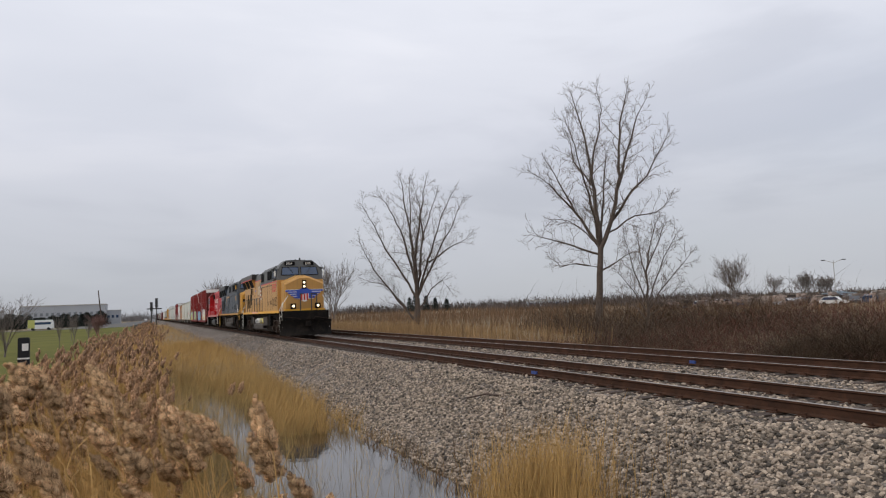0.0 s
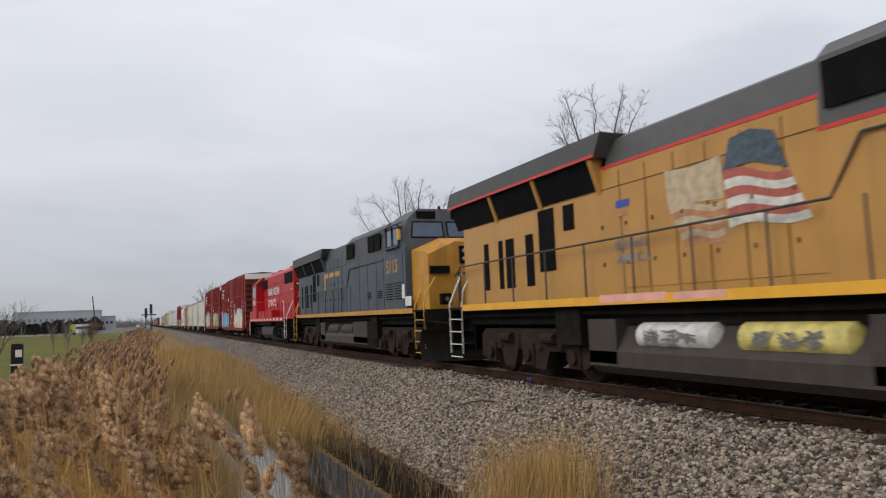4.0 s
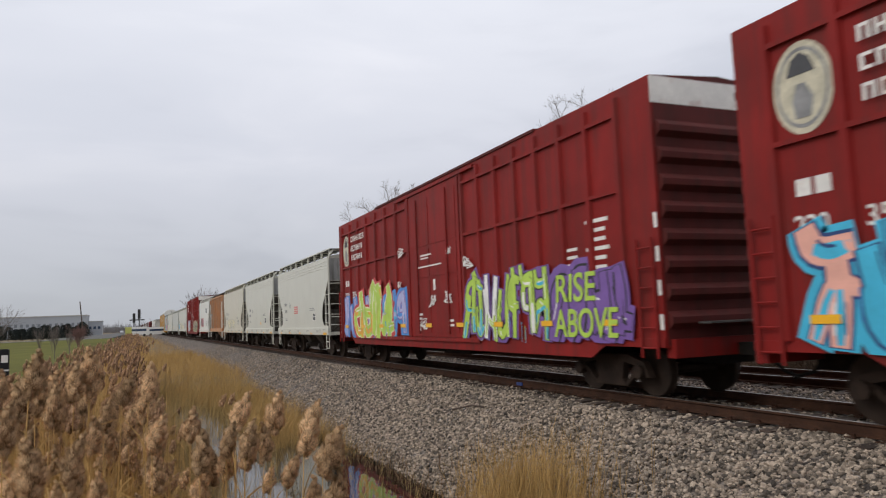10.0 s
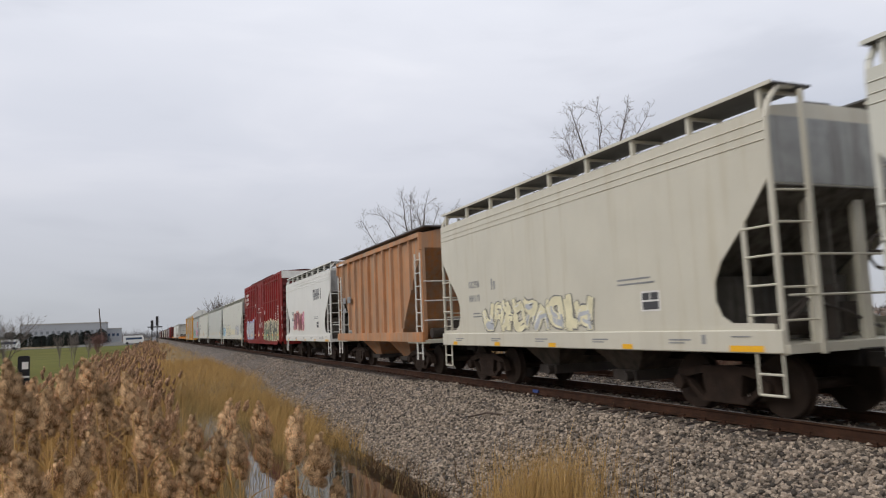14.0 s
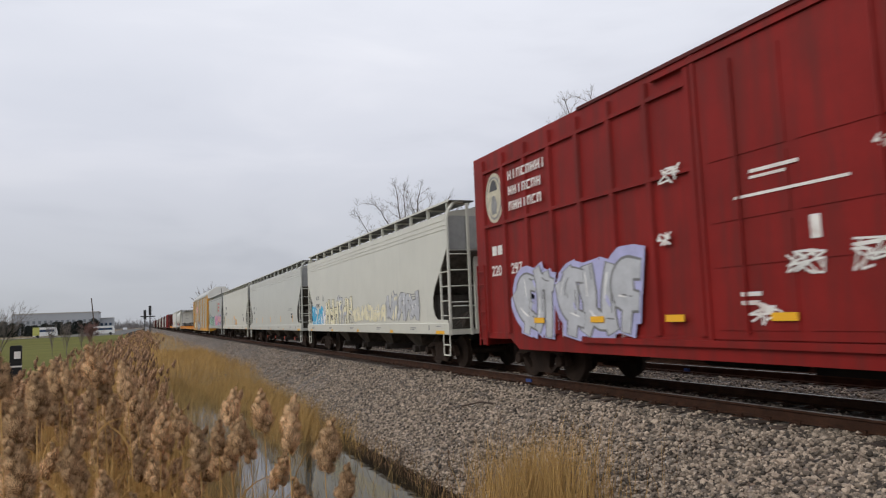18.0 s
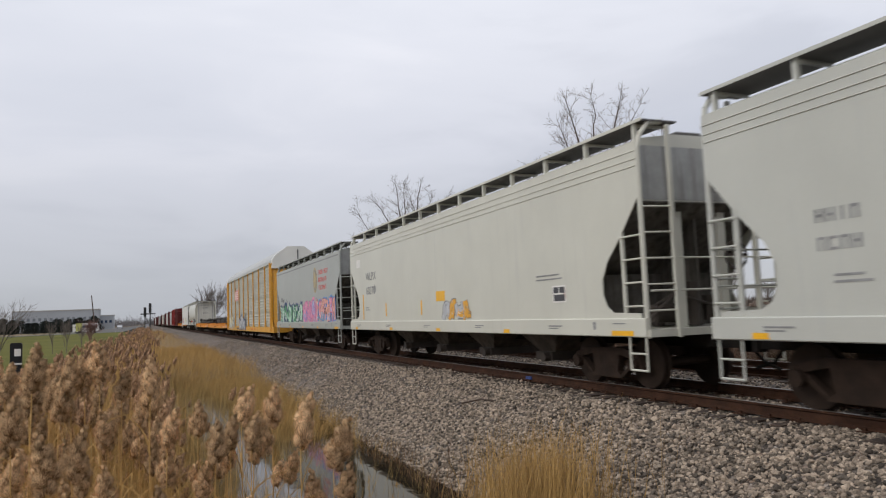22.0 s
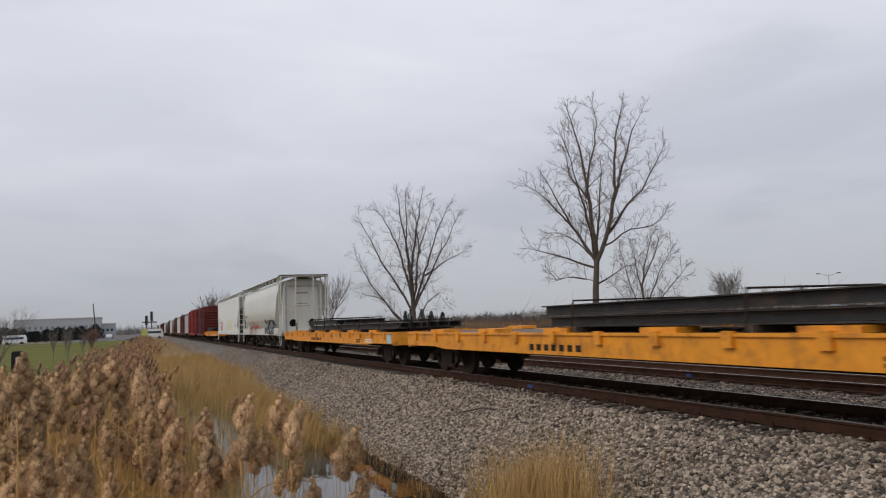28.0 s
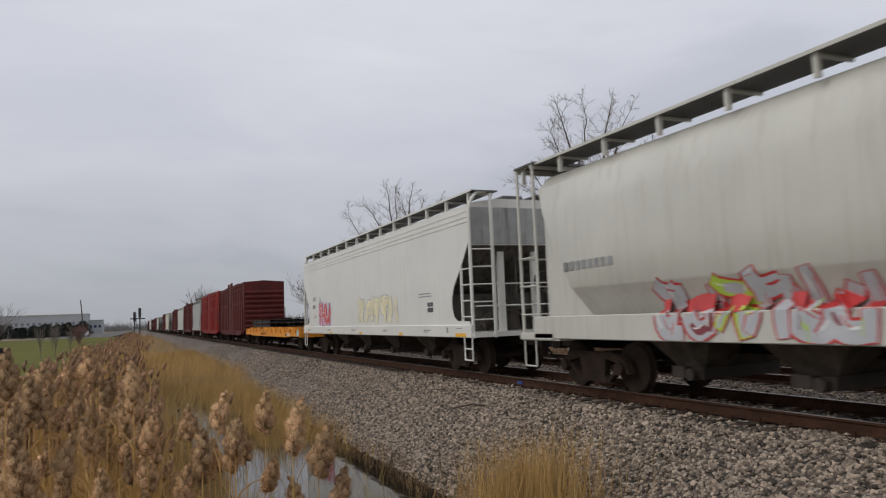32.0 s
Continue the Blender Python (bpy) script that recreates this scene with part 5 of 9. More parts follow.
        part("emblem_cap", MB().prism_x([(h - 0.86, 4.42), (h - 1.28, 4.42), (h - 1.2, 4.62), (h - 1.07, 4.7), (h - 0.94, 4.62)], x - 0.021, x - 0.0165), M_INK, emblem)
        part("emblem_figure", MB().prism_x([(h - 0.96, 3.86), (h - 1.18, 3.86), (h - 1.23, 4.1), (h - 1.12, 4.3), (h - 1.0, 4.3), (h - 0.92, 4.08)], x - 0.021, x - 0.0165), M_INKGREY, emblem)
        each_bar("door_mark", -W - 0.066, [(0.9, -0.9, 2.98, 3.02), (0.6, -0.2, 3.3, 3.35), (0.6, 0.0, 3.22, 3.26), (-0.3, -0.45, 2.3, 2.6), (0.9, 0.55, 1.62, 1.68), (0.9, 0.6, 1.5, 1.56), (-1.25, -1.6, 1.3, 1.36), (-1.25, -1.6, 1.42, 1.48)], M_WHITE, car)
        part("placard", bars(MB(), x - 0.001, [(-h + 1.55, -h + 1.05, 1.25, 1.75)]), M_SAFETY, car, "yellow placard")
        part("placard_top", bars(MB(), x - 0.001, [(-h + 1.55, -h + 1.05, 1.8, 2.05)]), M_INKGREY, car)
        for k in range(4):
            part("reflector", MB().box(x - 0.006, x, -h + 0.02, -h + 0.1, 1.2 + k * 0.55, 1.45 + k * 0.55), M_WHITE, car)
    for i, (a, b, za, zb, fill, edge, halo, n_) in enumerate(sprays):
        spray(car, -W - 0.067 - 0.008 * (i > 1), a, b, za, zb, fill, edge, halo, seed * 7 + i, n_)
    return car, h


RED_BOX = "oxide red steel box car with sliding door and spray-painted graffiti"
c, h = box_car(108.38, 127.5, RED_BOX, M_BOX, 1, sprays=((-8.2, -2.3, 0.95, 2.5, "cream+white+cream+amber", "silver", "lilac", 7), (2.2, 8.6, 0.95, 2.35, "cyan+cyan+peach+blue", "navy", "cyan", 8)))
c, h = box_car(129.28, 148.38, RED_BOX, M_BOX, 2, sprays=((-6.2, -2.3, 0.95, 2.5, "lime+white+cyan", "black", "purple", 7), (2.0, 8.6, 0.95, 2.4, "lilac+cyan+blue", "purple", "blue", 9), (2.9, 7.4, 0.95, 2.75, "lime+lime+amber", "cream", "red", 4)))
spray(c, -1.567, -8.8, -6.4, 1.0, 2.3, "purple+black+purple", "black", "purple", 77, 4, weight=0.22)
text_part("graffiti_word", "RISE", 0.75, -6.5, 1.75, -1.590, G["lime"], c, shear=0.1)
text_part("graffiti_word", "ABOVE", 0.75, -6.45, 1.08, -1.590, G["lime"], c, shear=0.1, stretch=0.85)


# ---- covered hoppers ----
M_HOP9 = surface("dull_pale_grey_hopper_paint", (0.540, 0.531, 0.477), 0.36, vary=0.07, scale=0.6, dirt=(0.423, 0.405, 0.351), dirt_amount=0.4, streak=True, bump=0.04)
M_HOP8 = surface("grey_hopper_paint", (0.343, 0.356, 0.330), 0.36, vary=0.06, scale=0.6, dirt=(0.334, 0.334, 0.290), dirt_amount=0.3, streak=True, bump=0.03)
# grime plus the shade under the end slopes, put into the colour
M_SLOPEDARK = surface("grimy_shaded_slope_paint", (0.13, 0.12, 0.105), 0.75, vary=0.3, dirt=(0.03, 0.025, 0.02), dirt_amount=0.7, streak=True, spec=0.2)
# grime and the shade beneath the car, both in the colour
M_BAY = surface("grimy_shaded_hopper_bay", (0.10, 0.08, 0.06), 0.8, vary=0.4, dirt=(0.015, 0.012, 0.010), dirt_amount=0.8, streak=True, bump=0.1)
M_LETTER = surface("weathered_black_lettering", (0.10, 0.10, 0.105), 0.6, vary=0.3, bump=0.0)
def end_frame(car, y, sy, W, top, paint):
    """Corner posts bent in to the running board, ladders, steps and brake gear on one end of a hopper."""
    for sx in (-1, 1):
        x = sx * (W - 0.03)
        part("corner_post", MB().tube([(x, y - sy * 0.1, 0.96), (x, y - sy * 0.1, top - 0.12), (x - sx * 0.06, y - sy * 0.08, top + 0.12), (x - sx * 0.22, y - sy * 0.06, top + 0.33), (x - sx * 0.5, y - sy * 0.06, top + 0.36)], 0.045, 8), paint, car, smooth=True)
        part("end_post", MB().box(sx * 0.5 - 0.09, sx * 0.5 + 0.09, y - sy * 0.42 - 0.05, y - sy * 0.42 + 0.05, 1.1, 3.35), paint, car)
        rungs = MB().box(sx * 0.92 - 0.035, sx * 0.92 + 0.035, y - 0.03, y + 0.03, 0.96, top + 0.3)
        for k in range(5):
            z = 1.42 + 0.44 * k
            rungs.tube([(x, y - sy * 0.08, z), (sx * 0.9, y, z)], 0.017)
        part("end_ladder", rungs, paint, car)
        part("side_stile", MB().box(sx * W - 0.02, sx * W + 0.03, y - sy * 0.62 - 0.03, y - sy * 0.62 + 0.03, 1.28, 2.82), paint, car)
        for k in range(4):
            part("side_rung", MB().tube([(sx * (W + 0.02), y - sy * 0.1, 1.5 + 0.4 * k), (sx * (W + 0.02), y - sy * 0.62, 1.5 + 0.4 * k)], 0.017), paint, car)
        part("stirrup_step", MB().tube([(sx * W, y - sy * 0.12, 1.0), (sx * W, y - sy * 0.12, 0.42), (sx * W, y - sy * 0.56, 0.42), (sx * W, y - sy * 0.56, 1.0)], 0.02).tube([(sx * W, y - sy * 0.12, 0.7), (sx * W, y - sy * 0.56, 0.7)], 0.018), paint, car)
    part("end_rail", MB().tube([(-1.45, y, 1.75), (1.45, y, 1.75)], 0.018).tube([(-0.9, y, 2.3), (0.9, y, 2.3)], 0.016), paint, car)
    part("brake_rigging", MB().cyl((-0.15, y - sy * 0.55, 1.12), (-0.15, y - sy * 0.55, 1.9), 0.15, 12).box(0.2, 0.5, y - sy * 0.7 - 0.15, y - sy * 0.7 + 0.15, 1.2, 1.65).cyl((-0.75, y - sy * 0.95, 1.35), (-0.1, y - sy * 0.95, 1.35), 0.17, 12).tube([(-1.2, y - sy * 0.5, 1.2), (-0.6, y - sy * 0.45, 1.7), (0.1, y - sy * 0.4, 1.5), (0.9, y - sy * 0.5, 1.25)], 0.025).tube([(-0.9, y - sy * 0.6, 1.12), (-0.9, y - sy * 0.6, 1.5), (-0.3, y - sy * 0.7, 1.75)], 0.03), M_TANK, car)
    part("brake_wheel", MB().loft([[(0.62 + q * math.cos(0.5236 * i), y - sy * (0.2 - o), 2.35 + q * math.sin(0.5236 * i)) for i in range(12)] for q, o in ((0.26, 0.0), (0.28, 0.02), (0.26, 0.04), (0.22, 0.02))], caps=False).box(0.38, 0.86, y - sy * 0.2 - 0.01, y - sy * 0.2 + 0.01, 2.32, 2.38), M_TANK, car)


def barrel_end(car, y, sy, top, paint):
    """The end of a round-sided hopper: bulkhead set back behind four tall posts that carry a roof platform."""
    b = y - sy * 0.72
    part("end_bulkhead", MB().box(-1.1, 1.1, min(b, b - sy * 0.08), max(b, b - sy * 0.08), 1.12, top + 0.08), paint, car)
    for x0, x1, z0, z1, d in ((-1.1, -0.98, 1.12, top - 0.32, 0.05), (0.98, 1.1, 1.12, top - 0.32, 0.05), (-1.1, 1.1, top - 0.3, top - 0.22, 0.07)):
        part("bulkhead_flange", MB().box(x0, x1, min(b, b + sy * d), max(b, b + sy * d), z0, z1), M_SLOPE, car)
    for sx in (-1, 1):
        part("end_gusset", MB().prism_x([(b, top - 0.4), (b, 1.12), (b - sy * 1.75, 1.12), (b - sy * 1.6, 1.5)], sx * 1.2 - 0.015, sx * 1.2 + 0.015), paint, car)
        part("gusset_edge", MB().box(sx * 1.15 - 0.06, sx * 1.15 + 0.06, b - 0.03, b + 0.03, 1.12, top - 0.1), paint, car)
        part("end_opening", MB().cyl((sx * 0.6, b + sy * 0.004, 1.72), (sx * 0.6, b + sy * 0.012, 1.72), 0.25, 18), M_BLACK, car, "dark round opening")
        for q in (1.46, 0.55):
            part("platform_post", MB().cyl((sx * q, y - sy * 0.06, 1.0), (sx * q, y - sy * 0.06, top + 0.4), 0.036, 8), paint, car, smooth=True)
        part("platform_post", MB().cyl((sx * 1.46, y - sy * 0.72, 1.0), (sx * 1.46, y - sy * 0.72, top + 0.36), 0.034, 8), paint, car, smooth=True)
        for z in (1.5, 2.1, 2.7):
            part("side_rung", MB().tube([(sx * 1.5, y - sy * 0.06, z), (sx * 1.5, y - sy * 0.74, z)], 0.017), paint, car)
            part("end_rung", MB().tube([(sx * 1.46, y - sy * 0.04, z), (sx * 0.55, y - sy * 0.04, z)], 0.017), paint, car)
        part("stirrup_step", MB().tube([(sx * 1.48, y - sy * 0.1, 1.0), (sx * 1.48, y - sy * 0.1, 0.42), (sx * 1.48, y - sy * 0.56, 0.42), (sx * 1.48, y - sy * 0.56, 1.0)], 0.02), paint, car)
    part("roof_platform", MB().box(-1.5, 1.5, min(y, y - sy * 0.85), max(y, y - sy * 0.85), top + 0.36, top + 0.41), M_GRATE, car, "grated end platform at roof height")
    part("platform_frame", MB().box(-1.5, 1.5, y - sy * 0.06 - 0.03, y - sy * 0.06 + 0.03, top + 0.28, top + 0.36).box(-1.5, 1.5, y - sy * 0.72 - 0.03, y - sy * 0.72 + 0.03, top + 0.28, top + 0.36), paint, car)
    part("end_rail", MB().tube([(-1.46, y, 2.7), (1.46, y, 2.7)], 0.018).tube([(0.55, y, 1.6), (1.46, y, 1.6)], 0.018), paint, car)
    part("end_sill", MB().box(-1.5, 1.5, y - sy * 0.75 - 0.75, y - sy * 0.75 + 0.75, 0.96, 1.12), paint, car)
    part("stencil_block", MB().box(-0.45, 0.35, b + sy * 0.004 - 0.002, b + sy * 0.004 + 0.002, 3.55, 3.66).box(-0.35, 0.3, b + sy * 0.004 - 0.002, b + sy * 0.004 + 0.002, 2.9, 2.96).box(-0.5, 0.45, b + sy * 0.004 - 0.002, b + sy * 0.004 + 0.002, 2.75, 2.8), M_INKGREY, car)


def hopper(f, r, label, paint, seed, bays=2, top=4.3, posts=True, seam=True, round_side=False, gate=None, sprays=(), marks=True, rust=False, named=()):
    car, h = start_car("covered_hopper", label, "hopper car", f, r)
    W, S = 1.53, 1.28
    e = h - 0.1
    inner = h - 2.75
    # bin with sloping end sheets, set a little inside the side sheets
    b = e - (0.95 if round_side else 0.12)
    bw = 0.6 if round_side else W - 0.02
    part("bin", MB().prism_x([(-b, top - 0.02), (-b, 3.3), (-inner, 1.3), (inner, 1.3), (b, 3.3), (b, top - 0.02)], -bw, bw), paint, car)
    if round_side:
        ring = [(0, 1.25), (0.8, 1.28), (1.22, 1.42), (W - 0.04, 1.95), (W - 0.01, 2.0), (W, 2.6), (W, 3.5), (1.4, 4.1), (1.1, 4.38), (0, 4.5)]
        full = ring + [(-x, z) for x, z in ring[-2:0:-1]]
        mb = MB()
        slope = lambda z: 0.62 + 1.75 - 1.65 * max(0, min(1, (z - 1.2) / 2.9))
        mb.loft([[(x, -e + slope(z), z) for x, z in full], [(x * 1.012, -e + 2.6, z) for x, z in full], [(x * 1.012, e - 2.6, z) for x, z in full], [(x, e - slope(z), z) for x, z in full]])
        part("side_sheet", mb, paint, car, smooth=True)
    else:
        cut = [(e, top), (e, 3.36), (e - 0.55, 2.72), (e - 0.98, 2.30), (e - 1.14, 2.0), (e - 1.15, 1.72), (e - 1.04, 1.5), (e - 0.86, 1.40), (e - 0.1, 1.38)]
        outline = [(-y, z) for y, z in cut[::-1]] + cut
        outline = [(-e + 0.1, S)] + outline + [(e - 0.1, S)]
        for s in (-1, 1):
            part("side_sheet", MB().prism_x(outline, s * W - 0.012, s * W + 0.012), paint, car)
        for sy in (-1, 1):
            part("end_slope", MB().prism_x([(sy * (b + 0.01), 3.3), (sy * (b + 0.02), 3.28), (sy * (inner + 0.02), 1.27), (sy * inner, 1.3)], -bw + 0.003, bw - 0.003), M_SLOPEDARK, car, "grimy sloping end sheet with shade in its colour")
            # shade on the upper end is put into this greyer sheet
            part("end_sheet", MB().box(-bw + 0.01, bw - 0.01, min(sy * b, sy * (b + 0.008)), max(sy * b, sy * (b + 0.008)), 3.32, top - 0.03), M_SLOPE, car, "end sheet greyed for the shade between cars")
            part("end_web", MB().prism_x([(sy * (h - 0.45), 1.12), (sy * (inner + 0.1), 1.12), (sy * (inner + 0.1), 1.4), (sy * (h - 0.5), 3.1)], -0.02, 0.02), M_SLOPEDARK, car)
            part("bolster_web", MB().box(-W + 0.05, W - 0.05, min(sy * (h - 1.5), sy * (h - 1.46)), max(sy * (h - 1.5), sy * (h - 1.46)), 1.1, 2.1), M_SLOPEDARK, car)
    for s in (-1, 1):
        part("side_sill", MB().box(s * W - 0.05, s * W + 0.05, -h + 0.05, h - 0.05, 0.98, 1.3, 0.015) if not round_side else MB().box(s * (W - 0.04) - 0.04, s * (W - 0.04) + 0.04, -h + 0.6, h - 0.6, 1.0, 1.45, 0.015), paint, car)
        if seam:
            for z in (top - 0.42, top - 0.30, top - 0.16):
                part("side_bead", MB().prism_y([(s * (W + 0.010), z - 0.014), (s * (W + 0.026), z), (s * (W + 0.010), z + 0.014)], -e, e), paint, car)
        if posts:
            n = max(6, round(2 * h / 1.5))
            for k in range(n + 1):
                y = -e + 0.15 + (2 * e - 0.3) * k / n
                part("board_bracket", MB().box(min(s * 1.36, s * 1.44), max(s * 1.36, s * 1.44), y - 0.032, y + 0.032, top + 0.02, top + 0.34).box(min(s * 0.72, s * 1.44), max(s * 0.72, s * 1.44), y - 0.02, y + 0.02, top + 0.29, top + 0.338), paint, car)
        part("running_board", MB().box(min(s * 0.7, s * 1.44), max(s * 0.7, s * 1.44), -e - 0.1, e + 0.1, top + 0.345, top + 0.375), M_GRATE, car, "dark grated running board")
        part("board_edge", MB().box(s * 1.45 - 0.008, s * 1.45 + 0.008, -e - 0.1, e + 0.1, top + 0.34, top + 0.392), paint, car)
    if not round_side:
        part("roof", MB().prism_y([(-W, top - 0.04), (W, top - 0.04), (W, top), (1.3, top + 0.1), (0.6, top + 0.2), (-0.6, top + 0.2), (-1.3, top + 0.1), (-W, top)], -b, b), paint, car)
    part("trough_hatch", MB().box(-0.32, 0.32, -e + 0.4, e - 0.4, top + 0.18, top + 0.34, 0.05), M_GRATE, car)
    # ends
    for sy in (-1, 1):
        y = sy * h
        part("end_platform", MB().box(-W, W, min(y, y - sy * 1.3), max(y, y - sy * 1.3), 0.98, 1.1), paint, car)
        if round_side:
            barrel_end(car, y, sy, top, paint)
        else:
            end_frame(car, y, sy, W, top, paint)
        coupler(car, y + sy * 0.3, sy)
        freight_truck(car, sy * (h - 1.75 if h < 7 else h - 1.95))
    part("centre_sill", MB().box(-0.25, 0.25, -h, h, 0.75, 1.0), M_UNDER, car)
    span = 2 * (h - 3.1)
    for k in range(bays):
        yc = -span / 2 + span * (k + 0.5) / bays
        w = span / bays * 0.42
        mb = MB()
        mb.loft([[(-1.2, yc - w, 1.3), (1.2, yc - w, 1.3), (1.2, yc + w, 1.3), (-1.2, yc + w, 1.3)], [(-0.75, yc - 0.32, 0.55), (0.75, yc - 0.32, 0.55), (0.75, yc + 0.32, 0.55), (-0.75, yc + 0.32, 0.55)]])
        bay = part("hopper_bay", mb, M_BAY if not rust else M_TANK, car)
        part("outlet_gate", MB().box(-0.85, 0.85, yc - 0.36, yc + 0.36, 0.36, 0.55).cyl((-1.0, yc - 0.2, 0.44), (-0.8, yc - 0.2, 0.44), 0.1, 10), M_TANK, bay)
        if gate:
            part("gate_end", MB().box(-1.02, -0.86, yc - 0.12, yc + 0.12, 0.40, 0.56), gate, bay, "red painted gate end")
    x = -W - 0.013
    if marks:
        L = h - 1.9
        for k, word in enumerate(named):
            text_part("reporting_mark", word, 0.40, L - 0.3, 2.8 - 0.52 * k, x - 0.002, M_INKGREY, car, stretch=1.1)
        if not named:
            for z in (2.45, 2.1):
                letter_shapes(car, "stencil_shape", x, L, z, 0.17, 4, 0.16, M_INKGREY, seed + int(z * 10), "faded grey stencil shape")
        each_bar("stencil_bar", x, [(L - 0.2, L - 0.6, 1.78, 1.81), (L - 0.2, L - 0.7, 1.70, 1.73), (L - 1.3, L - 1.36, 2.35, 2.62), (L - 1.42, L - 1.5, 2.35, 2.55), (-h + 3.6, -h + 2.7, 2.18, 2.21), (-h + 3.6, -h + 2.6, 2.1, 2.13)], M_INKGREY, car)
        pn = part("inspection_panel", bars(MB(), x, [(-h + 2.97, -h + 2.48, 1.63, 1.97)]), M_WHITE, car, "white bordered inspection panel")
        for k, (a, c_) in enumerate(((1.82, 1.94), (1.66, 1.79))):
            part("inspection_block", bars(MB(), x - 0.004, [(-h + 2.93, -h + (2.74 if k == 0 else 2.52), a, c_), (-h + 2.71, -h + 2.52, a, c_)] if k == 0 else [(-h + 2.93, -h + 2.52, a, c_)]), M_INK, pn)
        xs = -W - 0.051
        for k in range(5):
            y = h - 1.0 - k * (2 * h - 2) / 4.6
            each_bar("sill_stencil", xs, [(y, y - 0.5, 1.15, 1.175), (y, y - 0.35, 1.105, 1.125)], M_INKGREY, car)
        each_bar("sill_stencil", xs, [(-h + 1.55, -h + 1.47, 1.1, 1.24), (-h + 0.95, -h + 0.6, 1.2, 1.22)], M_INKGREY, car)
        for k in range(5):
            y = h - 0.8 - k * (2 * h - 1.8) / 4
            part("reflector", bars(MB(), xs, [(y, y - (0.28 if k < 4 else 0.62), 1.0, 1.085)]), M_SAFETY, car)
    for i, (a, b, za, zb, fill, edge, halo, n_) in enumerate(sprays):
        spray(car, x - 0.002, a, b, za, zb, fill, edge, halo, seed * 11 + i, n_, weight=0.17, belly=0.24 if round_side else 0.0)
    return car, h


HOP_SMALL = "pale grey two-bay covered hopper with a roof walkway"
c, h = hopper(150.09, 161.49, HOP_SMALL, M_HOP, 1)
each_bar("notice_line", -1.543, [(1.4, 0.5, 2.32 - k * 0.1, 2.38 - k * 0.1) for k in range(4)], M_INKRED, c)
c, h = hopper(163.09, 174.17, HOP_SMALL, M_HOP, 2)
part("yellow_label", bars(MB(), -1.543, [(-0.9, -1.25, 1.55, 1.7)]), M_SAFETY, c)
c, h = hopper(175.51, 187.4, "cream two-bay covered hopper with faint scribbles", M_HOPC, 3, sprays=((-1.5, 3.2, 1.35, 2.0, "cream+silver", "grey", None, 9),))


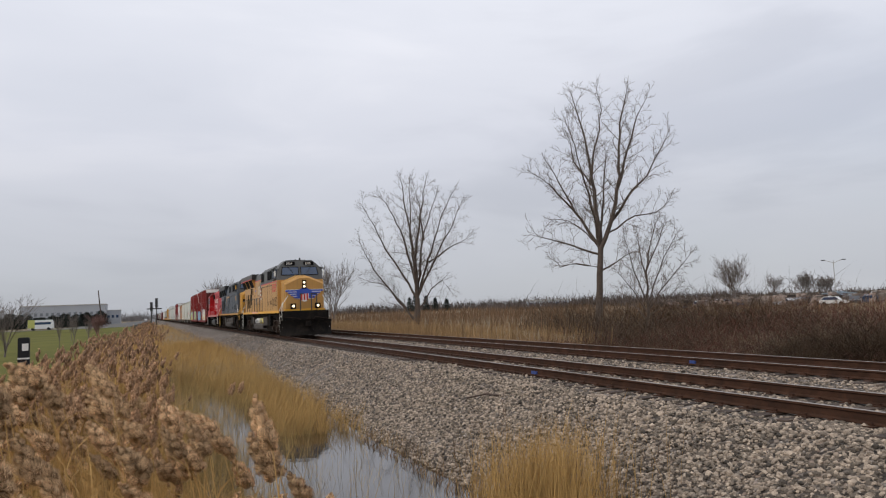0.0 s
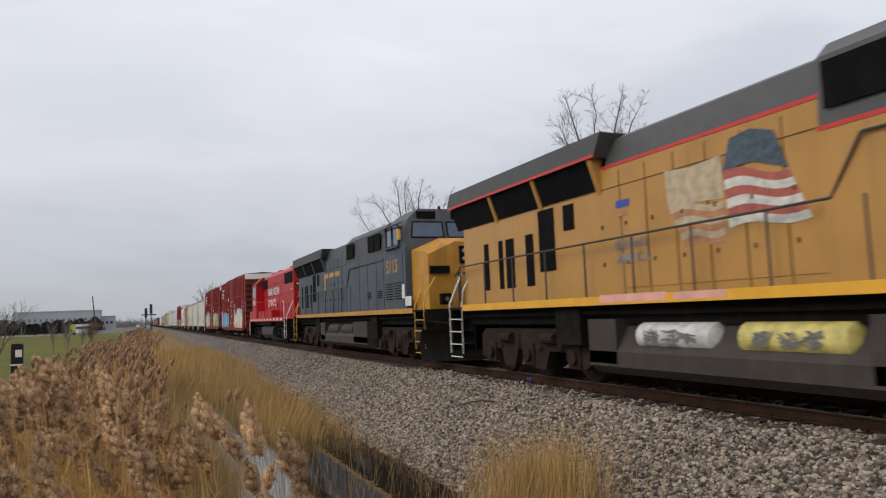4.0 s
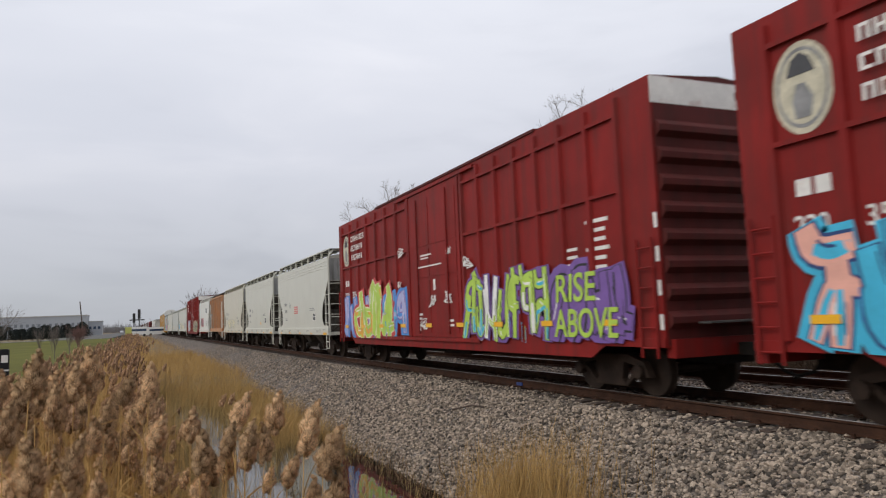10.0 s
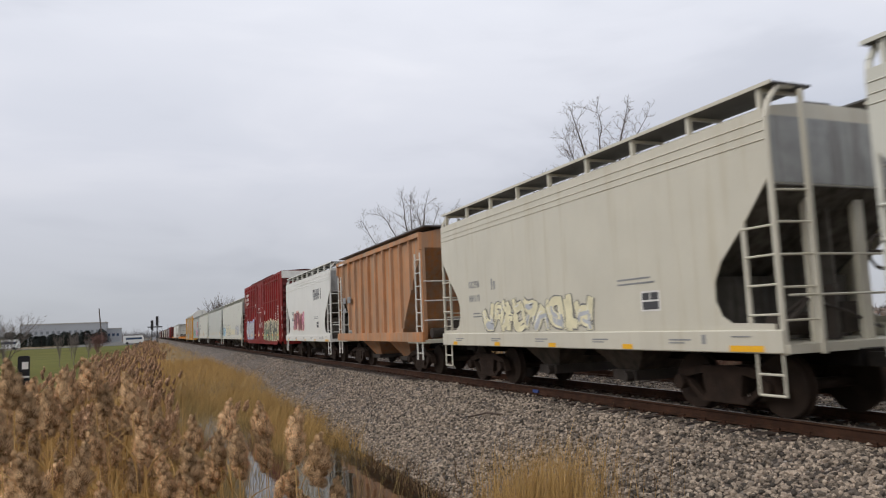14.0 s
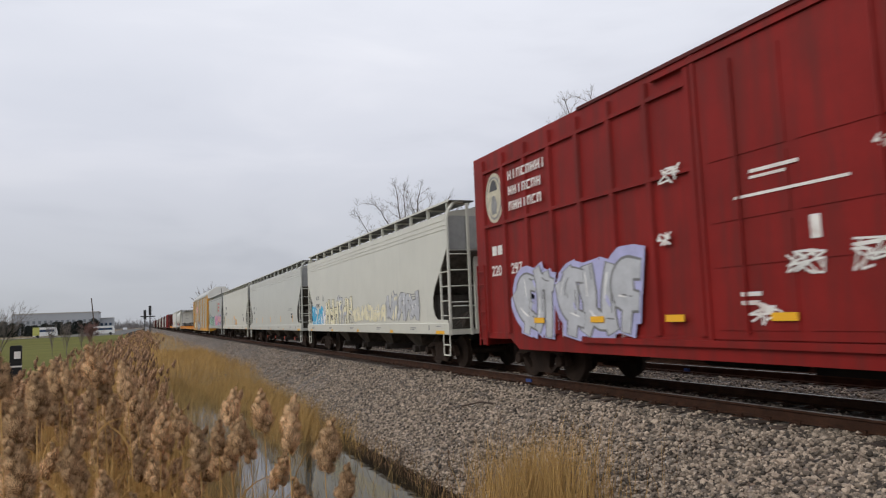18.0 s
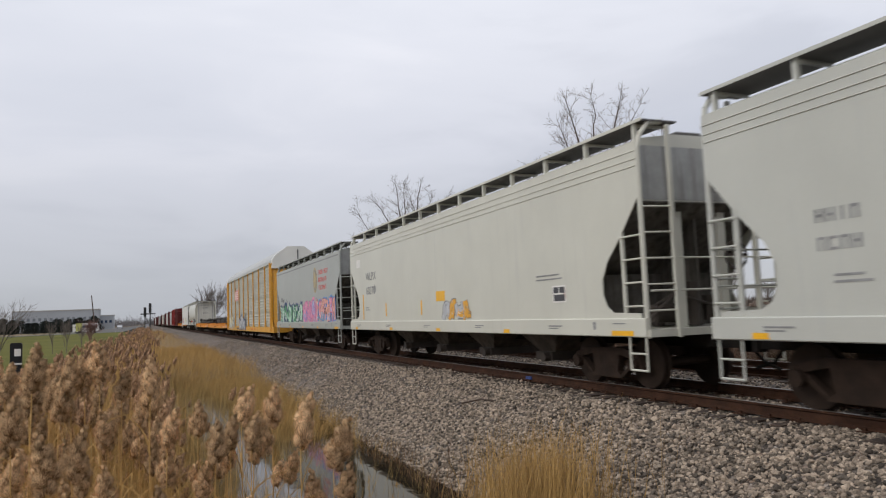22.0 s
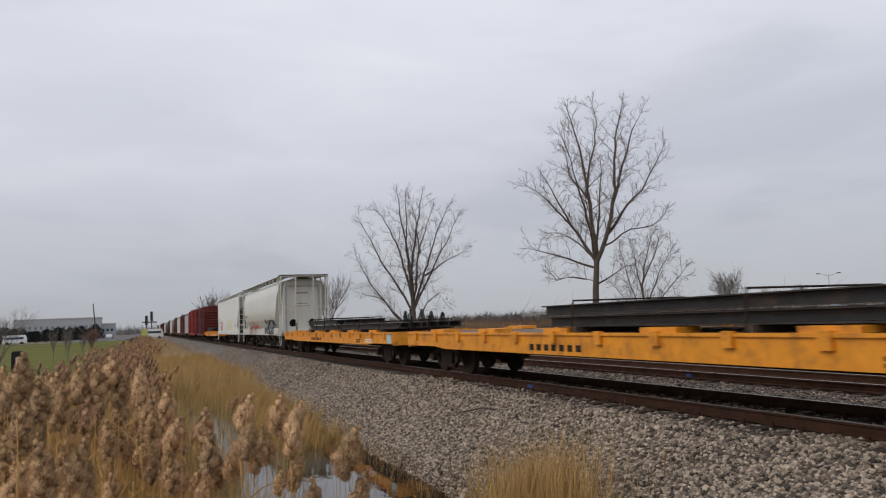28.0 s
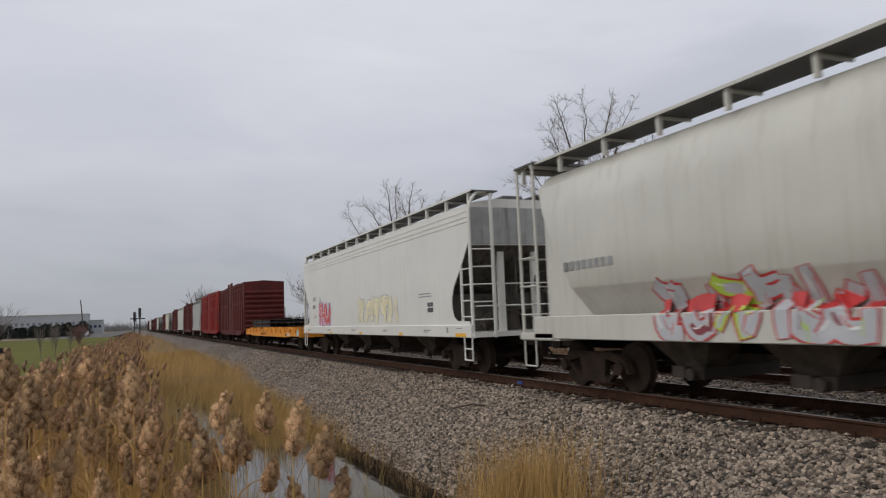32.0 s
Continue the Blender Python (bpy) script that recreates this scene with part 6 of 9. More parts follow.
def ribbed_hopper(f, r):
    """An older hopper with outside side posts and open sloping ends."""
    car, h = start_car("covered_hopper", "rusty orange outside-post covered hopper with open sloping ends", "hopper car", f, r)
    W, top, S = 1.5, 4.4, 1.35
    e = h - 0.05
    part("bin", MB().prism_x([(-e, top), (-e, 3.95), (-e + 1.0, 2.85), (-e + 2.1, S), (e - 2.1, S), (e - 1.0, 2.85), (e, 3.95), (e, top)], -W + 0.05, W - 0.05), M_ORANGE, car)
    for s in (-1, 1):
        n = 11
        for k in range(n + 1):
            y = -e + 0.05 + (2 * e - 0.1) * k / n
            zlo = max(S, 3.95 - 1.27 * max(0, (e - abs(y))) if abs(y) > e - 2.05 else S)
            part("side_post", MB().prism_z([(s * (W - 0.05), y - 0.07), (s * (W + 0.05), y - 0.05), (s * (W + 0.05), y + 0.05), (s * (W - 0.05), y + 0.07)], zlo, top), M_ORANGE, car)
        part("top_rail", MB().box(s * W - 0.06, s * W + 0.06, -e, e, top - 0.12, top + 0.03), M_ORANGE, car)
        part("side_sill", MB().box(s * W - 0.05, s * W + 0.05, -h, h, S - 0.3, S), M_ORANGE, car)
        part("running_board", MB().box(min(s * 0.6, s * 1.4), max(s * 0.6, s * 1.4), -e - 0.1, e + 0.1, top + 0.2, top + 0.24), M_GRATE, car)
    part("roof", MB().prism_y([(-W, top), (W, top), (0.8, top + 0.15), (-0.8, top + 0.15)], -e, e), M_ORANGE, car)
    for sy in (-1, 1):
        y = sy * h
        for sx in (-1, 1):
            part("corner_post", MB().box(sx * 1.42 - 0.06, sx * 1.42 + 0.06, y - 0.06 - sy * 0.1, y + 0.06 - sy * 0.1, 1.0, top), M_ORANGE, car)
            ladder(car, sx * W, sx * W, y - sy * 0.15, y - sy * 0.6, 0.5, 3.8, 8, M_RAILING)
        part("end_rail", MB().tube([(-1.45, y, 1.7), (1.45, y, 1.7)], 0.02).tube([(-1.45, y, 2.3), (1.45, y, 2.3)], 0.02).tube([(-1.45, y, 2.9), (1.45, y, 2.9)], 0.02), M_RAILING, car)
        part("end_platform", MB().box(-W, W, min(y, y - sy * 1.5), max(y, y - sy * 1.5), 1.0, 1.1), M_HOPC, car)
        part("brake_gear", MB().box(-0.4, 0.1, y - sy * 0.75, y - sy * 0.35, 1.15, 1.75).cyl((-0.9, y - sy * 0.9, 1.3), (-0.2, y - sy * 0.9, 1.3), 0.16, 10), M_TANK, car)
        coupler(car, y + sy * 0.3, sy)
        freight_truck(car, sy * (h - 1.6))
    for yc in (-1.7, 1.7):
        bay = part("hopper_bay", MB().loft([[(-1.3, yc - 1.5, S), (1.3, yc - 1.5, S), (1.3, yc + 1.5, S), (-1.3, yc + 1.5, S)], [(-0.8, yc - 0.4, 0.5), (0.8, yc - 0.4, 0.5), (0.8, yc + 0.4, 0.5), (-0.8, yc + 0.4, 0.5)]]), M_ORANGE, car)
        part("outlet_gate", MB().box(-0.9, 0.9, yc - 0.45, yc + 0.45, 0.36, 0.5), M_TANK, bay)
    part("centre_sill", MB().box(-0.25, 0.25, -h, h, 0.75, 1.05), M_UNDER, car)
    each_bar("patch_bar", -W - 0.051, [(e - 1.0, e - 1.5, 2.6, 2.85), (e - 1.75, e - 2.3, 2.6, 2.85), (e - 1.0, e - 1.5, 2.2, 2.4)], M_INKGREY, car)
    part("rail_mark", bars(MB(), -W - 0.061, [(e - 0.5, e - 1.3, top - 0.14, top - 0.06)]), M_WHITE, car)


ribbed_hopper(189.05, 199.69)
c, h = hopper(200.99, 212.47, "white two-bay covered hopper with maroon graffiti and dark block lettering", M_HOPW, 4, sprays=((0.3, 3.2, 1.55, 2.5, "maroon+pink+maroon", "black", "peach", 6),))
letter_shapes(c, "letter_shape", -1.543, -2.05, 3.05, 0.52, 4, 0.5, M_LETTER, 1, "dark grey lettering shape")
c, h = box_car(214.15, 233.04, RED_BOX, M_BOX, 5, sprays=((-8.3, -2.25, 0.95, 2.3, "black+green+black+lime", "cream", "cream", 9), (3.0, 7.4, 0.95, 2.35, "silver+lilac+silver", "grey", "lilac", 5)), numerals="297")
c, h = hopper(234.8, 252.83, "long pale grey covered hopper with a row of outlined graffiti", M_HOP, 5, bays=4, sprays=((-6.6, -3.6, 1.4, 2.25, "silver+cream", "grey", None, 5), (-3.4, 0.6, 1.4, 1.95, "cream", "silver", None, 8), (0.8, 5.2, 1.2, 2.4, "cream+silver+cream", "black", None, 6), (5.2, 8.0, 1.05, 2.1, "cyan+white", "blue", None, 5)))
c, h = hopper(254.39, 273.66, "long light grey covered hopper with yellow ticks and red gates", M_HOP2, 6, bays=4, gate=M_GATE)
each_bar("tick_mark", -1.543, [(y, y - 0.1, 1.45, 1.82) for y in (6.3, 3.6, 0.3, -3.4, -7.1)], M_SAFETY, c)
c, h = hopper(275.05, 293.35, "long pale grey covered hopper with a faded grey scrawl", M_HOP, 7, bays=4, named=("WLPX", "60378"), sprays=((-2.2, -0.4, 1.32, 1.8, "silver+silver+amber", "grey", None, 4),))
each_bar("tick_mark", -1.543, [(y, y - 0.1, 1.47, 1.91) for y in (4.7, 1.34)], M_SAFETY, c)
part("white_patch", bars(MB(), -1.545, [(h - 1.0, h - 1.5, 3.35, 3.65)]), M_WHITE, c)
part("yellow_bar", bars(MB(), -1.545, [(h - 1.75, h - 1.85, 1.35, 2.3)]), M_SAFETY, c)
part("warning_label", bars(MB(), -1.543, [(0.1, -0.54, 1.84, 2.12)]), M_SAFETY, c, "yellow warning label")
c, h = hopper(294.91, 310.3, "grey grain hopper with oval emblem and colourful graffiti", M_HOP8, 8, bays=3, seam=False, sprays=((0.0, 6.4, 1.3, 2.2, "mint+silver+green", "black", "navy", 10), (-3.2, -0.2, 1.3, 2.3, "pink+lilac+pink+blue", "purple", "pink", 6), (-6.7, -3.2, 1.3, 2.35, "peach+lilac+pink+cyan", "maroon", "blue", 8)))
part("side_band", bars(MB(), -1.543, [(h - 0.3, -h + 0.3, 4.12, 4.18)]), M_INKGREY, c)
oval = lambda d, q: MB().loft([[(xx, -2.95 + 0.64 * q * math.cos(0.2618 * i), 3.3 + q * math.sin(0.2618 * i)) for i in range(24)] for xx in (-1.542, -1.542 - d)])
em = part("oval_emblem", oval(0.006, 0.62), surface("tan_emblem_paint", (0.42, 0.33, 0.18), 0.55, vary=0.2, scale=6), c, "upright oval tan emblem")
part("emblem_ring", oval(0.010, 0.5), surface("grey_emblem_paint", (0.25, 0.25, 0.24), 0.55), em)
part("emblem_centre", oval(0.014, 0.4), surface("tan_emblem_paint", (0.42, 0.33, 0.18)), em)
for k, n in enumerate((8, 7, 7)):
    letter_shapes(c, "letter_shape", -1.543, -3.65, 3.52 - 0.36 * k, 0.21, n, 0.235, M_INKRED, k + 2, "red lettering shape")
each_bar("owner_bar", -1.543, [(h - 1.5 - 0.22 * k, h - 1.67 - 0.22 * k, 2.5, 2.72) for k in range(3)], M_INKGREY, c)


# ---- enclosed car carrier ----
def auto_rack(f, r):
    car, h = start_car("autorack", "tall enclosed car-carrying rail car with grey panels and yellow posts", "autorack", f, r)
    W = 1.52
    part("deck", MB().box(-W, W, -h, h, 0.62, 0.98, 0.02), M_RACKY, car)
    part("core", MB().box(-W + 0.1, W - 0.1, -h + 0.9, h - 0.9, 0.98, 5.1), M_RACK, car)
    n = 9
    step = (2 * h - 0.9) / n
    for s in (-1, 1):
        x = s * W
        for k in range(n + 1):
            y = -h + 0.45 + k * step
            part("post", MB().box(min(x - s * 0.08, x + s * 0.02), max(x - s * 0.08, x + s * 0.02), y - 0.09, y + 0.09, 0.98, 5.12).prism_x([(y - 0.26, 5.12), (y + 0.26, 5.12), (y + 0.1, 4.95), (y - 0.1, 4.95)], x - 0.024, x + 0.024).prism_x([(y - 0.28, 0.98), (y + 0.28, 0.98), (y + 0.1, 1.5), (y - 0.1, 1.5)], x - 0.024, x + 0.024), M_RACKY, car)
            if k < n:
                for j in range(4):
                    z0 = 1.03 + j * 1.01
                    mb = MB()
                    zz = z0
                    prof = []
                    for q in range(5):
                        prof += [(0.0, zz), (0.0, zz + 0.10), (0.035, zz + 0.13), (0.035, zz + 0.17)]
                        zz += 0.2
                    prof = [(x + s * (a - 0.06), z) for a, z in prof]
                    ring0 = [(a, y + 0.1, z) for a, z in prof]
                    ring1 = [(a, y + step - 0.1, z) for a, z in prof]
                    mb.loft([ring0, ring1], close=False, caps=False)
                    part("corrugated_panel", mb, M_RACK, car)
        part("top_rail", MB().box(min(x - s * 0.1, x + s * 0.03), max(x - s * 0.1, x + s * 0.03), -h + 0.3, h - 0.3, 5.08, 5.16), M_RACK, car)
    part("roof", MB().prism_y([(-W, 5.14), (W, 5.14), (W - 0.02, 5.32), (1.3, 5.6), (0.55, 6.15), (-0.55, 6.15), (-1.3, 5.6), (-W + 0.02, 5.32)], -h + 0.1, h - 0.1), M_RACKROOF, car, smooth=False)
    for sy in (-1, 1):
        y = sy * h
        part("end_cap", MB().prism_y([(-W, 4.75), (W, 4.75), (W, 5.32), (1.3, 5.62), (0.55, 6.17), (-0.55, 6.17), (-1.3, 5.62), (-W, 5.32)], min(y - sy * 0.4, y), max(y - sy * 0.4, y)), M_HOPW, car, "white end cap")
        for s in (-1, 1):
            part("end_door", MB().prism_z([(0, y), (s * 0.9, y - sy * 0.05), (s * 1.42, y - sy * 0.3), (s * 1.42, y - sy * 0.4), (0, y - sy * 0.15)], 0.98, 4.76), M_RACKY, car)
            part("corner_column", MB().box(s * W - 0.07, s * W + 0.07, y - sy * 0.9 - 0.12, y - sy * 0.9 + 0.12, 0.98, 5.15).box(s * W - 0.05, s * W + 0.03, min(y - sy * 0.9, y - sy * 0.35), max(y - sy * 0.9, y - sy * 0.35), 0.98, 5.0), M_RACKY, car)
            ladder(car, s * (W + 0.06), s * (W + 0.06), y - sy * 0.42, y - sy * 0.8, 0.7, 5.0, 10, M_RACKY)
        part("end_bar", MB().box(0.1, 0.16, min(y, y + sy * 0.03), max(y, y + sy * 0.03), 1.0, 5.95), M_INK, car)
        coupler(car, y + sy * 0.3, sy)
        freight_truck(car, sy * (h - 2.6))
    part("underframe", MB().box(-0.4, 0.4, -h, h, 0.4, 0.62), M_UNDER, car)
    part("red_panel", bars(MB(), -W - 0.004, [(6.9, 4.45, 3.25, 4.1)]), surface("faded_red_panel", (0.62, 0.18, 0.16), 0.5, vary=0.15), car, "faded red panel")
    each_bar("panel_stripe", -W - 0.008, [(6.75, 4.6, 3.36 + 0.18 * k, 3.45 + 0.18 * k) for k in range(4)], M_WHITE, car)
    each_bar("sill_bar", -W - 0.001, [(6.0, 4.6, 0.72, 0.88), (4.2, 3.2, 0.72, 0.88)], M_INK, car)
    each_bar("sill_patch", -W - 0.001, [(-3.0, -3.8, 0.72, 0.88), (-4.6, -5.3, 0.74, 0.86)], surface("orange_patch", (0.6, 0.2, 0.03), 0.6), car)
    spray(car, -W - 0.026, 0.1, 3.95, 0.72, 1.9, "silver+cyan+white+silver", "black", "navy", 31, 6)
    spray(car, -W - 0.026, 7.6, 11.3, 0.72, 1.85, "cream+silver", "black", None, 32, 6)


auto_rack(311.88, 338.15)


# ---- flat cars with steel ----
def flat_car(f, r, seed, loads):
    car, h = start_car("flat_car", "orange flat car with stake pockets carrying dark steel", "flat car", f, r)
    W = 1.5
    part("deck", MB().box(-W + 0.03, W - 0.03, -h, h, 1.08, 1.18), surface("worn_plank_deck", (0.13, 0.09, 0.06), 0.9, vary=0.3), car)
    for s in (-1, 1):
        x = s * W
        part("side_sill", MB().prism_x([(-h, 0.80), (-h + 2.2, 0.80), (-h + 3.0, 0.74), (h - 3.0, 0.74), (h - 2.2, 0.80), (h, 0.80), (h, 1.16), (-h, 1.16)], x - 0.03, x + 0.03), M_FLAT, car)
        part("sill_flange", MB().box(x - 0.07, x + 0.07, -h, h, 1.14, 1.19), M_FLAT, car)
        n = 13
        for k in range(n):
            y = -h + 0.8 + k * (2 * h - 1.6) / (n - 1)
            part("stake_pocket", MB().box(min(x, x + s * 0.1), max(x, x + s * 0.1), y - 0.1, y + 0.1, 0.98, 1.22), M_FLAT, car)
            if k % 2:
                part("deck_block", MB().box(min(x - s * 0.5, x), max(x - s * 0.5, x), y - 0.45, y + 0.45, 1.19, 1.28), M_FLAT, car)
    each_bar("number_bar", -W - 0.031, [(2.6 - 0.3 * k, 2.42 - 0.3 * k, 0.82, 0.95) for k in range(7)] + [(-5.5, -6.0, 0.80, 0.85), (-5.5, -6.1, 0.88, 0.93)], M_TRUCK, car)
    part("blue_label", bars(MB(), -W - 0.032, [(-h + 0.55, -h + 0.1, 0.82, 1.14)]), surface("pale_blue_label", (0.3, 0.5, 0.6), 0.5), car)
    each_bar("white_bar", -W - 0.031, [(-h + 3.2, -h + 2.3, 0.82, 0.86), (-h + 3.2, -h + 2.3, 0.90, 0.95)], M_WHITE, car)
    for sy in (-1, 1):
        y = sy * h
        part("end_sill", MB().box(-W, W, y - 0.06, y + 0.06, 0.75, 1.2), M_FLAT, car)
        part("brake_wheel", MB().cyl((-0.8, y, 1.2), (-0.8, y, 1.7), 0.03, 6), M_UNDER, car)
        coupler(car, y + sy * 0.3, sy)
        freight_truck(car, sy * (h - 2.0))
    part("centre_sill", MB().box(-0.4, 0.4, -h, h, 0.6, 1.08), M_UNDER, car)
    rng = random.Random(seed)
    for ya, yb, levels in loads:
        for lv in range(levels):
            for k in range(7):
                x = -1.15 + k * 0.38
                z = 1.3 + lv * 0.24
                a, b = ya + rng.uniform(0, 0.5), yb - rng.uniform(0, 0.5)
                part("steel_beam", MB().prism_y([(x - 0.15, z), (x + 0.15, z), (x + 0.15, z + 0.025), (x + 0.02, z + 0.03), (x + 0.02, z + 0.18), (x + 0.15, z + 0.19), (x + 0.15, z + 0.21), (x - 0.15, z + 0.21), (x - 0.15, z + 0.19), (x - 0.02, z + 0.18), (x - 0.02, z + 0.03), (x - 0.15, z + 0.025)], a, b), M_STEEL, car)
        for y in (ya + 1.5, (ya + yb) / 2, yb - 1.5):
            part("dunnage", MB().box(-1.4, 1.4, y - 0.06, y + 0.06, 1.18, 1.3), M_TIE, car)
            part("tie_down", MB().tube([(-1.48, y, 1.2), (-1.4, y, 1.34 + 0.24 * levels), (1.4, y, 1.34 + 0.24 * levels), (1.48, y, 1.2)], 0.018, 5), M_TRUCK, car)


flat_car(339.18, 359.91, 3, ((-9.4, 2.5, 2),))
flat_car(361.48, 381.37, 4, ((-9.8, -1.5, 1), (-1.3, 4.8, 2)))
c, h = hopper(382.75, 400.88, "pale grey round-sided covered hopper with red and black graffiti", M_HOP9, 9, bays=5, round_side=True, seam=False, marks=False, gate=M_TANK, sprays=((-6.6, -3.0, 1.08, 1.95, "black+grey+grey", "black", "grey", 6), (0.9, 4.6, 1.05, 1.95, "silver+silver+lime+maroon", "red", None, 6)))
each_bar("stencil_bar", -1.55, [(7.2 - 0.2 * k, 7.06 - 0.2 * k, 2.32, 2.48) for k in range(8)], M_INKGREY, c)
c, h = hopper(403.17, 422.02, "white covered hopper with red and faint graffiti", M_HOPW, 10, bays=4, sprays=((4.2, 6.4, 1.35, 2.3, "red+pink", "white", "lilac", 4), (-4.0, 0.2, 1.4, 2.2, "cream", "silver", None, 5)))
flat_car(423.3, 441.3, 5, ((1.0, 8.5, 2),))
box_car(442.47, 458.2, "weathered dark red steel box car with a sliding door", M_BOXDARK, 12, top=4.75, plain=True)
box_car(459.6, 477.5, "bright oxide red steel box car with a sliding door", M_BOX, 13, top=4.9, plain=True)
c, h = hopper(479.0, 491.0, "grey two-bay covered hopper seen far down the train", M_SLOPE, 14)


# the rest of the train, far down the line
def tank_car(f, r):
    car, h = start_car("tank_car", "black tank car far down the train", "tank car", f, r)
    part("tank", MB().loft([[(q * math.cos(a), y, 2.75 + q * math.sin(a)) for a in [6.28319 * i / 20 for i in range(20)]] for y, q in ((-h + 0.4, 0.5), (-h + 0.6, 1.25), (-h + 1.0, 1.45), (h - 1.0, 1.45), (h - 0.6, 1.25), (h - 0.4, 0.5))]), surface("black_tank_car_paint", (0.025, 0.025, 0.026), 0.5, vary=0.3, dirt=GRIME, dirt_amount=0.4), car, smooth=True)
    part("dome", MB().cyl((0, 0, 4.1), (0, 0, 4.5), 0.4, 14).box(-0.9, 0.9, -1.2, 1.2, 4.15, 4.2), M_UNDER, car)
    part("frame", MB().box(-0.5, 0.5, -h, h, 0.8, 1.1).box(-1.4, 1.4, -h, -h + 1.0, 1.1, 1.2).box(-1.4, 1.4, h - 1.0, h, 1.1, 1.2), M_UNDER, car)
    ladder(car, -1.5, -1.5, -0.3, 0.3, 0.9, 4.2, 9, M_UNDER)
    for sy in (-1, 1):
        coupler(car, sy * (h + 0.3), sy)
        freight_truck(car, sy * (h - 1.8))


pos = 492.6
rest = "RhBtgRtthBBtRhhtBt"
for i, k in enumerate(rest):
    if k in "RB":
        box_car(pos, pos + 16.4, "dark red box car far down the train" if k == "R" else "brown box car far down the train", M_BOXDARK, 20 + i, top=4.8, plain=True)
        pos += 18.0
    elif k in "hg":
        hopper(pos, pos + 14.5, "grey covered hopper far down the train", M_HOP2 if k == "h" else M_HOPC, 30 + i, bays=3, marks=False)
        pos += 16.0
    else:
        tank_car(pos, pos + 14.0)
        pos += 15.5


# ---- ballast stones ----
def stone_shape(seed):
    rng = random.Random(seed)
    g = 1.618
    vs = [(-1, g, 0), (1, g, 0), (-1, -g, 0), (1, -g, 0), (0, -1, g), (0, 1, g), (0, -1, -g), (0, 1, -g), (g, 0, -1), (g, 0, 1), (-g, 0, -1), (-g, 0, 1)]
    fs = [(0, 11, 5), (0, 5, 1), (0, 1, 7), (0, 7, 10), (0, 10, 11), (1, 5, 9), (5, 11, 4), (11, 10, 2), (10, 7, 6), (7, 1, 8), (3, 9, 4), (3, 4, 2), (3, 2, 6), (3, 6, 8), (3, 8, 9), (4, 9, 5), (2, 4, 11), (6, 2, 10), (8, 6, 7), (9, 8, 1)]
    sx, sy, sz = 1, rng.uniform(0.7, 1.0), rng.uniform(0.55, 0.8)
    vs = [tuple(c * s * rng.uniform(0.6, 1.2) / 1.9 for c, s in zip(v, (sx, sy, sz))) for v in vs]
    return np.array(vs), np.array(fs)


SHAPES = [stone_shape(i) for i in range(9)]


def stones(name, spans, seed, size=(0.022, 0.046), material=None):
    """Joined stones strewn on the bed: spans of (x0, x1, y0, y1, per square metre)."""
    rng = np.random.default_rng(seed)
    V, F, n = [], [], 0
    for x0, x1, y0, y1, dens in spans:
        k = int((x1 - x0) * (y1 - y0) * dens)
        for _ in range(k):
            x, y = rng.uniform(x0, x1), rng.uniform(y0, y1)
            vs, fs = SHAPES[rng.integers(9)]
            s = rng.uniform(*size) * (1.4 if rng.random() < 0.12 else 1)
            a, b = rng.uniform(0, 6.28), rng.uniform(-0.6, 0.6)
            ca, sa, cb, sb = math.cos(a), math.sin(a), math.cos(b), math.sin(b)
            R = np.array(((ca, -sa * cb, sa * sb), (sa, ca * cb, -ca * sb), (0, sb, cb)))
            z = bed_z(x) + 0.05 * noise.noise(Vector((x * 1.3, y * 1.3, 0))) * (1 if x < 7.6 or x > 15.2 else 0.5) + s * rng.uniform(-0.35, 0.5)
            V.append(vs @ R.T * s + (x, y, z))
            F.append(fs + n)
            n += len(vs)
    me = bpy.data.meshes.new(name)
    V, F = np.concatenate(V), np.concatenate(F)
    me.from_pydata(V.tolist(), [], F.tolist())
    me.materials.append(material or M_STONE)
    ob = new(name, me)
    ob.parent = ballast
    return tagged(ob, "loose grey and buff ballast stones", kind="stuff")


stones("ballast_stones", [(4.75, 7.75, 9.2, 13, 640), (4.75, 7.75, 13, 19, 480), (4.75, 7.75, 19, 30, 300), (4.8, 7.75, 30, 48, 110), (4.9, 7.75, 48, 70, 40), (10.5, 12.3, 22, 40, 90), (5.2, 8.5, 3.6, 7.0, 620), (5.0, 5.6, 7, 9.2, 600), (10.5, 12.3, 5, 22, 170), (8.75, 9.9, 6, 20, 110), (7.6, 8.4, 5, 22, 120)], 5)
rs = random.Random(8)
STONE_MESHES = []
for i in range(9):
    me = bpy.data.meshes.new("stone")
    me.from_pydata((SHAPES[i][0] * 0.042).tolist(), [], SHAPES[i][1].tolist())
    me.materials.append(M_STONE1)
    STONE_MESHES.append(me)
stones("ballast_stones_near", [(5.6, 7.75, 7.0, 9.2, 560)], 6)
for i in range(300):
    x, y = rs.uniform(5.6, 7.5), rs.uniform(7.0, 9.2)
    part("stone", STONE_MESHES[i % 9], M_STONE1, ballast, at=pose(x, y, bed_z(x) + rs.uniform(0.02, 0.05), rs.uniform(0, 40), rs.uniform(0, 40), rs.uniform(0, 360)))

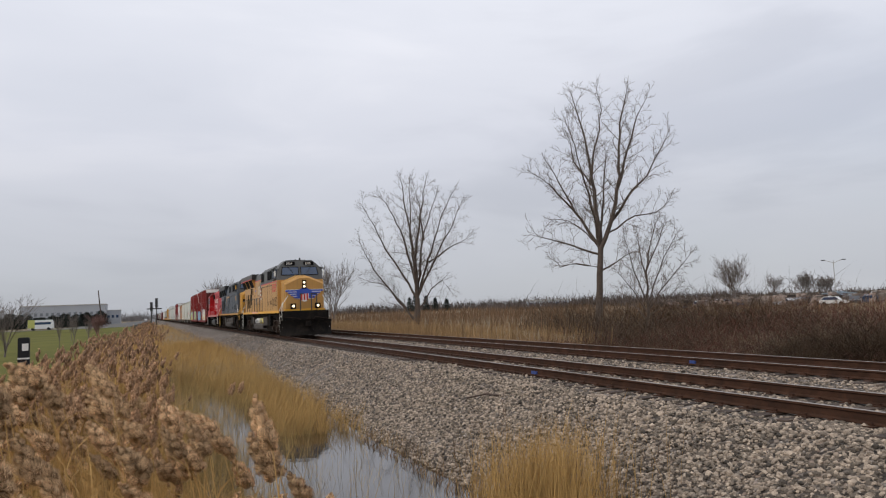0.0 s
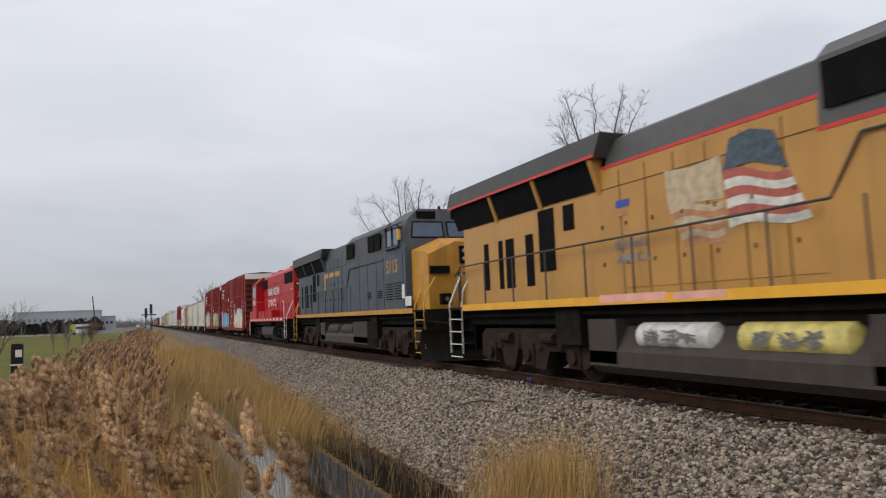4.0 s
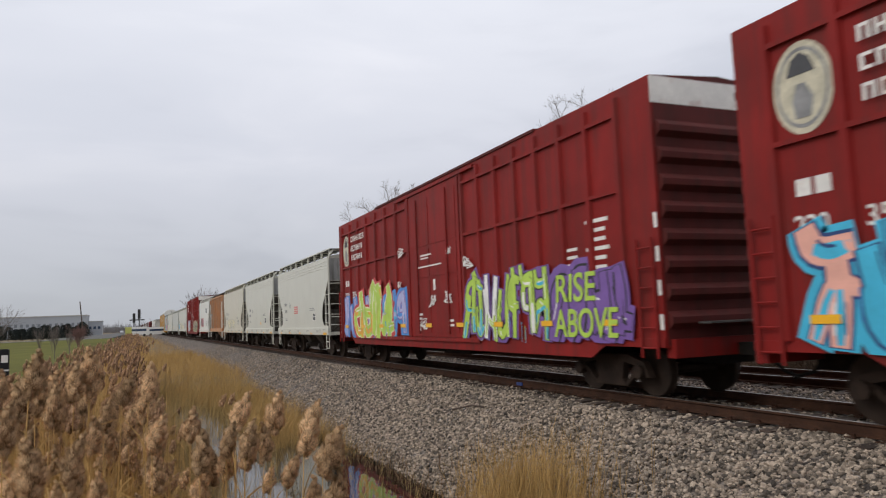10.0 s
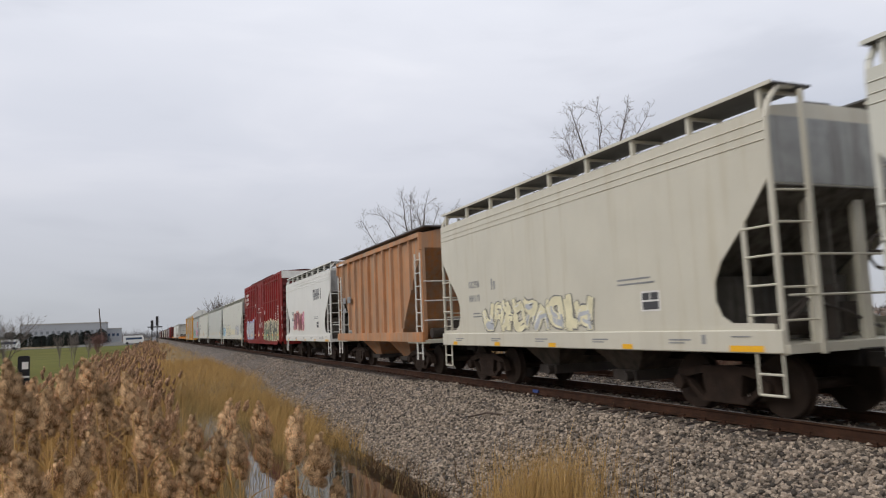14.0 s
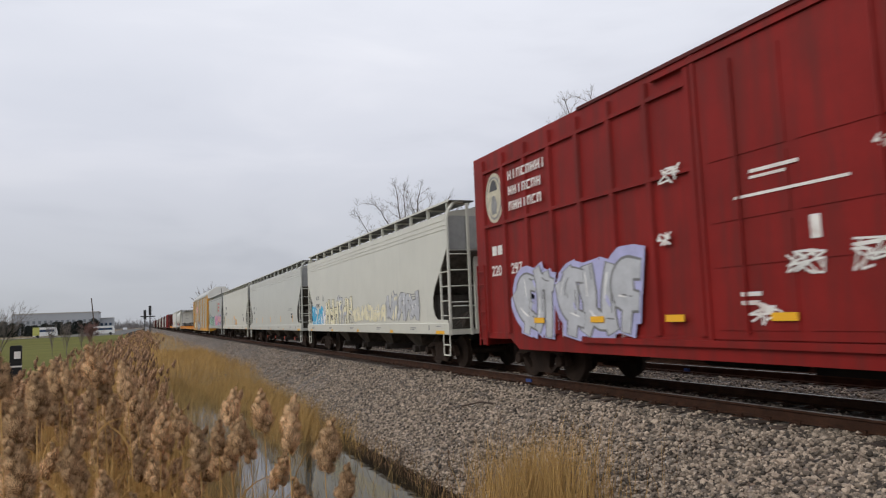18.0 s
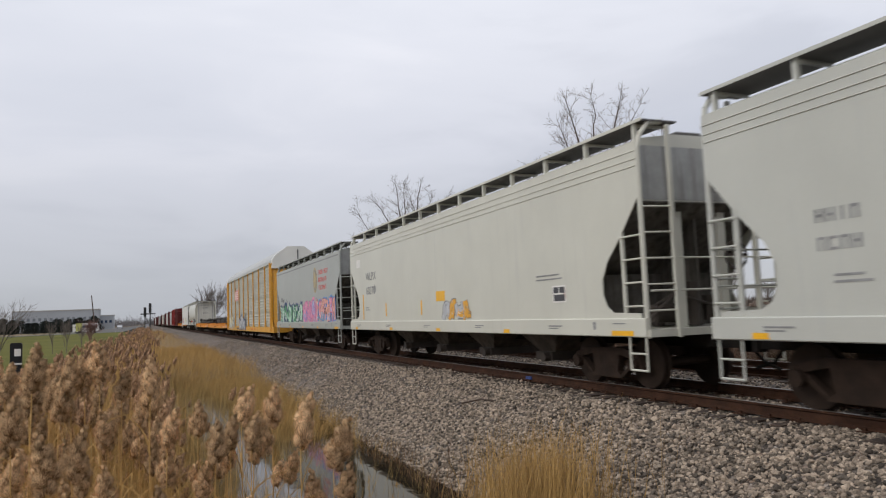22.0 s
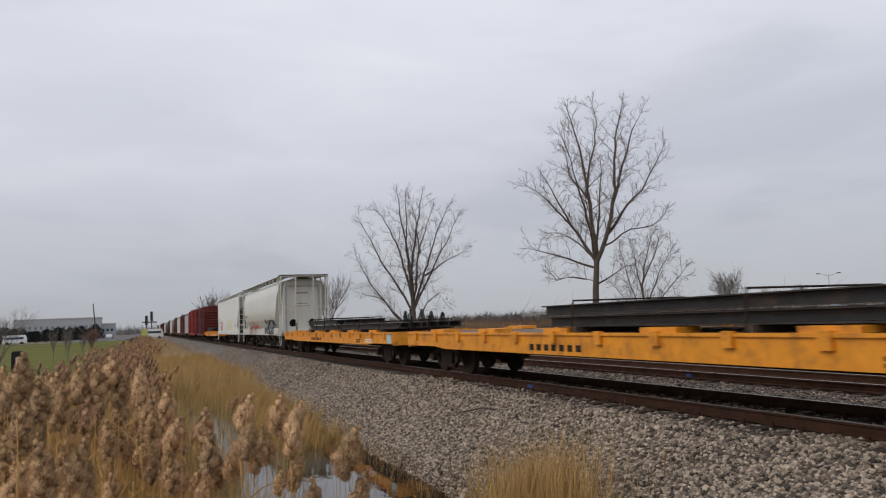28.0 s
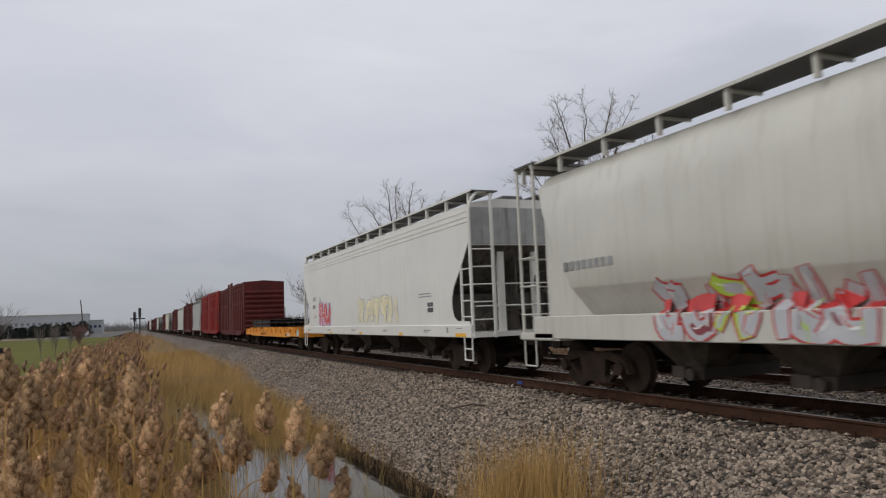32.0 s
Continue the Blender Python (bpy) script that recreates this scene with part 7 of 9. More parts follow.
# blue paint on the rails, a stick on the slope
tagged(part("paint_mark", MB().box(TRACK_X - 0.8, TRACK_X - 0.768, 15.0, 15.25, 1.36, 1.43), M_SPOT), "blue paint mark on the rail", "paint mark")
tagged(part("paint_mark", MB().box(TRACK2_X - 0.8, TRACK2_X - 0.768, 14.25, 14.45, 1.38, 1.45), M_SPOT), "blue paint mark on the rail", "paint mark")
tagged(part("stick", MB().tube([(6.7, 15.1, 0.95), (6.95, 14.6, 1.07), (7.0, 14.1, 1.08)], 0.02, 6), M_TIE), "dark broken stick lying on the ballast", "stick")


# ---- reeds and grass ----
def straw(name, base, rnd=0.35):
    return surface(name, base, 0.85, vary=0.2, scale=1.5, grain=30, bump=0.0, random_island=rnd, spec=0.2)


M_STRAW = straw("dry_golden_grass", (0.40, 0.255, 0.095))
M_FIELD = straw("dry_field_grass", (0.27, 0.175, 0.085))
M_STRAW2 = straw("pale_straw_stem", (0.47, 0.30, 0.115))
M_PLUME = surface("buff_reed_plume", (0.76, 0.515, 0.30), 0.85, vary=0.25, scale=5, grain=30, bump=0.0, random_island=0.3, random_value=0.22, spec=0.15)
M_HUSK = surface("brown_reed_husk", (0.25, 0.145, 0.075), 0.9, vary=0.3, scale=9, grain=60, bump=0.2, random_value=0.25, spec=0.1)
M_HUSKFAR = straw("dark_distant_husk", (0.24, 0.145, 0.09), 0.5)
M_PLUMEDARK = straw("brown_distant_plume", (0.62, 0.40, 0.25), 0.5)
M_TWIG = straw("reddish_bare_twig", (0.088, 0.034, 0.024), 0.5)
M_SCRUB = straw("brown_scrub_stalk", (0.15, 0.092, 0.052), 0.45)
M_OLIVE = straw("olive_brown_bramble", (0.064, 0.043, 0.027), 0.5)
M_GREYTWIG = straw("grey_brown_brush", (0.085, 0.058, 0.046), 0.5)
M_BARK = surface("grey_brown_bark", (0.085, 0.062, 0.048), 0.95, vary=0.3, scale=5, grain=40, bump=0.6)
M_TWIGPALE = surface("pale_brown_twig", (0.14, 0.108, 0.088), 0.95, vary=0.25, bump=0.0)
# far haze is put into this paler grey of the distant trees
M_BARK2 = surface("haze_greyed_far_twigs", (0.15, 0.125, 0.11), 0.95, vary=0.2, bump=0.0)
M_GREENSTALK = straw("olive_marsh_grass", (0.36, 0.255, 0.105), 0.4)
M_EVERGREEN = straw("dark_evergreen_needles", (0.035, 0.045, 0.042), 0.5)


def blades(P, H, lean, width, az, bend=0.5, seg=2):
    """Arrays of curved tapering blades: base points, heights, tip offsets, widths, bearings of the lean."""
    n = len(P)
    d = np.stack((np.cos(az), np.sin(az), np.zeros(n)), 1)
    rng = np.random.default_rng(n)
    sa = rng.uniform(0, 6.28, n)
    side = np.stack((np.cos(sa), np.sin(sa), np.zeros(n)), 1)
    V, F = [], []
    for k in range(seg):
        u = k / seg
        c = P + d * (lean * (u ** (1 + bend)))[:, None] + np.array((0, 0, 1.0)) * (H * u)[:, None]
        w = (width * (1 - 0.55 * u))[:, None]
        V += [c - side * w, c + side * w]
    V.append(P + d * lean[:, None] + np.array((0, 0, 1.0)) * H[:, None])
    m = 2 * seg + 1
    V = np.stack(V, 1).reshape(-1, 3)
    base = np.arange(n)[:, None] * m
    faces = []
    for k in range(seg - 1):
        faces.append(base + np.array((2 * k, 2 * k + 1, 2 * k + 3, 2 * k + 2)))
    tri = base + np.array((2 * seg - 2, 2 * seg - 1, 2 * seg))
    return V, faces, tri


def blade_mesh(name, P, H, lean, width, az, material, bend=0.5, seg=2):
    V, quads, tri = blades(P, H, lean, width, az, bend, seg)
    F = [tuple(f) for q in quads for f in q.tolist()] + [tuple(f) for f in tri.tolist()]
    me = bpy.data.meshes.new(name)
    me.from_pydata(V.tolist(), [], F)
    me.materials.append(material)
    return me


def scatter(rng, n, x0, x1, y0, y1, keep=None):
    P = np.stack((rng.uniform(x0, x1, n), rng.uniform(y0, y1, n), np.zeros(n)), 1)
    if keep is not None:
        P = P[np.array([keep(x, y) for x, y, _ in P], bool)]
    P[:, 2] = [max(ground_z(x, y), -0.12) - 0.03 for x, y, _ in P]
    return P


def grass_patch(name, label, rng, P, hh, ww, material, lean=0.35, category="grass", bend=0.7, seg=3):
    n = len(P)
    h = rng.uniform(*hh, n)
    me = blade_mesh(name, P, h, h * rng.uniform(0.05, lean, n), rng.uniform(*ww, n), rng.normal(0.3, 1.3, n), material, bend, seg)
    return tagged(new(name, me), label, category, kind="stuff")


rng = np.random.default_rng(3)


def reed_edge(y):
    return 0.30 + 0.35 * noise.noise(Vector((y * 0.2, 1.0, 0))) if y > 7.5 else 0.30 + max(0, (7.5 - y)) * 0.14


# golden grass along the foot of the bank, thinner out on the water
dense = lambda x, y: x < 4.95 + 0.35 * noise.noise(Vector((y * 0.5, 4.0, 0))) and x > 3.0 + 0.8 * noise.noise(Vector((y * 0.35, 8.0, 0))) - max(0, y - 27) * 0.25 and x > reed_edge(y) - 0.6 and noise.noise(Vector((x * 1.1, y * 0.8, 6.0))) > -0.35
P = np.concatenate((scatter(rng, 32000, 0.4, 5.3, 17.9, 36, dense), scatter(rng, 15000, 0.1, 5.5, 36, 75, lambda x, y: x > reed_edge(y) - 0.8), scatter(rng, 9000, 0.0, 6.0, 75, 260)))
grass_patch("marsh_grass", "golden dry marsh grass along the foot of the ballast", rng, P, (0.2, 0.95), (0.0025, 0.006), M_STRAW, 0.8)
P = np.concatenate((scatter(rng, 4200, 0.0, 3.9, 9, 37.0, lambda x, y: noise.noise(Vector((x * 0.9, y * 0.4, 2.0))) > 0.02 + 0.13 * (x - 1.2) + (0.12 if y < 14 else 0)), scatter(rng, 9000, 0.3, 4.6, 16, 37.0, lambda x, y: noise.noise(Vector((x * 0.8, y * 0.3, 12.0))) > 0.42 - 0.075 * (y - 15.0) + 0.1 * abs(x - 2.6)), scatter(rng, 420, 1.5, 4.8, 8, 19), scatter(rng, 15000, -0.2, 2.6, 7.5, 24, lambda x, y: x < 1.65 + 0.9 * noise.noise(Vector((y * 0.6, x, 2.5))))))
grass_patch("drowned_grass", "sparse olive grass standing in the water", rng, P, (0.25, 1.0), (0.002, 0.0045), M_GREENSTALK, 0.55)
P = scatter(rng, 500, 4.2, 5.15, 14.5, 18.5, lambda x, y: x > 4.95 - (y - 14.0) * 0.16)
grass_patch("bank_grass", "short dry grass on the pond's edge", rng, P, (0.1, 0.45), (0.003, 0.007), M_STRAW, 0.9)
P = scatter(rng, 900, 4.5, 5.2, 9.3, 17.0)
P[:, 2] = [max(0.0, bed_z(x)) - 0.02 for x, y, _ in P]
grass_patch("bank_grass", "dark wet stubble along the water line", rng, P, (0.04, 0.18), (0.004, 0.010), M_SCRUB, 1.2)
# tall tuft on the bank in front of the ballast
t_n = 3000
P = np.stack((rng.normal(4.95, 0.36, t_n), rng.normal(8.8, 0.6, t_n), np.zeros(t_n)), 1)
P[:, 2] = [max(0.05, bed_z(x)) - 0.05 for x, y, _ in P]
grass_patch("grass_tuft", "tall golden grass tuft on the bank", rng, P, (0.3, 1.4), (0.002, 0.005), M_STRAW, 0.42)
P = np.stack((rng.uniform(5.0, 6.6, 90), rng.uniform(8.0, 13.0, 90), np.zeros(90)), 1)
P[:, 2] = [bed_z(x) for x, y, _ in P]
grass_patch("weed_stalks", "thin brown weeds between the stones", rng, P, (0.2, 0.75), (0.003, 0.006), M_SCRUB, 0.35)


ICO = np.array([(-1, 1.618, 0), (1, 1.618, 0), (-1, -1.618, 0), (1, -1.618, 0), (0, -1, 1.618), (0, 1, 1.618), (0, -1, -1.618), (0, 1, -1.618), (1.618, 0, -1), (1.618, 0, 1), (-1.618, 0, -1), (-1.618, 0, 1)]) / 1.902
ICO_FACES = SHAPES[0][1]


def plume_arrays(seed, length, wide, lobes, hairs, hair):
    """A feathery seed head: drooping tufts round the axis, each a dark husk under pale silky hairs.
    Gives points, normals, faces and for each face whether it is hair."""
    r = np.random.default_rng(seed)
    bend = r.uniform(0.02, 0.07)
    V, N, F, K, n = [], [], [], [], 0
    for i in range(lobes):
        u = (i + 0.5) / lobes
        env = (0.50 + 0.50 * min(1.0, u / 0.28)) * max(0.12, 1.0 - (max(0.0, u - 0.30) / 0.72) ** 1.4)
        a = 2.4 * i + r.uniform(-0.4, 0.4)
        q = wide * env * r.uniform(0.28, 0.58)
        c = np.array((bend * u * u + q * math.cos(a), q * math.sin(a), length * (0.04 + 0.86 * u)))
        out = np.array((math.cos(a), math.sin(a), 0.0))
        rad = wide * env * r.uniform(0.52, 0.70) + 0.004
        size = np.array((rad, rad, rad * r.uniform(1.2, 1.7) * (1 if lobes > 8 else 1.6)))
        V.append(ICO * size * (0.76 if lobes > 8 else 0.85) + c)
        m = ICO + out * 0.5
        N.append(m / np.linalg.norm(m, axis=1)[:, None])
        F.append(ICO_FACES + n)
        K += [0] * 20
        n += 12
        d = r.normal(0, 1, (hairs, 3)) + out * 0.55 + np.array((0, 0, 0.25))
        d /= np.linalg.norm(d, axis=1)[:, None]
        p = c + d * size * r.uniform(0.6, 1.0, (hairs, 1))
        way = d * 0.55 + out * 0.35 + np.array((0, 0, 0.75)) + r.normal(0, 0.25, (hairs, 3))
        way /= np.linalg.norm(way, axis=1)[:, None]
        e = p + way * r.uniform(0.4, 1.0, (hairs, 1)) * (0.5 * rad + 0.014)
        w = np.cross(way, d + r.normal(0, 0.2, (hairs, 3)))
        w = w / (np.linalg.norm(w, axis=1)[:, None] + 1e-9) * hair * r.uniform(0.6, 1.3, (hairs, 1))
        m = 0.8 * d + 0.8 * out + np.array((0, 0, 0.25)) + r.normal(0, 0.2, (hairs, 3))
        m /= np.linalg.norm(m, axis=1)[:, None]
        V.append(np.stack((p - w, p + w, e), 1).reshape(-1, 3))
        N.append(np.repeat(m, 3, 0))
        F.append(np.arange(3 * hairs).reshape(-1, 3) + n)
        K += [1] * hairs
        n += 3 * hairs
    return np.concatenate(V), np.concatenate(N), np.concatenate(F), np.array(K)


def plume_data(name, V, N, F, K, husk, silk):
    me = bpy.data.meshes.new(name)
    me.from_pydata(V.tolist(), [], F.tolist())
    me.materials.append(husk), me.materials.append(silk)
    me.polygons.foreach_set("material_index", np.array(K, dtype=np.int32))
    me.polygons.foreach_set("use_smooth", np.ones(len(K), dtype=bool))
    me.normals_split_custom_set_from_vertices(N.tolist())
    return me


PLUMES = [plume_data("plume", *plume_arrays(i, 0.335 + 0.014 * i, 0.057 + 0.0035 * i, 14, 720, 0.0012), M_HUSK, M_PLUME) for i in range(8)]
STEM = MB().cyl((0, 0, -1.0), (0, 0, 0.02), 0.0055, 5, 0.0035).mesh("stem", True)
STEM.materials.append(M_STRAW2)
LEAF = blade_mesh("leaf", np.array([[0, 0, 0.0]]), np.array([0.32]), np.array([0.30]), np.array([0.009]), np.array([0.0]), M_STRAW2, 1.2, 4)
REEDS = []


def reed(x, y, top, seed, lean_az, size=1.0):
    """One reed: stem, plume and leaves on an empty at its foot."""
    r = random.Random(seed)
    z = max(0.0, ground_z(x, y)) - 0.05
    e = thing("reed", "tall dry reed with a feathery buff plume", "reed", "reeds in the ditch", at=pose(x, y, z))
    hgt = top - z - 0.33 * size
    st = part("stem", STEM, M_STRAW2, e)
    st.matrix_basis = Matrix.Translation((0, 0, hgt)) @ Matrix.Diagonal((1, 1, hgt, 1))
    tilt = r.uniform(0, 11)
    w = size * r.uniform(0.95, 1.25)
    pl = part("plume", PLUMES[seed % 8], M_PLUME, e)
    # the turn of the head is kept apart from its place, for the wind
    turn = pose(0, 0, 0, 0, 0, lean_az) @ pose(0, 0, 0, 0, tilt, 0) @ pose(0, 0, 0, 0, 0, r.uniform(0, 360))
    pl.data = PLUMES[seed % 8]
    pl.matrix_basis = Matrix.Translation((0, 0, hgt)) @ turn
    pl.scale = (w, w, size)
    for k in range(3):
        lf = part("leaf", LEAF, M_STRAW2, e)
        lf.matrix_basis = Matrix.Translation((0, 0, hgt * r.uniform(0.45, 0.85))) @ pose(0, 0, 0, 0, r.uniform(0, 25), r.uniform(0, 360)) @ Matrix.Diagonal((1, 1, r.uniform(0.8, 1.4), 1))
    REEDS.append((e, x, y, z, seed))
    return e


# the foremost reeds: foot x, y and height of the tip
NEAR_REEDS = ((-0.7, 5.28, 2.97), (-1.23, 8.19, 2.73), (-0.88, 8.24, 2.7), (-0.52, 6.76, 2.79), (-0.41, 6.76, 2.77), (-0.32, 6.77, 2.88), (-0.72, 6.16, 2.69), (-0.68, 6.73, 2.59), (-0.16, 6.77, 2.7), (0.04, 6.48, 2.79), (0.11, 7.09, 2.54), (0.01, 7.81, 2.27), (-0.34, 6.73, 2.32), (-0.78, 5.66, 2.56), (-0.58, 5.25, 2.34), (-0.22, 5.64, 2.03), (-0.6, 6.65, 1.88), (0.15, 6.18, 2.39), (0.44, 6.44, 2.39), (0.46, 5.67, 2.29), (0.75, 6.15, 2.49), (1.08, 6.66, 2.41), (1.03, 5.2, 2.46), (1.35, 5.52, 2.21), (1.2, 6.58, 1.91), (0.8, 6.1, 2.18), (0.69, 6.67, 2.05), (1.43, 5.45, 1.93), (0.95, 6.36, 2.2), (-0.86, 6.09, 2.13), (0.43, 6.1, 1.94), (1.42, 6.48, 1.63))
rr = random.Random(21)
for i, (x, y, top) in enumerate(NEAR_REEDS):
    reed(x, y, top, i, rr.uniform(-60, 60), rr.uniform(0.92, 1.12))
spots = [(x, y) for x, y, _ in NEAR_REEDS]
while len(spots) < 104:
    y = rr.uniform(5.6, 11.5)
    x = rr.uniform(-0.19 * y - 0.25, reed_edge(y) + 0.25 * max(0.0, 8.5 - y))
    if all((x - a) ** 2 + (y - b) ** 2 > 0.03 for a, b in spots):
        spots.append((x, y))
        side = (x + 0.19 * y) / (0.19 * y + 1.0)
        top = (2.60 if x > -0.09 * y else 2.72) - 0.38 * max(0, side) - 0.02 * (y - 6) + rr.uniform(-0.55, 0.05)
        reed(x, y, top, len(spots), rr.uniform(-90, 90), rr.uniform(0.8, 1.1))

# thick of the reed bed: stems and leaves, then the plumes of the rows behind
SWAY = []


def reed_bed(name, n, x_of, y0, y1, seed, plume_n, hh, plume_scale, material):
    r = np.random.default_rng(seed)
    y = r.uniform(y0, y1, n)
    u = r.uniform(0, 1, n)
    lo, hi = np.array([x_of(q) for q in y]).T
    P = np.stack((lo + (hi - lo) * u, y, np.zeros(n)), 1)
    P[:, 0] += np.where(u > 0.7, r.exponential(0.32, n) * np.array([0.4 + 1.2 * abs(noise.noise(Vector((q * 0.3, 5.0, 1.0)))) for q in y]), 0.0)
    P[:, 2] = [max(-0.1, ground_z(a, b)) - 0.03 for a, b, _ in P]
    h = r.uniform(hh[0] * 0.75, hh[1], n)
    bed = thing(name, "dense bed of dry straw-coloured reeds", "reed bed", kind="stuff", at=pose(0, 0, 0))
    far = y0 > 8
    part("reed_stems", blade_mesh("reed_stems", P, h, h * r.uniform(0.0, 0.10, n), np.full(n, 0.0045 if not far else 0.010), r.normal(0, 1.2, n), M_STRAW2, 0.8, 3), M_STRAW2, bed)
    L = P[r.integers(0, n, n)]
    L[:, 2] += r.uniform(0.25, 0.8, n) * h
    ll = r.uniform(0.25, 0.6, n)
    part("reed_leaves", blade_mesh("reed_leaves", L, ll * r.uniform(0.2, 0.9, n), ll, np.full(n, 0.007 if not far else 0.012), r.uniform(0, 6.28, n), M_STRAW2, 1.2, 3), M_STRAW2, bed)
    # plumes as small feathered tufts
    V, F, k = [], [], 0
    idx = r.integers(0, n, plume_n)
    pv, pn, pf, pk = plume_arrays(seed + 50, 0.32, 0.07, 5 if far else 14, 22 if far else 120, 0.006 if far else 0.003)
    N, K = [], []
    fat = 0.92 if far else 1.1
    for i in idx:
        a, s, tl = r.normal(0.2, 0.9), plume_scale * r.uniform(0.7, 1.2), r.uniform(0.05, 0.35)
        ca, sa = math.cos(a), math.sin(a)
        R = np.array(((ca, -sa, 0), (sa, ca, 0), (0, 0, 1.0))) @ np.array(((math.cos(tl), 0, math.sin(tl)), (0, 1, 0), (-math.sin(tl), 0, math.cos(tl))))
        V.append((pv * (s * fat, s * fat, s)) @ R.T + P[i] + (0, 0, h[i] * 0.94))
        N.append(pn @ R.T)
        F.append(pf + k)
        K.append(pk)
        k += len(pv)
    me = plume_data("reed_plumes", np.concatenate(V), np.concatenate(N), np.concatenate(F), np.concatenate(K), M_HUSKFAR if far else M_HUSK, material)
    part("reed_plumes", me, material, bed)
    SWAY.append((bed, seed))


reed_bed("reed_bed", 6500, lambda y: (-0.2 * y - 0.6, reed_edge(y) + 0.32 * min(3.0, max(0, 8.5 - y))), 3.4, 8.5, 1, 40, (1.1, 1.75), 0.9, M_PLUME)
reed_bed("reed_bed", 3000, lambda y: (-2.3, reed_edge(y)), 8.0, 17.0, 2, 290, (1.3, 2.05), 0.85, M_PLUMEDARK)
reed_bed("reed_bed", 3200, lambda y: (-2.2, reed_edge(y) - 0.1), 17.0, 42.0, 3, 900, (1.35, 2.1), 0.85, M_PLUMEDARK)
reed_bed("reed_bed", 2600, lambda y: (-2.0 + 0.01 * y, 0.9), 42.0, 150.0, 4, 900, (1.35, 2.1), 1.0, M_PLUMEDARK)

# ---- far side of the tracks: grass, scrub and hedge ----
P = scatter(rng, 12000, 17.0, 27, 30, 130, lambda x, y: x < 17.5 + 0.14 * y)
grass_patch("field_grass", "tall golden grass beyond the second track", rng, P, (0.7, 1.5), (0.008, 0.02), M_FIELD, 0.35)
P = scatter(rng, 14000, 20, 90, 40, 190, lambda x, y: x > 12 + 0.16 * y)
grass_patch("brown_scrub", "brown winter scrub in the field", rng, P, (0.8, 2.2), (0.012, 0.03), M_SCRUB, 0.4, "scrub")
P = scatter(rng, 13000, 40, 420, 130, 420)
grass_patch("brown_scrub", "distant brown scrub", rng, P, (0.8, 2.4), (0.025, 0.08), M_SCRUB, 0.5, "scrub")


def thicket(name, label, n, x0, x1, y0, y1, hh, material, seed, keep=None, width=(0.006, 0.016)):
    r = np.random.default_rng(seed)
    P = scatter(r, n, x0, x1, y0, y1, keep)
    n = len(P)
    lump = np.array([0.85 + 0.95 * noise.noise(Vector((x * 0.2, y * 0.2, 5.0))) + 0.3 * noise.noise(Vector((x * 1.1, y * 1.1, 9.0))) for x, y, _ in P])
    h = r.uniform(hh[0], hh[1], n) * np.clip(lump * 1.25 - 0.2, 0.25, 1.4)
    me = blade_mesh(name, P, h * r.uniform(0.5, 1.0, n), h * r.uniform(0.1, 1.6, n), r.uniform(*width, n), r.uniform(0, 6.28, n), material, 0.9, 4)
    # side twigs
    Q = P[r.integers(0, n, n)].copy()
    Q[:, 2] += r.uniform(0.2, 0.8, n) * h
    Q[:, :2] += r.normal(0, 0.35, (n, 2))
    Q = np.concatenate((Q, Q + r.normal(0, 0.2, Q.shape)))
    h2 = np.concatenate((h, h))
    q = blade_mesh(name, Q, h2 * r.uniform(-0.25, 0.4, 2 * n), h2 * r.uniform(0.15, 0.6, 2 * n), r.uniform(*width, 2 * n) * 0.7, r.uniform(0, 6.28, 2 * n), material, 0.4, 2)
    t = thing(name, label, "thicket", kind="stuff", at=pose(0, 0, 0))
    part("stalks", me, material, t)
    part("side_twigs", q, material, t)
    return t


patchy = lambda x, y: noise.noise(Vector((x * 0.22, y * 0.16, 15.0)))
front = lambda x, y: y < 34 + 0.5 * (x - 17)
thicket("bramble_thicket", "reddish brown leafless thicket beside the second track", 21000, 17.2, 27, 6, 40, (0.4, 1.2), M_TWIG, 11, lambda x, y: front(x, y) and (patchy(x, y) > 0.16 or x < 18.6 + 2.0 * patchy(x + 9, y)), (0.003, 0.007))
thicket("bramble_thicket", "olive brown tangled brambles in the hedge", 19000, 18.2, 27, 6, 40, (0.6, 2.1), M_OLIVE, 14, lambda x, y: front(x, y) and patchy(x, y) < 0.12, (0.003, 0.007))
thicket("bramble_thicket", "grey brown brush in the hedge", 4000, 18.0, 27, 6, 40, (0.8, 2.2), M_GREYTWIG, 15, lambda x, y: front(x, y) and abs(patchy(x, y)) < 0.16, (0.003, 0.007))
thicket("bramble_thicket", "dark leafless thicket round the bare trees", 5000, 24, 42, 30, 62, (1.4, 3.4), M_OLIVE, 12, lambda x, y: x > 14 + 0.3 * y, (0.008, 0.02))
thicket("bramble_thicket", "brown leafless thicket behind the hedge", 8000, 27, 60, 8, 60, (1.0, 1.9), M_TWIG, 13, lambda x, y: x > 0.62 * y + 8, (0.010, 0.024))

thicket("bramble_thicket", "low red-brown brambles at the foot of the hedge", 9000, 17.0, 19.6, 5, 24, (0.25, 0.85), M_TWIG, 16, None, (0.003, 0.007))
thicket("rounded_bush", "dark rounded leafless bush in the hedge", 5000, 18.4, 22.8, 14.4, 18.8, (1.6, 2.9), M_OLIVE, 17, lambda x, y: math.hypot(x - 20.6, y - 16.6) < 2.1, (0.004, 0.009))


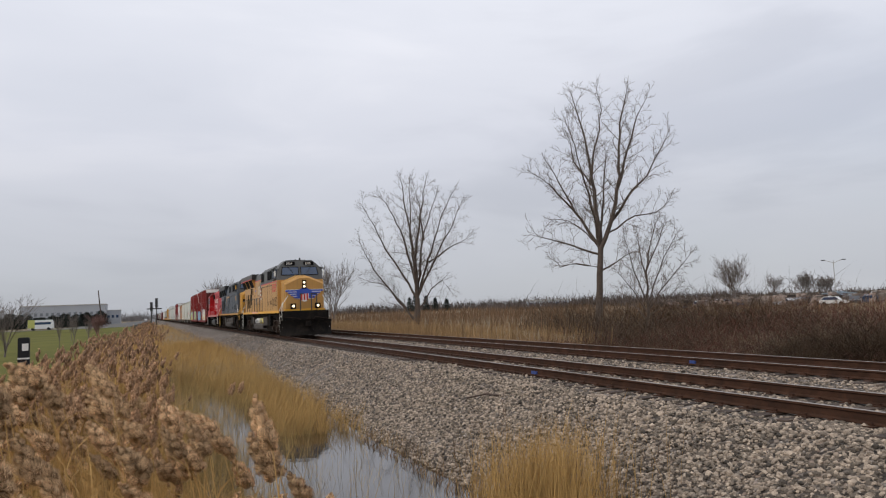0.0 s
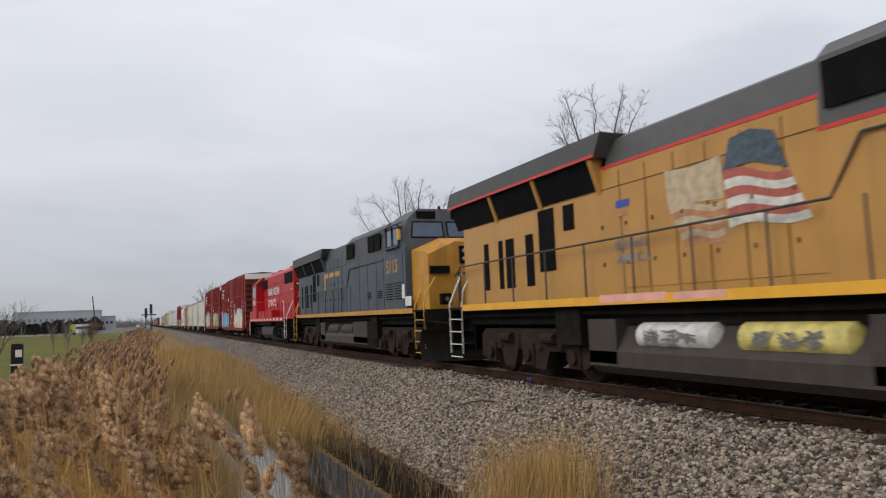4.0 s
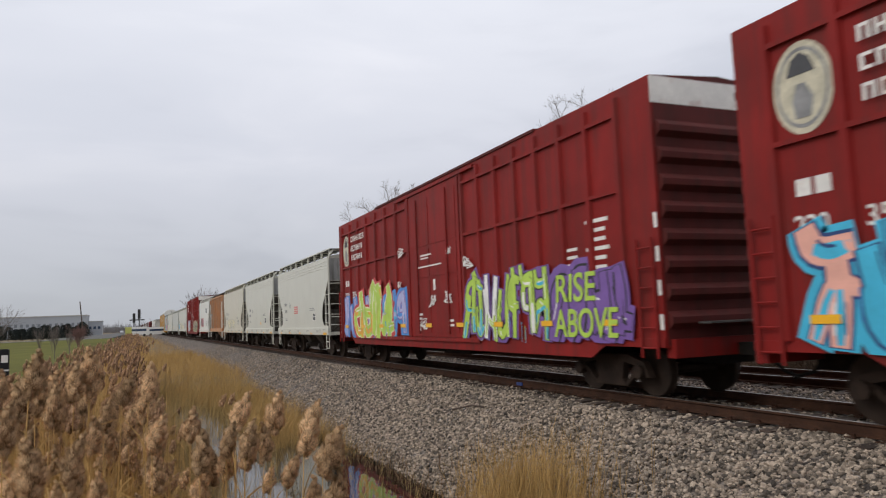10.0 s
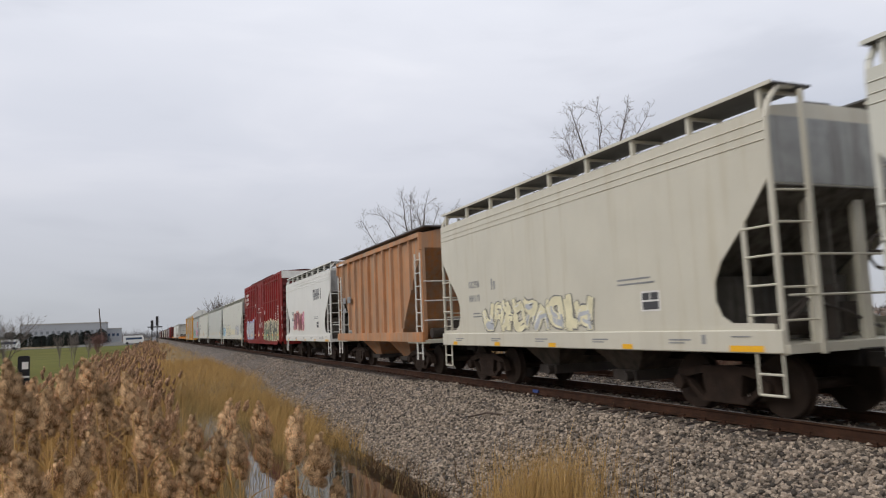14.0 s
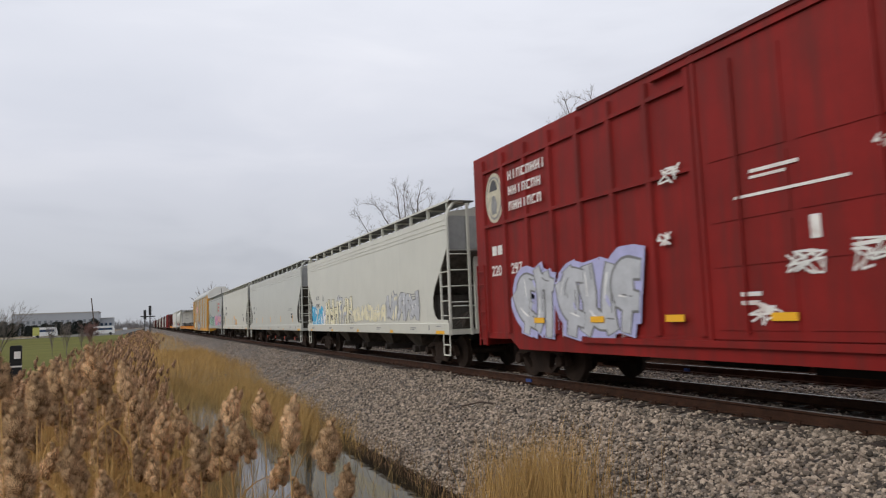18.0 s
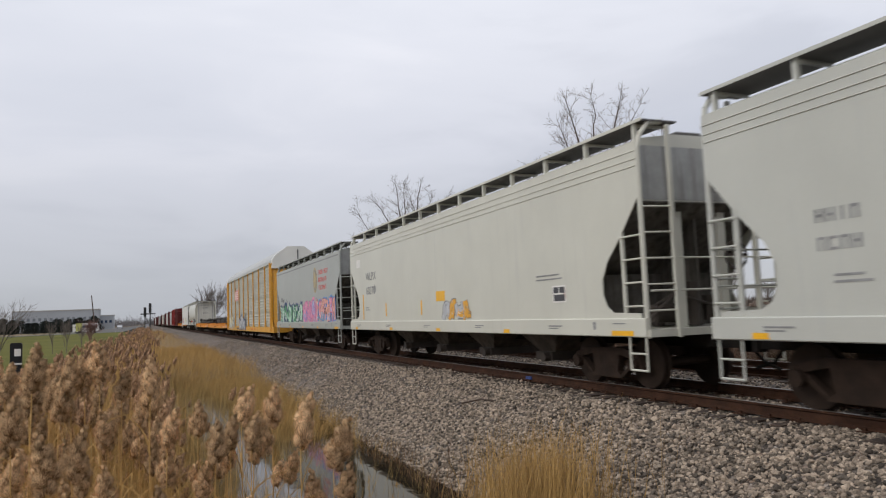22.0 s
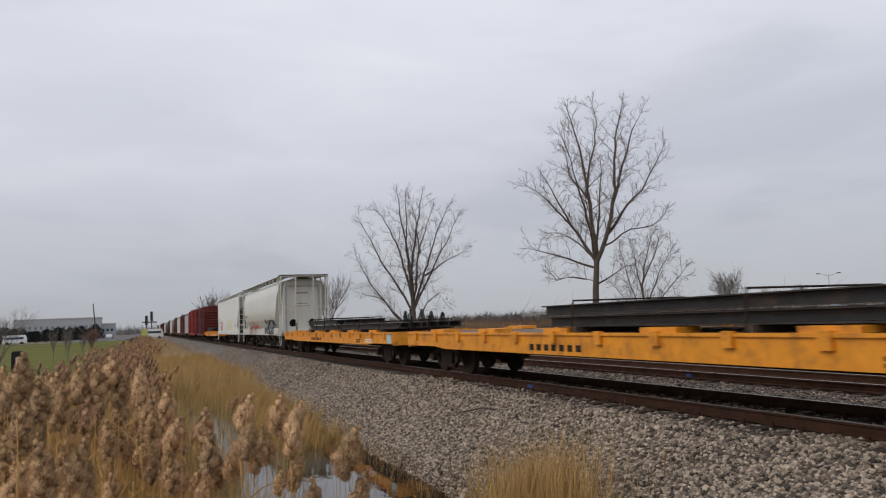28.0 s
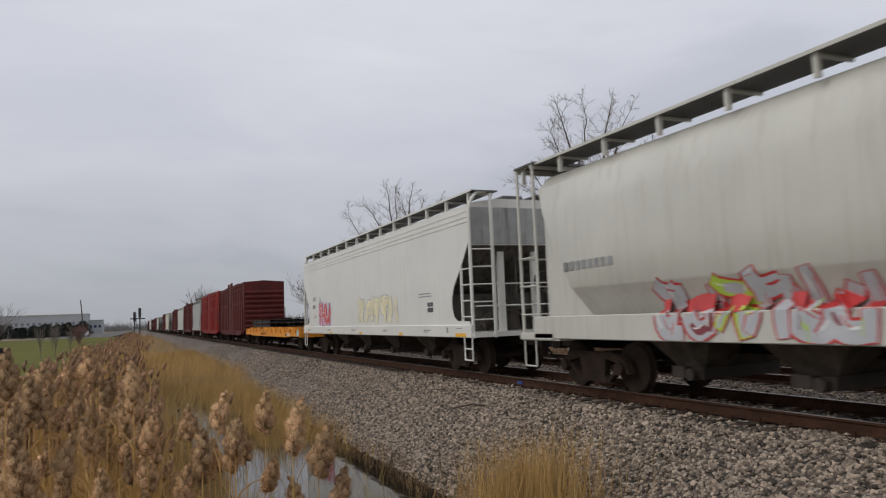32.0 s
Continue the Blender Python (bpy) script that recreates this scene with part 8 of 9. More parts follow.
# ---- bare trees ----
def bare_tree(name, label, x, y, height, seed, trunk_r, spread=0.55, fork=0.3, stems=1, levels=5, twig=0.012, material=None, fine=3):
    r = random.Random(seed)
    z = ground_z(x, y) - 0.1
    t = thing(name, label, "tree", at=pose(x, y, z))
    wood, twigs = MB(), MB()

    def limb(p, d, length, rad, lvl):
        segs = 4 if lvl < 2 else 3
        pts, rads = [p], [rad]
        q, dd = p.copy(), d.copy()
        for i in range(segs):
            dd = (dd + Vector((r.uniform(-1, 1), r.uniform(-1, 1), r.uniform(-0.35, 0.6))) * (0.16 if lvl else 0.05)).normalized()
            q = q + dd * (length / segs)
            pts.append(q.copy())
            rads.append(max(twig * 0.35, rad * (1 - 0.62 * (i + 1) / segs)))
        mb = wood if lvl < 2 else twigs
        n = 9 if lvl == 0 else 6 if lvl == 1 else 4 if lvl == 2 else 3
        rings = []
        for c, q_ in zip(pts, rads):
            k = pts.index(c)
            ax = (pts[min(k + 1, len(pts) - 1)] - pts[max(k - 1, 0)]).normalized()
            u = ax.orthogonal().normalized()
            w = ax.cross(u)
            rings.append([tuple(c + q_ * (u * math.cos(6.28319 * j / n) + w * math.sin(6.28319 * j / n))) for j in range(n)])
        mb.loft(rings, caps=False)
        if lvl >= levels:
            return
        kids = {0: 8, 1: 5, 2: 4, 3: fine}.get(lvl, fine)
        for i in range(kids):
            f = r.uniform(fork if lvl == 0 else 0.25, 1.0)
            if i == 0:
                f = 1.0
            s = min(segs - 1, int(f * segs))
            b = pts[s].lerp(pts[s + 1], f * segs - s)
            a = r.uniform(0, 6.28319)
            along = (pts[s + 1] - pts[s]).normalized()
            u = along.orthogonal().normalized()
            out = (u * math.cos(a) + along.cross(u) * math.sin(a))
            ang = r.uniform(0.5, 1.1) * spread if f < 0.97 else r.uniform(0.1, 0.35)
            nd = (along * math.cos(ang) + out * math.sin(ang) + Vector((0, 0, 0.16 if lvl < 3 else 0.05))).normalized()
            ln = length * (r.uniform(0.5, 0.8) if lvl else r.uniform(0.65, 0.95) * (1.3 - 0.45 * f))
            limb(b, nd, ln, max(twig * 0.5, rads[s] * r.uniform(0.42, 0.66)), lvl + 1)

    for k in range(stems):
        a = 6.28 * k / max(1, stems) + 0.4
        d = Vector((0.12 * math.cos(a) if stems > 1 else 0.0, 0.12 * math.sin(a) if stems > 1 else 0.0, 1)).normalized()
        limb(Vector((0.25 * math.cos(a), 0.25 * math.sin(a), 0)) if stems > 1 else Vector((0, 0, 0)), d, height * (0.50 if stems == 1 else 0.5 * r.uniform(0.85, 1)), trunk_r * (1 if k == 0 else 0.7), 0)
    # scale to the wanted height
    top = max(v[2] for v in twigs.v)
    k = height / top
    m = material or M_BARK
    for nm, mb in (("trunk", wood), ("crown", twigs)):
        mb.v = [(v[0] * k, v[1] * k, v[2] * k) for v in mb.v]
        me = bpy.data.meshes.new(nm)
        me.from_pydata(mb.v, [], mb.f)
        me.shade_smooth()
        part(nm, me, m if nm == "trunk" or m is not M_BARK else M_TWIGPALE, t, "fine leafless twigs" if nm == "crown" else "")
    return t


def grown_tree(name, label, x, y, trunk, limbs, seed, twig, scale=1.0, twig_bark=None):
    """A bare tree on its main limbs: trunk (height, radius at the foot), limbs of (radius, reach away from the
    view at the tip, bends as (across, up)). Side branches, twigs and short spurs grow along each limb."""
    r = random.Random(seed)
    t = thing(name, label, "tree", at=pose(x, y, ground_z(x, y) - 0.1))
    d = math.hypot(x, y)
    right, away = Vector((y / d, -x / d, 0)), Vector((x / d, y / d, 0))
    wood, twigs = MB(), MB()

    def sweep(mb, pts, r0, r1, n):
        rings = []
        for k, c in enumerate(pts):
            ax = (pts[min(k + 1, len(pts) - 1)] - pts[max(k - 1, 0)]).normalized()
            u = ax.orthogonal().normalized()
            w = ax.cross(u)
            q = r0 + (r1 - r0) * k / (len(pts) - 1)
            rings.append([tuple(c + q * (u * math.cos(6.28319 * j / n) + w * math.sin(6.28319 * j / n))) for j in range(n)])
        mb.loft(rings, caps=False)

    def jitter(a):
        return Vector((r.uniform(-a, a), r.uniform(-a, a), r.uniform(-a, a)))

    # spacing along the parent, length range and crookedness for branch, twig, spur
    kinds = ((0.38, 0.9, 2.4), (0.22, 0.3, 0.95), (0.15, 0.12, 0.4))

    def grow(pts, rad, lvl, first):
        if lvl > 2:
            return
        gap, lo, hi = (q * scale for q in kinds[lvl])
        total = sum((b - a).length for a, b in zip(pts, pts[1:]))
        at, side = total * first + r.uniform(0, gap), r.uniform(0, 6.28)
        while at < total:
            run_, k = at, 0
            while k < len(pts) - 2 and run_ > (pts[k + 1] - pts[k]).length:
                run_ -= (pts[k + 1] - pts[k]).length
                k += 1
            seg = pts[k + 1] - pts[k]
            b = pts[k] + seg * min(1.0, run_ / max(1e-6, seg.length))
            along = seg.normalized()
            u = along.orthogonal().normalized()
            side += 2.4 + r.uniform(-0.6, 0.6)
            out = u * math.cos(side) + along.cross(u) * math.sin(side)
            f = at / total
            ang = r.uniform(0.6, 1.15)
            way = (along * math.cos(ang) + out * math.sin(ang) + Vector((0, 0, 0.28 - 0.06 * lvl))).normalized()
            ln = r.uniform(lo, hi) * (1.1 - 0.35 * f)
            q = [b]
            for i in range(3):
                way = (way + jitter(0.26)).normalized()
                q.append(q[-1] + way * (ln / 3))
            rr_ = max(twig * (1.2, 0.8, 0.6)[lvl], rad * (1 - 0.8 * f) * 0.36)
            sweep(twigs, q, rr_, max(twig * 0.45, rr_ * 0.3), 4 if lvl == 0 else 3)
            grow(q, rr_, lvl + 1, 0.18)
            at += gap * r.uniform(0.6, 1.4)

    h, rad = trunk
    sweep(wood, [(right * 0.081 * h + Vector((0, 0, h))) * (i / 6) + (jitter(0.05) if 0 < i < 6 else Vector()) for i in range(7)], rad, rad * 0.7, 10)
    for lr, depth, bends in limbs:
        ctrl = [right * a + away * (depth * i / (len(bends) - 1)) + Vector((0, 0, z)) for i, (a, z) in enumerate(bends)]
        # start on the trunk, then crook gently between the bends
        pts = [ctrl[0]]
        for a, b in zip(ctrl, ctrl[1:]):
            n = max(2, round((b - a).length / (0.9 * scale)))
            pts += [a.lerp(b, (i + 1) / n) + (jitter(0.10 * scale) if i + 1 < n else Vector()) for i in range(n)]
        sweep(wood, pts, lr, max(twig, lr * 0.12), 7)
        grow(pts, lr, 0, 0.16)
        # the tip forks into fine ends
        for i in range(3):
            q = [pts[-1]]
            way = (pts[-1] - pts[-2]).normalized()
            for k in range(3):
                way = (way + jitter(0.5)).normalized()
                q.append(q[-1] + way * 0.3 * scale)
            sweep(twigs, q, twig, twig * 0.45, 3)
            grow(q, twig, 2, 0.1)
    for nm, mb, m in (("trunk", wood, M_BARK), ("crown", twigs, twig_bark or M_TWIGPALE)):
        me = bpy.data.meshes.new(nm)
        me.from_pydata(mb.v, [], mb.f)
        me.shade_smooth()
        part(nm, me, m, t, "fine leafless twigs" if nm == "crown" else "")
    return t


grown_tree("bare_tree", "tall leafless cottonwood standing in the thicket", 32.2, 47.0, (6.6, 0.30), (
    (0.2, 0.6, ((0.5, 6.5), (0.3, 10.3), (-0.1, 14.6), (-0.6, 17.2), (-1.1, 19.3))),
    (0.1, -1.2, ((0.0, 11.9), (0.7, 15.0), (1.2, 17.3), (0.9, 18.8))),
    (0.2, -0.8, ((0.5, 6.5), (1.6, 9.1), (2.3, 12.0), (2.5, 16.1), (3.2, 18.7))),
    (0.12, 1.0, ((2.1, 11.2), (3.0, 14.2), (3.7, 16.3), (4.7, 18.3))),
    (0.13, 1.5, ((1.6, 8.8), (3.1, 10.9), (4.4, 12.1), (5.3, 13.8), (6.3, 15.6))),
    (0.14, 0.8, ((0.5, 6.6), (-1.3, 9.6), (-2.4, 12.0), (-3.4, 14.0))),
    (0.09, -1.0, ((-1.3, 9.6), (-3.0, 11.7), (-4.5, 12.8))),
    (0.1, -1.5, ((0.5, 6.1), (-1.6, 6.9), (-3.2, 7.4), (-4.6, 7.8))),
    (0.08, 1.0, ((0.4, 5.1), (-1.4, 5.5), (-2.7, 5.3), (-3.2, 5.9))),
    (0.08, 0.8, ((1.0, 7.7), (3.3, 9.0), (4.9, 9.2), (6.0, 10.1))),
    (0.08, -0.8, ((0.4, 4.8), (1.6, 5.4), (2.8, 6.1))),
    (0.13, 4.5, ((0.5, 6.6), (1.0, 10.5), (1.4, 14.2), (1.4, 15.5))),
    (0.12, -4.5, ((0.5, 6.6), (-0.1, 10.6), (-0.8, 13.2), (-1.5, 15.7))),
    (0.09, 2.5, ((0.1, 11.6), (-1.2, 13.8), (-1.5, 16.2))),
    (0.07, 2.0, ((0.5, 6.7), (-0.5, 7.9), (-1.8, 9.0), (-3.2, 9.3)))), 4, 0.014)
grown_tree("bare_tree", "leafless spreading tree with many stems in the field", 34.4, 93.8, (4.0, 0.45), (
    (0.28, 0.5, ((0.3, 3.6), (0.2, 9.9), (1.0, 15.2), (2.2, 21.0))),
    (0.2, -1.5, ((0.1, 7.9), (-0.5, 14.2), (-1.5, 20.9))),
    (0.2, 1.5, ((0.2, 5.7), (-1.4, 12.6), (-3.6, 17.5), (-4.9, 18.9))),
    (0.18, 0.5, ((0.3, 3.9), (-3.4, 10.1), (-5.4, 14.4), (-7.1, 17.4))),
    (0.16, -1.0, ((-0.1, 0.7), (-3.1, 4.8), (-5.6, 8.1), (-7.4, 11.9))),
    (0.14, 1.0, ((-1.3, 2.6), (-4.1, 5.9), (-6.9, 6.8))),
    (0.2, 1.5, ((0.3, 4.0), (2.8, 11.5), (4.2, 15.7), (6.0, 19.0))),
    (0.18, -1.5, ((0.3, 4.0), (3.5, 10.4), (5.8, 14.5), (6.9, 16.9))),
    (0.13, 0.5, ((2.0, 8.9), (4.6, 10.6), (7.8, 12.2))),
    (0.13, 2.0, ((0.1, 1.5), (2.3, 5.2), (3.9, 6.4), (5.1, 4.7))),
    (0.2, 5.0, ((0.3, 4.0), (1.4, 12.6), (3.8, 19.4))),
    (0.2, -5.0, ((0.3, 4.0), (-0.4, 13.2), (-0.2, 19.5))),
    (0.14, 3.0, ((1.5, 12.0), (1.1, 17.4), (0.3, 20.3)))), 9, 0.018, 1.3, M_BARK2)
grown_tree("bare_tree", "small leafless tree with upswept branches", 28.3, 36.2, (2.4, 0.10), (
    (0.08, 0.3, ((0.2, 2.0), (0.2, 4.2), (0.5, 5.7), (0.9, 7.1))),
    (0.05, -0.8, ((0.2, 2.1), (-0.6, 4.6), (-1.0, 6.7))),
    (0.05, 0.8, ((0.2, 2.2), (1.2, 4.8), (2.2, 6.5))),
    (0.05, -0.6, ((0.2, 1.9), (1.6, 3.7), (2.8, 5.1))),
    (0.05, 0.6, ((0.1, 1.7), (-0.9, 3.4), (-1.6, 4.4))),
    (0.05, 1.5, ((0.2, 3.7), (-0.1, 5.4), (-0.2, 6.8))),
    (0.05, -1.5, ((0.2, 4.2), (1.1, 6.1), (1.4, 7.0))),
    (0.04, 0.5, ((0.1, 1.4), (1.1, 2.2), (2.2, 3.3))),
    (0.04, 0.5, ((0.1, 1.2), (-0.7, 2.3), (-1.3, 2.9)))), 15, 0.011, 0.6)
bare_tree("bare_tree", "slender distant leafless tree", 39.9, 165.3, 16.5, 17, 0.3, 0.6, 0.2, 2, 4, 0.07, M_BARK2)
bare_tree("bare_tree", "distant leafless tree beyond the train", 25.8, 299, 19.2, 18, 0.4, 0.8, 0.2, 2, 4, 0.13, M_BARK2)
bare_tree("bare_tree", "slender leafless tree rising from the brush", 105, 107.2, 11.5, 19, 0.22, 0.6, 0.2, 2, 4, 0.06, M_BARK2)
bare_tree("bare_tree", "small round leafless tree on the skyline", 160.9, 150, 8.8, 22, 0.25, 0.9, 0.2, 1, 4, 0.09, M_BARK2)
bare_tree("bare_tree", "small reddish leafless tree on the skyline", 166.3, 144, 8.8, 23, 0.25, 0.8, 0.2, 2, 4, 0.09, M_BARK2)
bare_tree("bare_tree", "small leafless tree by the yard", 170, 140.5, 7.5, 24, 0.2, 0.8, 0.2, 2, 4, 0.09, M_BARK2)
bare_tree("bare_tree", "pale leafless tree on the grass verge", -11.2, 69.1, 6.0, 25, 0.11, 0.8, 0.2, 2, 4, 0.028, M_BARK2)
bare_tree("red_shrub", "rounded red-brown leafless shrub tree by the road", -8.8, 149.7, 4.7, 26, 0.12, 0.9, 0.15, 3, 4, 0.035, surface("red_twig", (0.20, 0.11, 0.095), 0.9, vary=0.2, bump=0))
for i, (x, y, hh) in enumerate(((-8.5, 84.6, 4.2), (-7.2, 84.7, 4.0), (-6.3, 92, 3.6), (-9.6, 110, 4.0))):
    bare_tree("sapling", "thin leafless street sapling on the verge", x, y, hh, 40 + i, 0.05, 0.26, 0.35, 1, 3, 0.02, M_BARK2)


# ---- distance: road, buildings, masts ----
M_ASPHALT = surface("worn_asphalt", (0.075, 0.073, 0.07), 0.9, vary=0.15, scale=0.5, bump=0.1)
M_CLAD = surface("pale_grey_cladding", (0.34, 0.36, 0.39), 0.7, vary=0.06, scale=0.05, bump=0.0)
M_CONC = surface("concrete", (0.38, 0.37, 0.35), 0.85, vary=0.12, scale=0.8, bump=0.1)
M_MAST = surface("dark_signal_metal", (0.03, 0.03, 0.03), 0.6, vary=0.2)
M_WOODPOLE = surface("weathered_pole_wood", (0.10, 0.075, 0.06), 0.9, vary=0.25, scale=4)
M_VANWHITE = surface("white_vehicle_paint", (0.70, 0.70, 0.68), 0.3, vary=0.04, bump=0.0, coat=0.4)
M_VANYELLOW = surface("yellow_vehicle_paint", (0.46, 0.46, 0.12), 0.35, vary=0.05, bump=0.0, coat=0.4)
M_CARDARK = surface("dark_vehicle_paint", (0.05, 0.055, 0.065), 0.3, vary=0.05, bump=0.0, coat=0.4)
M_CARSILVER = surface("silver_vehicle_paint", (0.42, 0.43, 0.45), 0.3, metal=0.4, vary=0.05, bump=0.0, coat=0.4)
M_CARBLUE = surface("blue_vehicle_paint", (0.05, 0.075, 0.13), 0.3, vary=0.05, bump=0.0, coat=0.4)
M_TYRE = surface("tyre_rubber", (0.02, 0.02, 0.02), 0.85, vary=0.2)

ROAD_Z = 1.3
rd2 = MB().box(-400, -4, 186, 200, 0.2, ROAD_Z + 0.02)
rd2.prism_z([(-22, 200), (-4, 200), (2.5, 620), (-4, 620)], 0.2, ROAD_Z + 0.02)
tagged(part("road", rd2, M_ASPHALT), "grey asphalt highway beyond the verge", kind="structure")
tagged(part("verge", MB().prism_x([(150, 0.2), (186, ROAD_Z), (186, -0.2), (150, -0.2)], -400, -3), M_LAWN), "grass slope up to the road", kind="structure")
mk = MB()
for k in range(30):
    mk.box(-100 + k * 3.2, -98.6 + k * 3.2, 192.9, 193.1, ROAD_Z + 0.024, ROAD_Z + 0.03)
tagged(part("lane_marking", mk, M_WHITE), "dashed white lane marking", kind="structure")

wh = thing("warehouse", "long pale grey flat-roofed warehouse on the horizon", "building", at=pose(-47, 500, 0.5))
part("wall", MB().box(-23, 23, -12, 12, 0, 12.2), M_CLAD, wh)
part("roof_edge", MB().box(-23.2, 23.2, -12.2, 12.2, 12.2, 12.8), M_CONC, wh)
for k in range(15):
    w = part("window", MB().box(-21.5 + k * 3.0, -20.0 + k * 3.0, -12.15, -11.9, 6.4, 8.2), surface("dull_far_window", (0.16, 0.18, 0.2), 0.4, vary=0.1), wh)
for k in range(5):
    part("loading_door", MB().box(-18 + k * 8, -14.5 + k * 8, -12.2, -11.9, 0, 4.2), M_CONC, wh)
wh2 = thing("office_block", "low grey block beside the warehouse", "building", at=pose(-22, 505, 0.5))
part("wall", MB().box(-5, 6, -8, 8, 0, 8.5), M_CLAD, wh2)
part("roof_edge", MB().box(-5.2, 6.2, -8.2, 8.2, 8.5, 8.9), M_CONC, wh2)
for k in range(4):
    part("window", MB().box(-4 + k * 2.5, -2.6 + k * 2.5, -8.1, -7.9, 4, 5.6), M_GLASS, wh2)


def evergreen(name, label, x, y, height, width, seed):
    r = np.random.default_rng(seed)
    t = thing(name, label, "tree", at=pose(x, y, 0.4))
    part("trunk", MB().cyl((0, 0, 0), (0, 0, height * 0.7), 0.18, 7, 0.05), M_BARK, t)
    n = 1300
    u = r.uniform(0.08, 1, n)
    a = r.uniform(0, 6.28, n)
    rad = width * np.sqrt(np.clip(1.02 - u, 0, 1)) * np.sqrt(r.uniform(0.2, 1, n)) * (0.8 + 0.3 * np.sin(a * 3 + seed))
    P = np.stack((np.cos(a) * rad, np.sin(a) * rad, u * height), 1)
    part("crown", blade_mesh("crown", P, r.uniform(-0.1, 0.5, n), r.uniform(0.2, 0.6, n), r.uniform(0.10, 0.26, n), a, M_EVERGREEN, 0.6, 2), M_EVERGREEN, t)
    return t


re_ = random.Random(5)
for i in range(34):
    x = -62 + i * 1.35 + re_.uniform(-1, 1)
    if 0.3 < (x + 44) / 6 < 0.5:
        continue
    hgt = re_.uniform(4.5, 6.6)
    evergreen("evergreen", "dark evergreen tree in front of the warehouse", x, 330 + re_.uniform(-8, 8), hgt, re_.uniform(2.6, 3.8), i)
for i, (x, y, hh) in enumerate(((118, 330, 7.5), (122, 333, 9.0), (127, 331, 8.2), (133, 334, 7.0), (140, 336, 6.5), (60, 350, 6.0), (66, 352, 6.6))):
    evergreen("evergreen", "dark evergreen on the far field's edge", x, y, hh, 2.2, 60 + i)


def tree_line(name, label, x0, y0, x1, y1, n, hh, material, seed):
    r = np.random.default_rng(seed)
    u = r.uniform(0, 1, n)
    P = np.stack((x0 + (x1 - x0) * u, y0 + (y1 - y0) * u, np.zeros(n)), 1)
    P[:, :2] += r.normal(0, 5, (n, 2))
    lump = np.array([0.7 + 0.6 * noise.noise(Vector((q * 40, seed, 0))) + 0.25 * noise.noise(Vector((q * 160, seed, 3))) for q in u])
    h = r.uniform(hh[0], hh[1], n) * np.clip(lump, 0.2, 1.5)
    P[:, 2] = 0.3 + r.uniform(0, 0.55, n) * h
    me = blade_mesh(name, P, h * 0.5, h * r.uniform(0.1, 0.4, n), r.uniform(0.07, 0.24, n), r.uniform(0, 6.28, n), material, 0.4, 2)
    return tagged(new(name, me), label, "tree line", kind="stuff")


M_FARWOOD = straw("far_winter_wood", (0.105, 0.088, 0.08), 0.3)
# haze is put into the colour: paler and greyer than the nearer woods
M_FARWOOD2 = straw("haze_coloured_far_wood", (0.19, 0.185, 0.19), 0.2)
tree_line("tree_line", "brown leafless woods on the skyline", 60, 420, 330, 330, 9000, (5, 10), M_FARWOOD, 3)
tree_line("tree_line", "brown leafless woods behind the yard", 130, 260, 330, 90, 10000, (2.5, 6.0), M_FARWOOD, 4)
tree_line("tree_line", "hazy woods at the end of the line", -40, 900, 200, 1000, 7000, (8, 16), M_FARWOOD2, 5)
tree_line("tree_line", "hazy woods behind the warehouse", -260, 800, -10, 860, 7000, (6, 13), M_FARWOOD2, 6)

# signals beside the line
for x, y, top, arm in ((2.9, 280, 10.3, 1.6), (1.2, 281, 8.9, 0.0)):
    s = thing("railway_signal", "dark railway signal mast beside the line", "signal", "signals", at=pose(x, y, 0.6))
    part("mast", MB().cyl((0, 0, 0), (0, 0, top - 0.6), 0.16, 10), M_MAST, s)
    part("signal_head", MB().prism_z([(-0.45, -0.2), (0.45, -0.2), (0.45, 0.1), (-0.45, 0.1)], top - 4.0, top - 0.6), M_MAST, s)
    for k in range(3):
        part("hood", MB().cyl((0, -0.2, top - 1.2 - k), (0, -0.5, top - 1.2 - k), 0.2, 10), M_MAST, s)
    part("ladder", MB().box(0.25, 0.3, 0.2, 0.25, 0, top - 1).box(0.6, 0.65, 0.2, 0.25, 0, top - 1), M_MAST, s)
    if arm:
        part("arm", MB().box(-3.2, 1.8, -0.1, 0.1, 5.7, 6.1), M_MAST, s)
        part("cabinet", MB().box(-1.6, -0.5, -0.4, 0.4, 0, 2.2), M_CLAD, s)

pole = thing("utility_pole", "leaning weathered wooden utility pole by the road", "pole", at=pose(-10.6, 199.7, 1.2))
part("pole", MB().cyl((0, 0, 0), (-0.9, 0, 9.4), 0.17, 8, 0.12), M_WOODPOLE, pole)
part("band", MB().cyl((-0.62, 0, 6.4), (-0.64, 0, 6.7), 0.16, 8), M_MAST, pole)

post = thing("marker_post", "black marker post with white reflective bands", "post", at=pose(-1.93, 13.9, 0.25))
part("pole", MB().box(-0.085, 0.085, -0.05, 0.05, 0, 2.56, 0.02), surface("black_post_plastic", (0.02, 0.02, 0.022), 0.7, vary=0.2, spec=0.15), post)
part("reflector", MB().box(-0.02, 0.075, -0.056, 0.0, 2.34, 2.46), M_WHITE, post, "square white reflector")
part("band", MB().box(-0.087, 0.087, -0.054, 0.0, 2.20, 2.225), M_WHITE, post)

